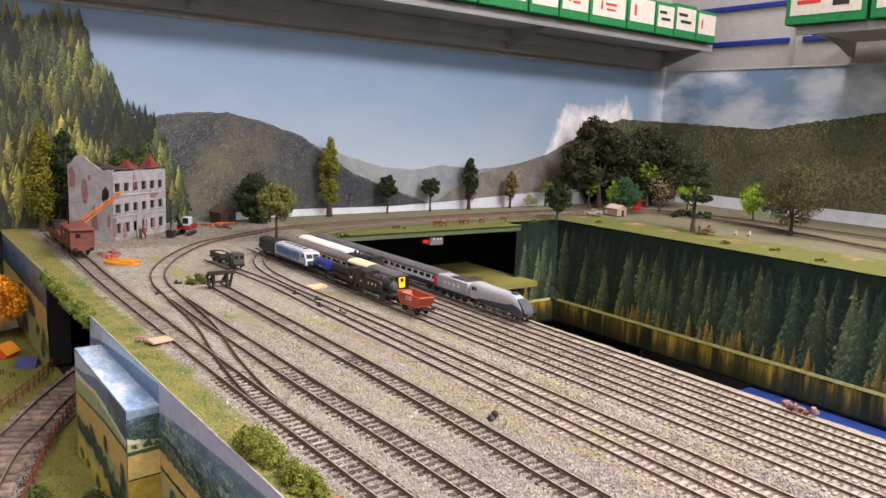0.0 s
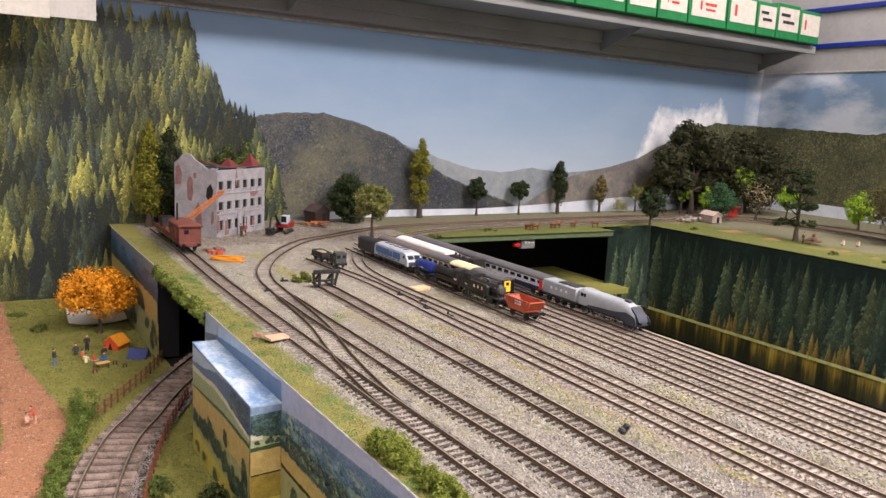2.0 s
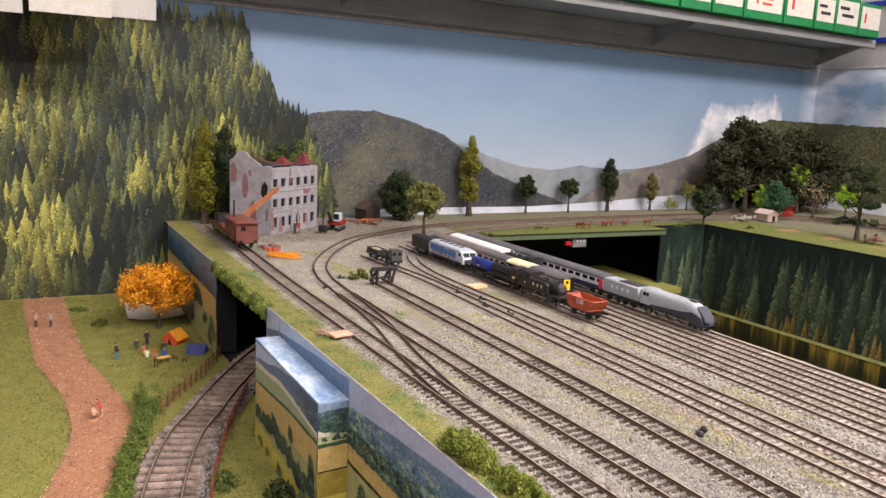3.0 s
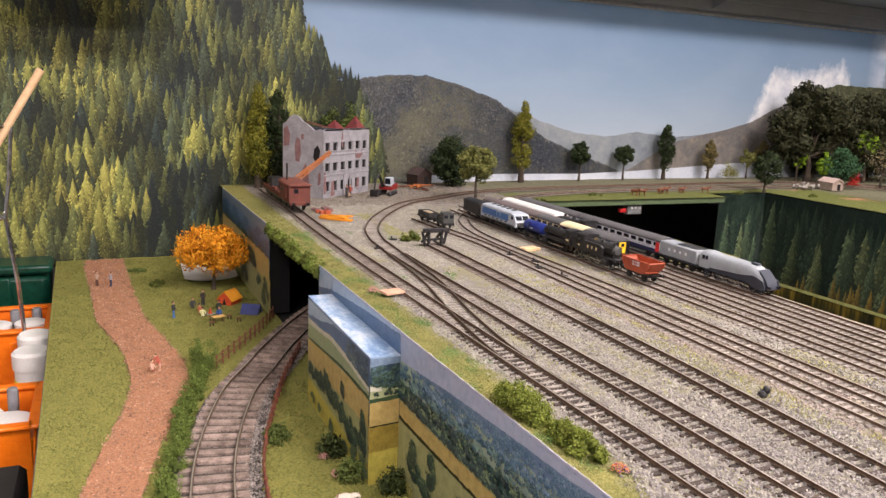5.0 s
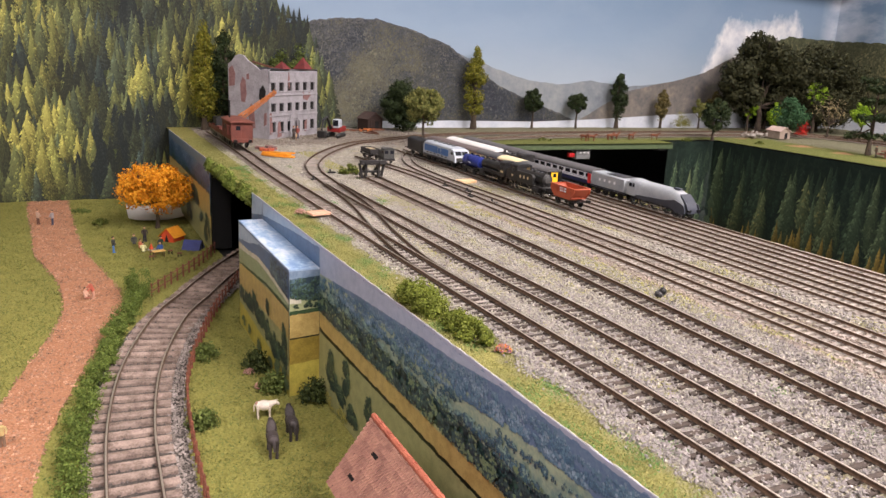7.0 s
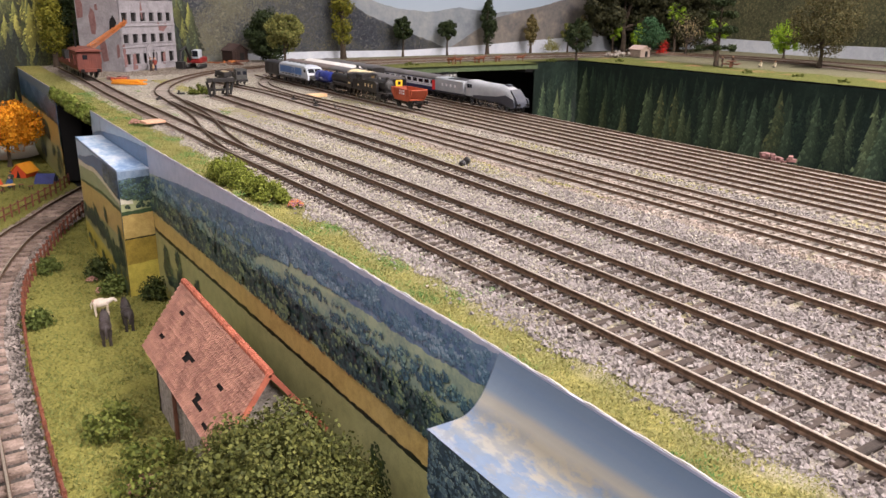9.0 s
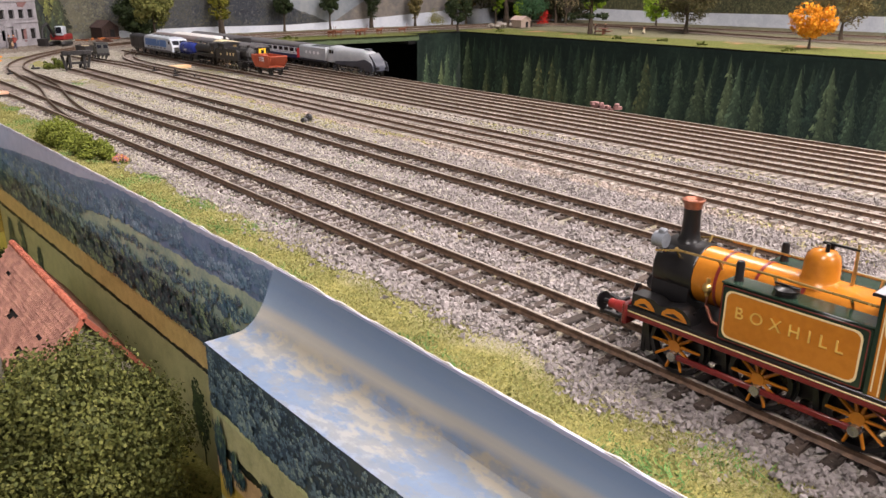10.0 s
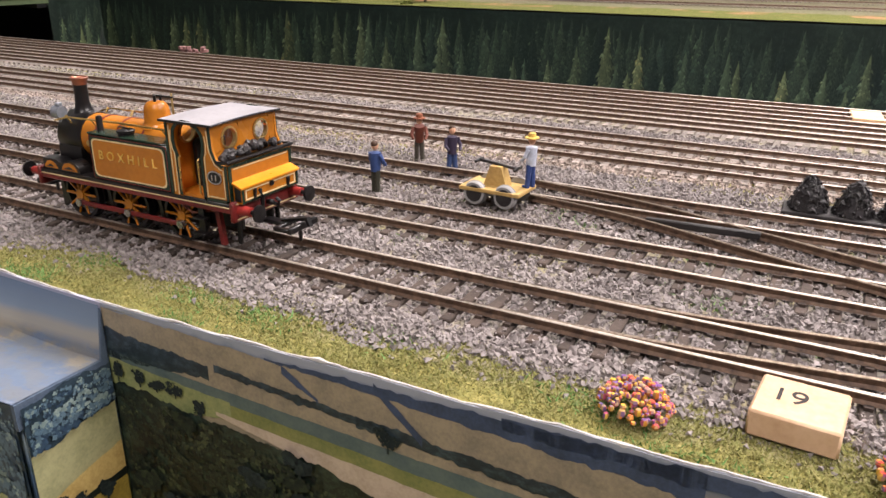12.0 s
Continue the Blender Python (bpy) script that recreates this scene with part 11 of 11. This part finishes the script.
# ---- shelves with boxes over the layout ----
M_BOXG = paint("green_box_edge", C(26, 122, 66), C(20, 98, 54), 0.6)
M_LABEL = paint("box_label", C(206, 200, 190), C(186, 180, 170), 0.7)
M_NOTE = paint("aged_note_paper", C(188, 184, 178), C(164, 160, 156), 0.8, scale=20, fine=200)
M_INKR = paint("red_ink", C(196, 60, 50), None, 0.7, bump=0)
M_INKK = paint("black_ink", C(44, 40, 44), None, 0.7, bump=0)
sh = thing("wall_shelf", 0, 0, 0, label="grey steel shelf along the back wall", category="shelf")
rz = math.degrees(math.atan(0.05))
part("tray", G().box((0.7, 1.53, 0.473), (2.66, 0.24, 0.012), 0.002, rz), M_SHELF, sh)
part("lip", G().box((0.706, 1.409, 0.470), (2.66, 0.006, 0.022), 0.0015, rz), M_SHELF, sh)
part("back_rail", G().box((0.7, 1.592, 0.437), (2.68, 0.02, 0.05), 0.003, rz), M_SHELF, sh)
part("rail", G().box((0.7, 1.575, 0.452), (2.66, 0.006, 0.03), 0.002, rz), M_SHELF, sh)
for x in (-0.4, 0.5, 1.35, 2.02):
    part("bracket", G().prism([(1.42 + 0.05 * x - 0.03, 0.467), (1.6 + 0.05 * x - 0.05, 0.467), (1.6 + 0.05 * x - 0.05, 0.415)], x, x + 0.003, "yz"), M_SHELF, sh)


def shelf_box(x, y, z, w, d, h, rz, face, label, marks):
    b = thing("card_box", x, y, z, rz, label, "box", "boxes on the shelves")
    part("box", G().box((0, 0, h / 2), (w, d, h), 0.0015), M_BOXG, b)
    lb = part("label", G().box((0.001, -d / 2 - 0.0006, h * 0.56), (w * 0.88, 0.0008, h * 0.66)), M_LABEL, b)
    for i, (u, v, bw, bh, m) in enumerate(marks):
        part("mark", G().box((u * w, -d / 2 - 0.0012, v * h), (bw * w, 0.0006, bh * h)), m, lb)


x = 2.005
r = random.Random(4)
for i in range(16):
    w = r.choice((0.085, 0.10, 0.105, 0.12)) if i < 4 else r.uniform(0.1, 0.2)
    marks = [(-0.25, 0.55, 0.08, 0.3, M_INKR)] if i % 3 == 0 else [(-0.15, 0.68, 0.4, 0.09, M_INKK), (0.0, 0.48, 0.5, 0.09, M_INKK)]
    if i > 3:
        marks = [(-0.2, 0.55, 0.05, 0.25, M_INKR), (0.05, 0.6, 0.3, 0.08, M_INKR), (0.05, 0.45, 0.25, 0.06, M_INKR)]
    shelf_box(x - w / 2, 1.415 + 0.05 * (x - 0.7) + 0.035, 0.482, w - 0.004, 0.14, 0.085 + 0.006 * (i % 2), rz, None, "green card stock box with a cream label", marks)
    x -= w
sh = thing("wall_shelf", 0, 0, 0, label="grey steel shelf on the slatted wall", category="shelf")
part("tray", G().box((1.93, 0.2, 0.473), (0.26, 1.75, 0.012), 0.002), M_SHELF, sh)
part("lip", G().box((1.80, 0.2, 0.470), (0.006, 1.75, 0.022), 0.0015), M_SHELF, sh)
for y in (1.06, 0.4, -0.3):
    part("bracket", G().prism([(1.9, 0.467), (2.064, 0.467), (2.064, 0.425), (2.03, 0.43), (1.98, 0.45)], y, y + 0.003, "xz"), M_SHELF, sh)
for i in range(5):
    shelf_box(1.85, 1.0 - i * 0.2, 0.482, 0.19, 0.14, 0.09, -90, None, "green card stock box with a cream label", [(-0.2, 0.55, 0.3, 0.1, M_INKR), (0.2, 0.5, 0.2, 0.2, M_INKK)])
for i, (x, w, z, m) in enumerate(((-0.14, 0.17, 0.333, M_NOTE), (0.008, 0.11, 0.338, M_LABEL), (0.092, 0.07, 0.341, M_NOTE))):
    pp = part("paper_note", G().box((x, 1.363 + 0.004 * i, (z + 0.48) / 2), (w, 0.0008, 0.48 - z)), m)
    tagged(pp, "blank cream paper hanging from the shelf edge", "paper", "hanging papers")
# cut in the slatted wall panel
tagged(part("trim", G().box((XW - 0.001, 1.229, 0.55), (0.004, 0.003, 0.27)), M_SHELF), "thin vertical joint in the slatted wall", "wall joint", kind="structure")

# ---- crates and tubs beside the meadow ----
M_CRATE = paint("orange_plastic", C(238, 122, 22), C(220, 102, 14), 0.4, bump=0.05)
M_GREENP = paint("dark_green_plastic", C(13, 62, 47), C(9, 46, 35), 0.3, bump=0.04)
M_GREYP = paint("grey_plastic", C(126, 126, 130), C(104, 104, 108), 0.45, bump=0.04)
TAB = -0.30
tagged(part("side_table", G().box((-0.42, 1.06, TAB - 0.02), (0.58, 1.0, 0.04), 0.002), paint("newsprint_table", C(190, 186, 180), C(150, 146, 142), 0.8, scale=40, fine=200)), "low table covered with paper beside the layout", "table", kind="structure")


def crate(x, y, w, l, h):
    c = thing("plastic_crate", x, y, TAB, 0, "open orange plastic storage crate", "crate", "orange crates")
    t = 0.003
    part("base", G().box((0, 0, 0.002), (w, l, 0.004)), M_CRATE, c)
    for s in (-1, 1):
        part("side", G().box((s * w / 2, 0, h / 2), (t, l, h), 0.001, ry=s * 4), M_CRATE, c)
        part("side", G().box((0, s * l / 2, h / 2), (w, t, h), 0.001, rx=-s * 4), M_CRATE, c)
        part("rim", G().box((s * (w / 2 + 0.005), 0, h - 0.002), (0.014, l + 0.024, 0.005), 0.0015), M_CRATE, c)
        part("rim", G().box((0, s * (l / 2 + 0.005), h - 0.002), (w + 0.006, 0.014, 0.005), 0.0015), M_CRATE, c)
        part("rib", G().box((s * w * 0.3, -l / 2 - 0.004, h * 0.45), (0.012, 0.006, h * 0.85), 0.002), M_CRATE, c)
    # a dark strip stands for the shade in the slot
    part("handle_slot", G().box((0, -l / 2 - 0.003, h * 0.75), (w * 0.34, 0.005, h * 0.12), 0.001), M_DARKFILL, c)


def tub(x, y, z, r, h, label="white plastic tub with a flat lid"):
    t = thing("tub", x, y, z, 0, label, "tub", "tubs and bottles")
    part("pot", G().lathe([(r * 0.86, 0), (r * 0.98, h)], (0, 0, 0), 20), M_PAPERW, t)
    part("lid", G().lathe([(r * 1.04, h * 0.84), (r * 1.06, h), (r * 0.9, h * 1.03), (0.001, h * 1.03)], (0, 0, 0), 20), M_PAPERW, t)
    part("band", G().lathe([(r * 0.965, h * 0.5), (r * 0.985, h * 0.5), (r * 1.0, h * 0.72), (r * 0.965, h * 0.72)], (0, 0, 0), 20), M_YELLOW, t)


def bottle(x, y, z, r, h):
    t = thing("bottle", x, y, z, 0, "grey plastic bottle with a narrow cap", "bottle", "tubs and bottles")
    part("flask", G().lathe([(r, 0), (r, h * 0.6), (r * 0.5, h * 0.72), (r * 0.45, h * 0.78)], (0, 0, 0), 16), M_GREYP, t)
    part("cap", G().lathe([(r * 0.5, h * 0.76), (r * 0.5, h), (r * 0.4, h * 1.02)], (0, 0, 0), 12), M_GREYP, t)


crate(-0.226, 1.330, 0.20, 0.116, 0.135)
crate(-0.222, 0.998, 0.20, 0.108, 0.13)
for x, y in ((-0.172, 1.365), (-0.143, 1.370)):
    bottle(x, y, TAB + 0.01, 0.014, 0.125)
tub(-0.149, 1.333, TAB + 0.066, 0.021, 0.06)
tub(-0.196, 1.345, TAB + 0.06, 0.02, 0.062)
tub(-0.135, 1.228, TAB + 0.002, 0.022, 0.135)
tub(-0.137, 1.180, TAB + 0.002, 0.023, 0.127)
tub(-0.150, 0.992, TAB + 0.045, 0.028, 0.068, "wide white plastic tub inside the crate")
bottle(-0.146, 1.032, TAB + 0.035, 0.012, 0.10)
pk = thing("packet", -0.182, 1.022, TAB + 0.06, 20, "red and white paper packet in the crate", "packet")
part("sleeve", G().box((0, 0, 0.03), (0.05, 0.03, 0.05), 0.002, 20, 20), M_LABEL, pk)
part("band", G().box((0, -0.001, 0.036), (0.051, 0.031, 0.02), 0.002, 20, 20), M_REDEND, pk)
gb = thing("storage_box", -0.25, 1.53, TAB, 0, "dark green plastic box with a clip lid", "box")
part("box", G().box((0, 0, 0.083), (0.24, 0.10, 0.166), 0.012), M_GREENP, gb)
part("lid", G().box((0, 0, 0.173), (0.25, 0.11, 0.016), 0.005), M_GREENP, gb)
part("clip", G().box((0.05, -0.055, 0.125), (0.026, 0.01, 0.075), 0.003), M_GREENP, gb)
bb = part("black_case", G().box((-0.2, 0.80, TAB + 0.06), (0.16, 0.14, 0.12), 0.006), M_BLACKW)
tagged(bb, "plain black plastic case", "case")
# clear blister tray on the table
bt = part("clear_tray", G().box((-0.19, 1.16, TAB + 0.012), (0.09, 0.06, 0.02), 0.006), M_GLASS)
tagged(bt, "clear plastic blister tray on the table", "tray")
# wire stand holding a wooden stick
ws = thing("wire_stand", -0.175, 1.25, 0, 0, "chromed wire stand holding a wooden stick", "stand")
M_CHROME = paint("chrome_wire", C(206, 206, 208), C(150, 150, 152), 0.15, 0.95, bump=0)
part("upright", G().tube([(0.03, 0, TAB), (0.022, 0, -0.1), (0.012, 0, 0.0), (0.020, 0, 0.06), (0.026, 0, 0.122)], 0.0028, 8), M_CHROME, ws)
part("upright", G().tube([(-0.06, 0.02, TAB), (-0.055, 0.02, -0.1), (-0.05, 0.02, 0.06), (-0.05, 0.02, 0.122)], 0.0028, 8), M_CHROME, ws)
part("ring", G().tube([(0.03 * math.cos(a) - 0.012, 0.02 * math.sin(a), 0.122) for a in [i * 0.449 for i in range(15)]], 0.0028, 8), M_CHROME, ws)
part("ring", G().tube([(0.025 * math.cos(a) - 0.012, 0.02 * math.sin(a), 0.0) for a in [i * 0.449 for i in range(15)]], 0.0024, 8), M_CHROME, ws)
part("stick", G().tube([(-0.02, 0, 0.05), (0.066, 0, 0.198)], 0.0052, 10), M_WOODRAW, ws, "plain turned wooden stick")

# blue sheet lying at the foot of the well card
bs = thing("blue_sheet", 0, 0, 0, label="plain blue plastic sheet under the well card", category="sheet")
part("sheet", G().prism([(1.14, 0.80), (1.345, 0.81), (1.345, -0.7), (1.14, -0.7)], -0.266, -0.2585, "xy"), paint("blue_plastic", C(38, 62, 128), C(28, 48, 106), 0.45, scale=20), bs)
for yy in (0.7, 0.1, -0.5):
    part("batten", G().box((1.24, yy, -0.2805), (0.2, 0.02, 0.029)), M_BLACK, bs)
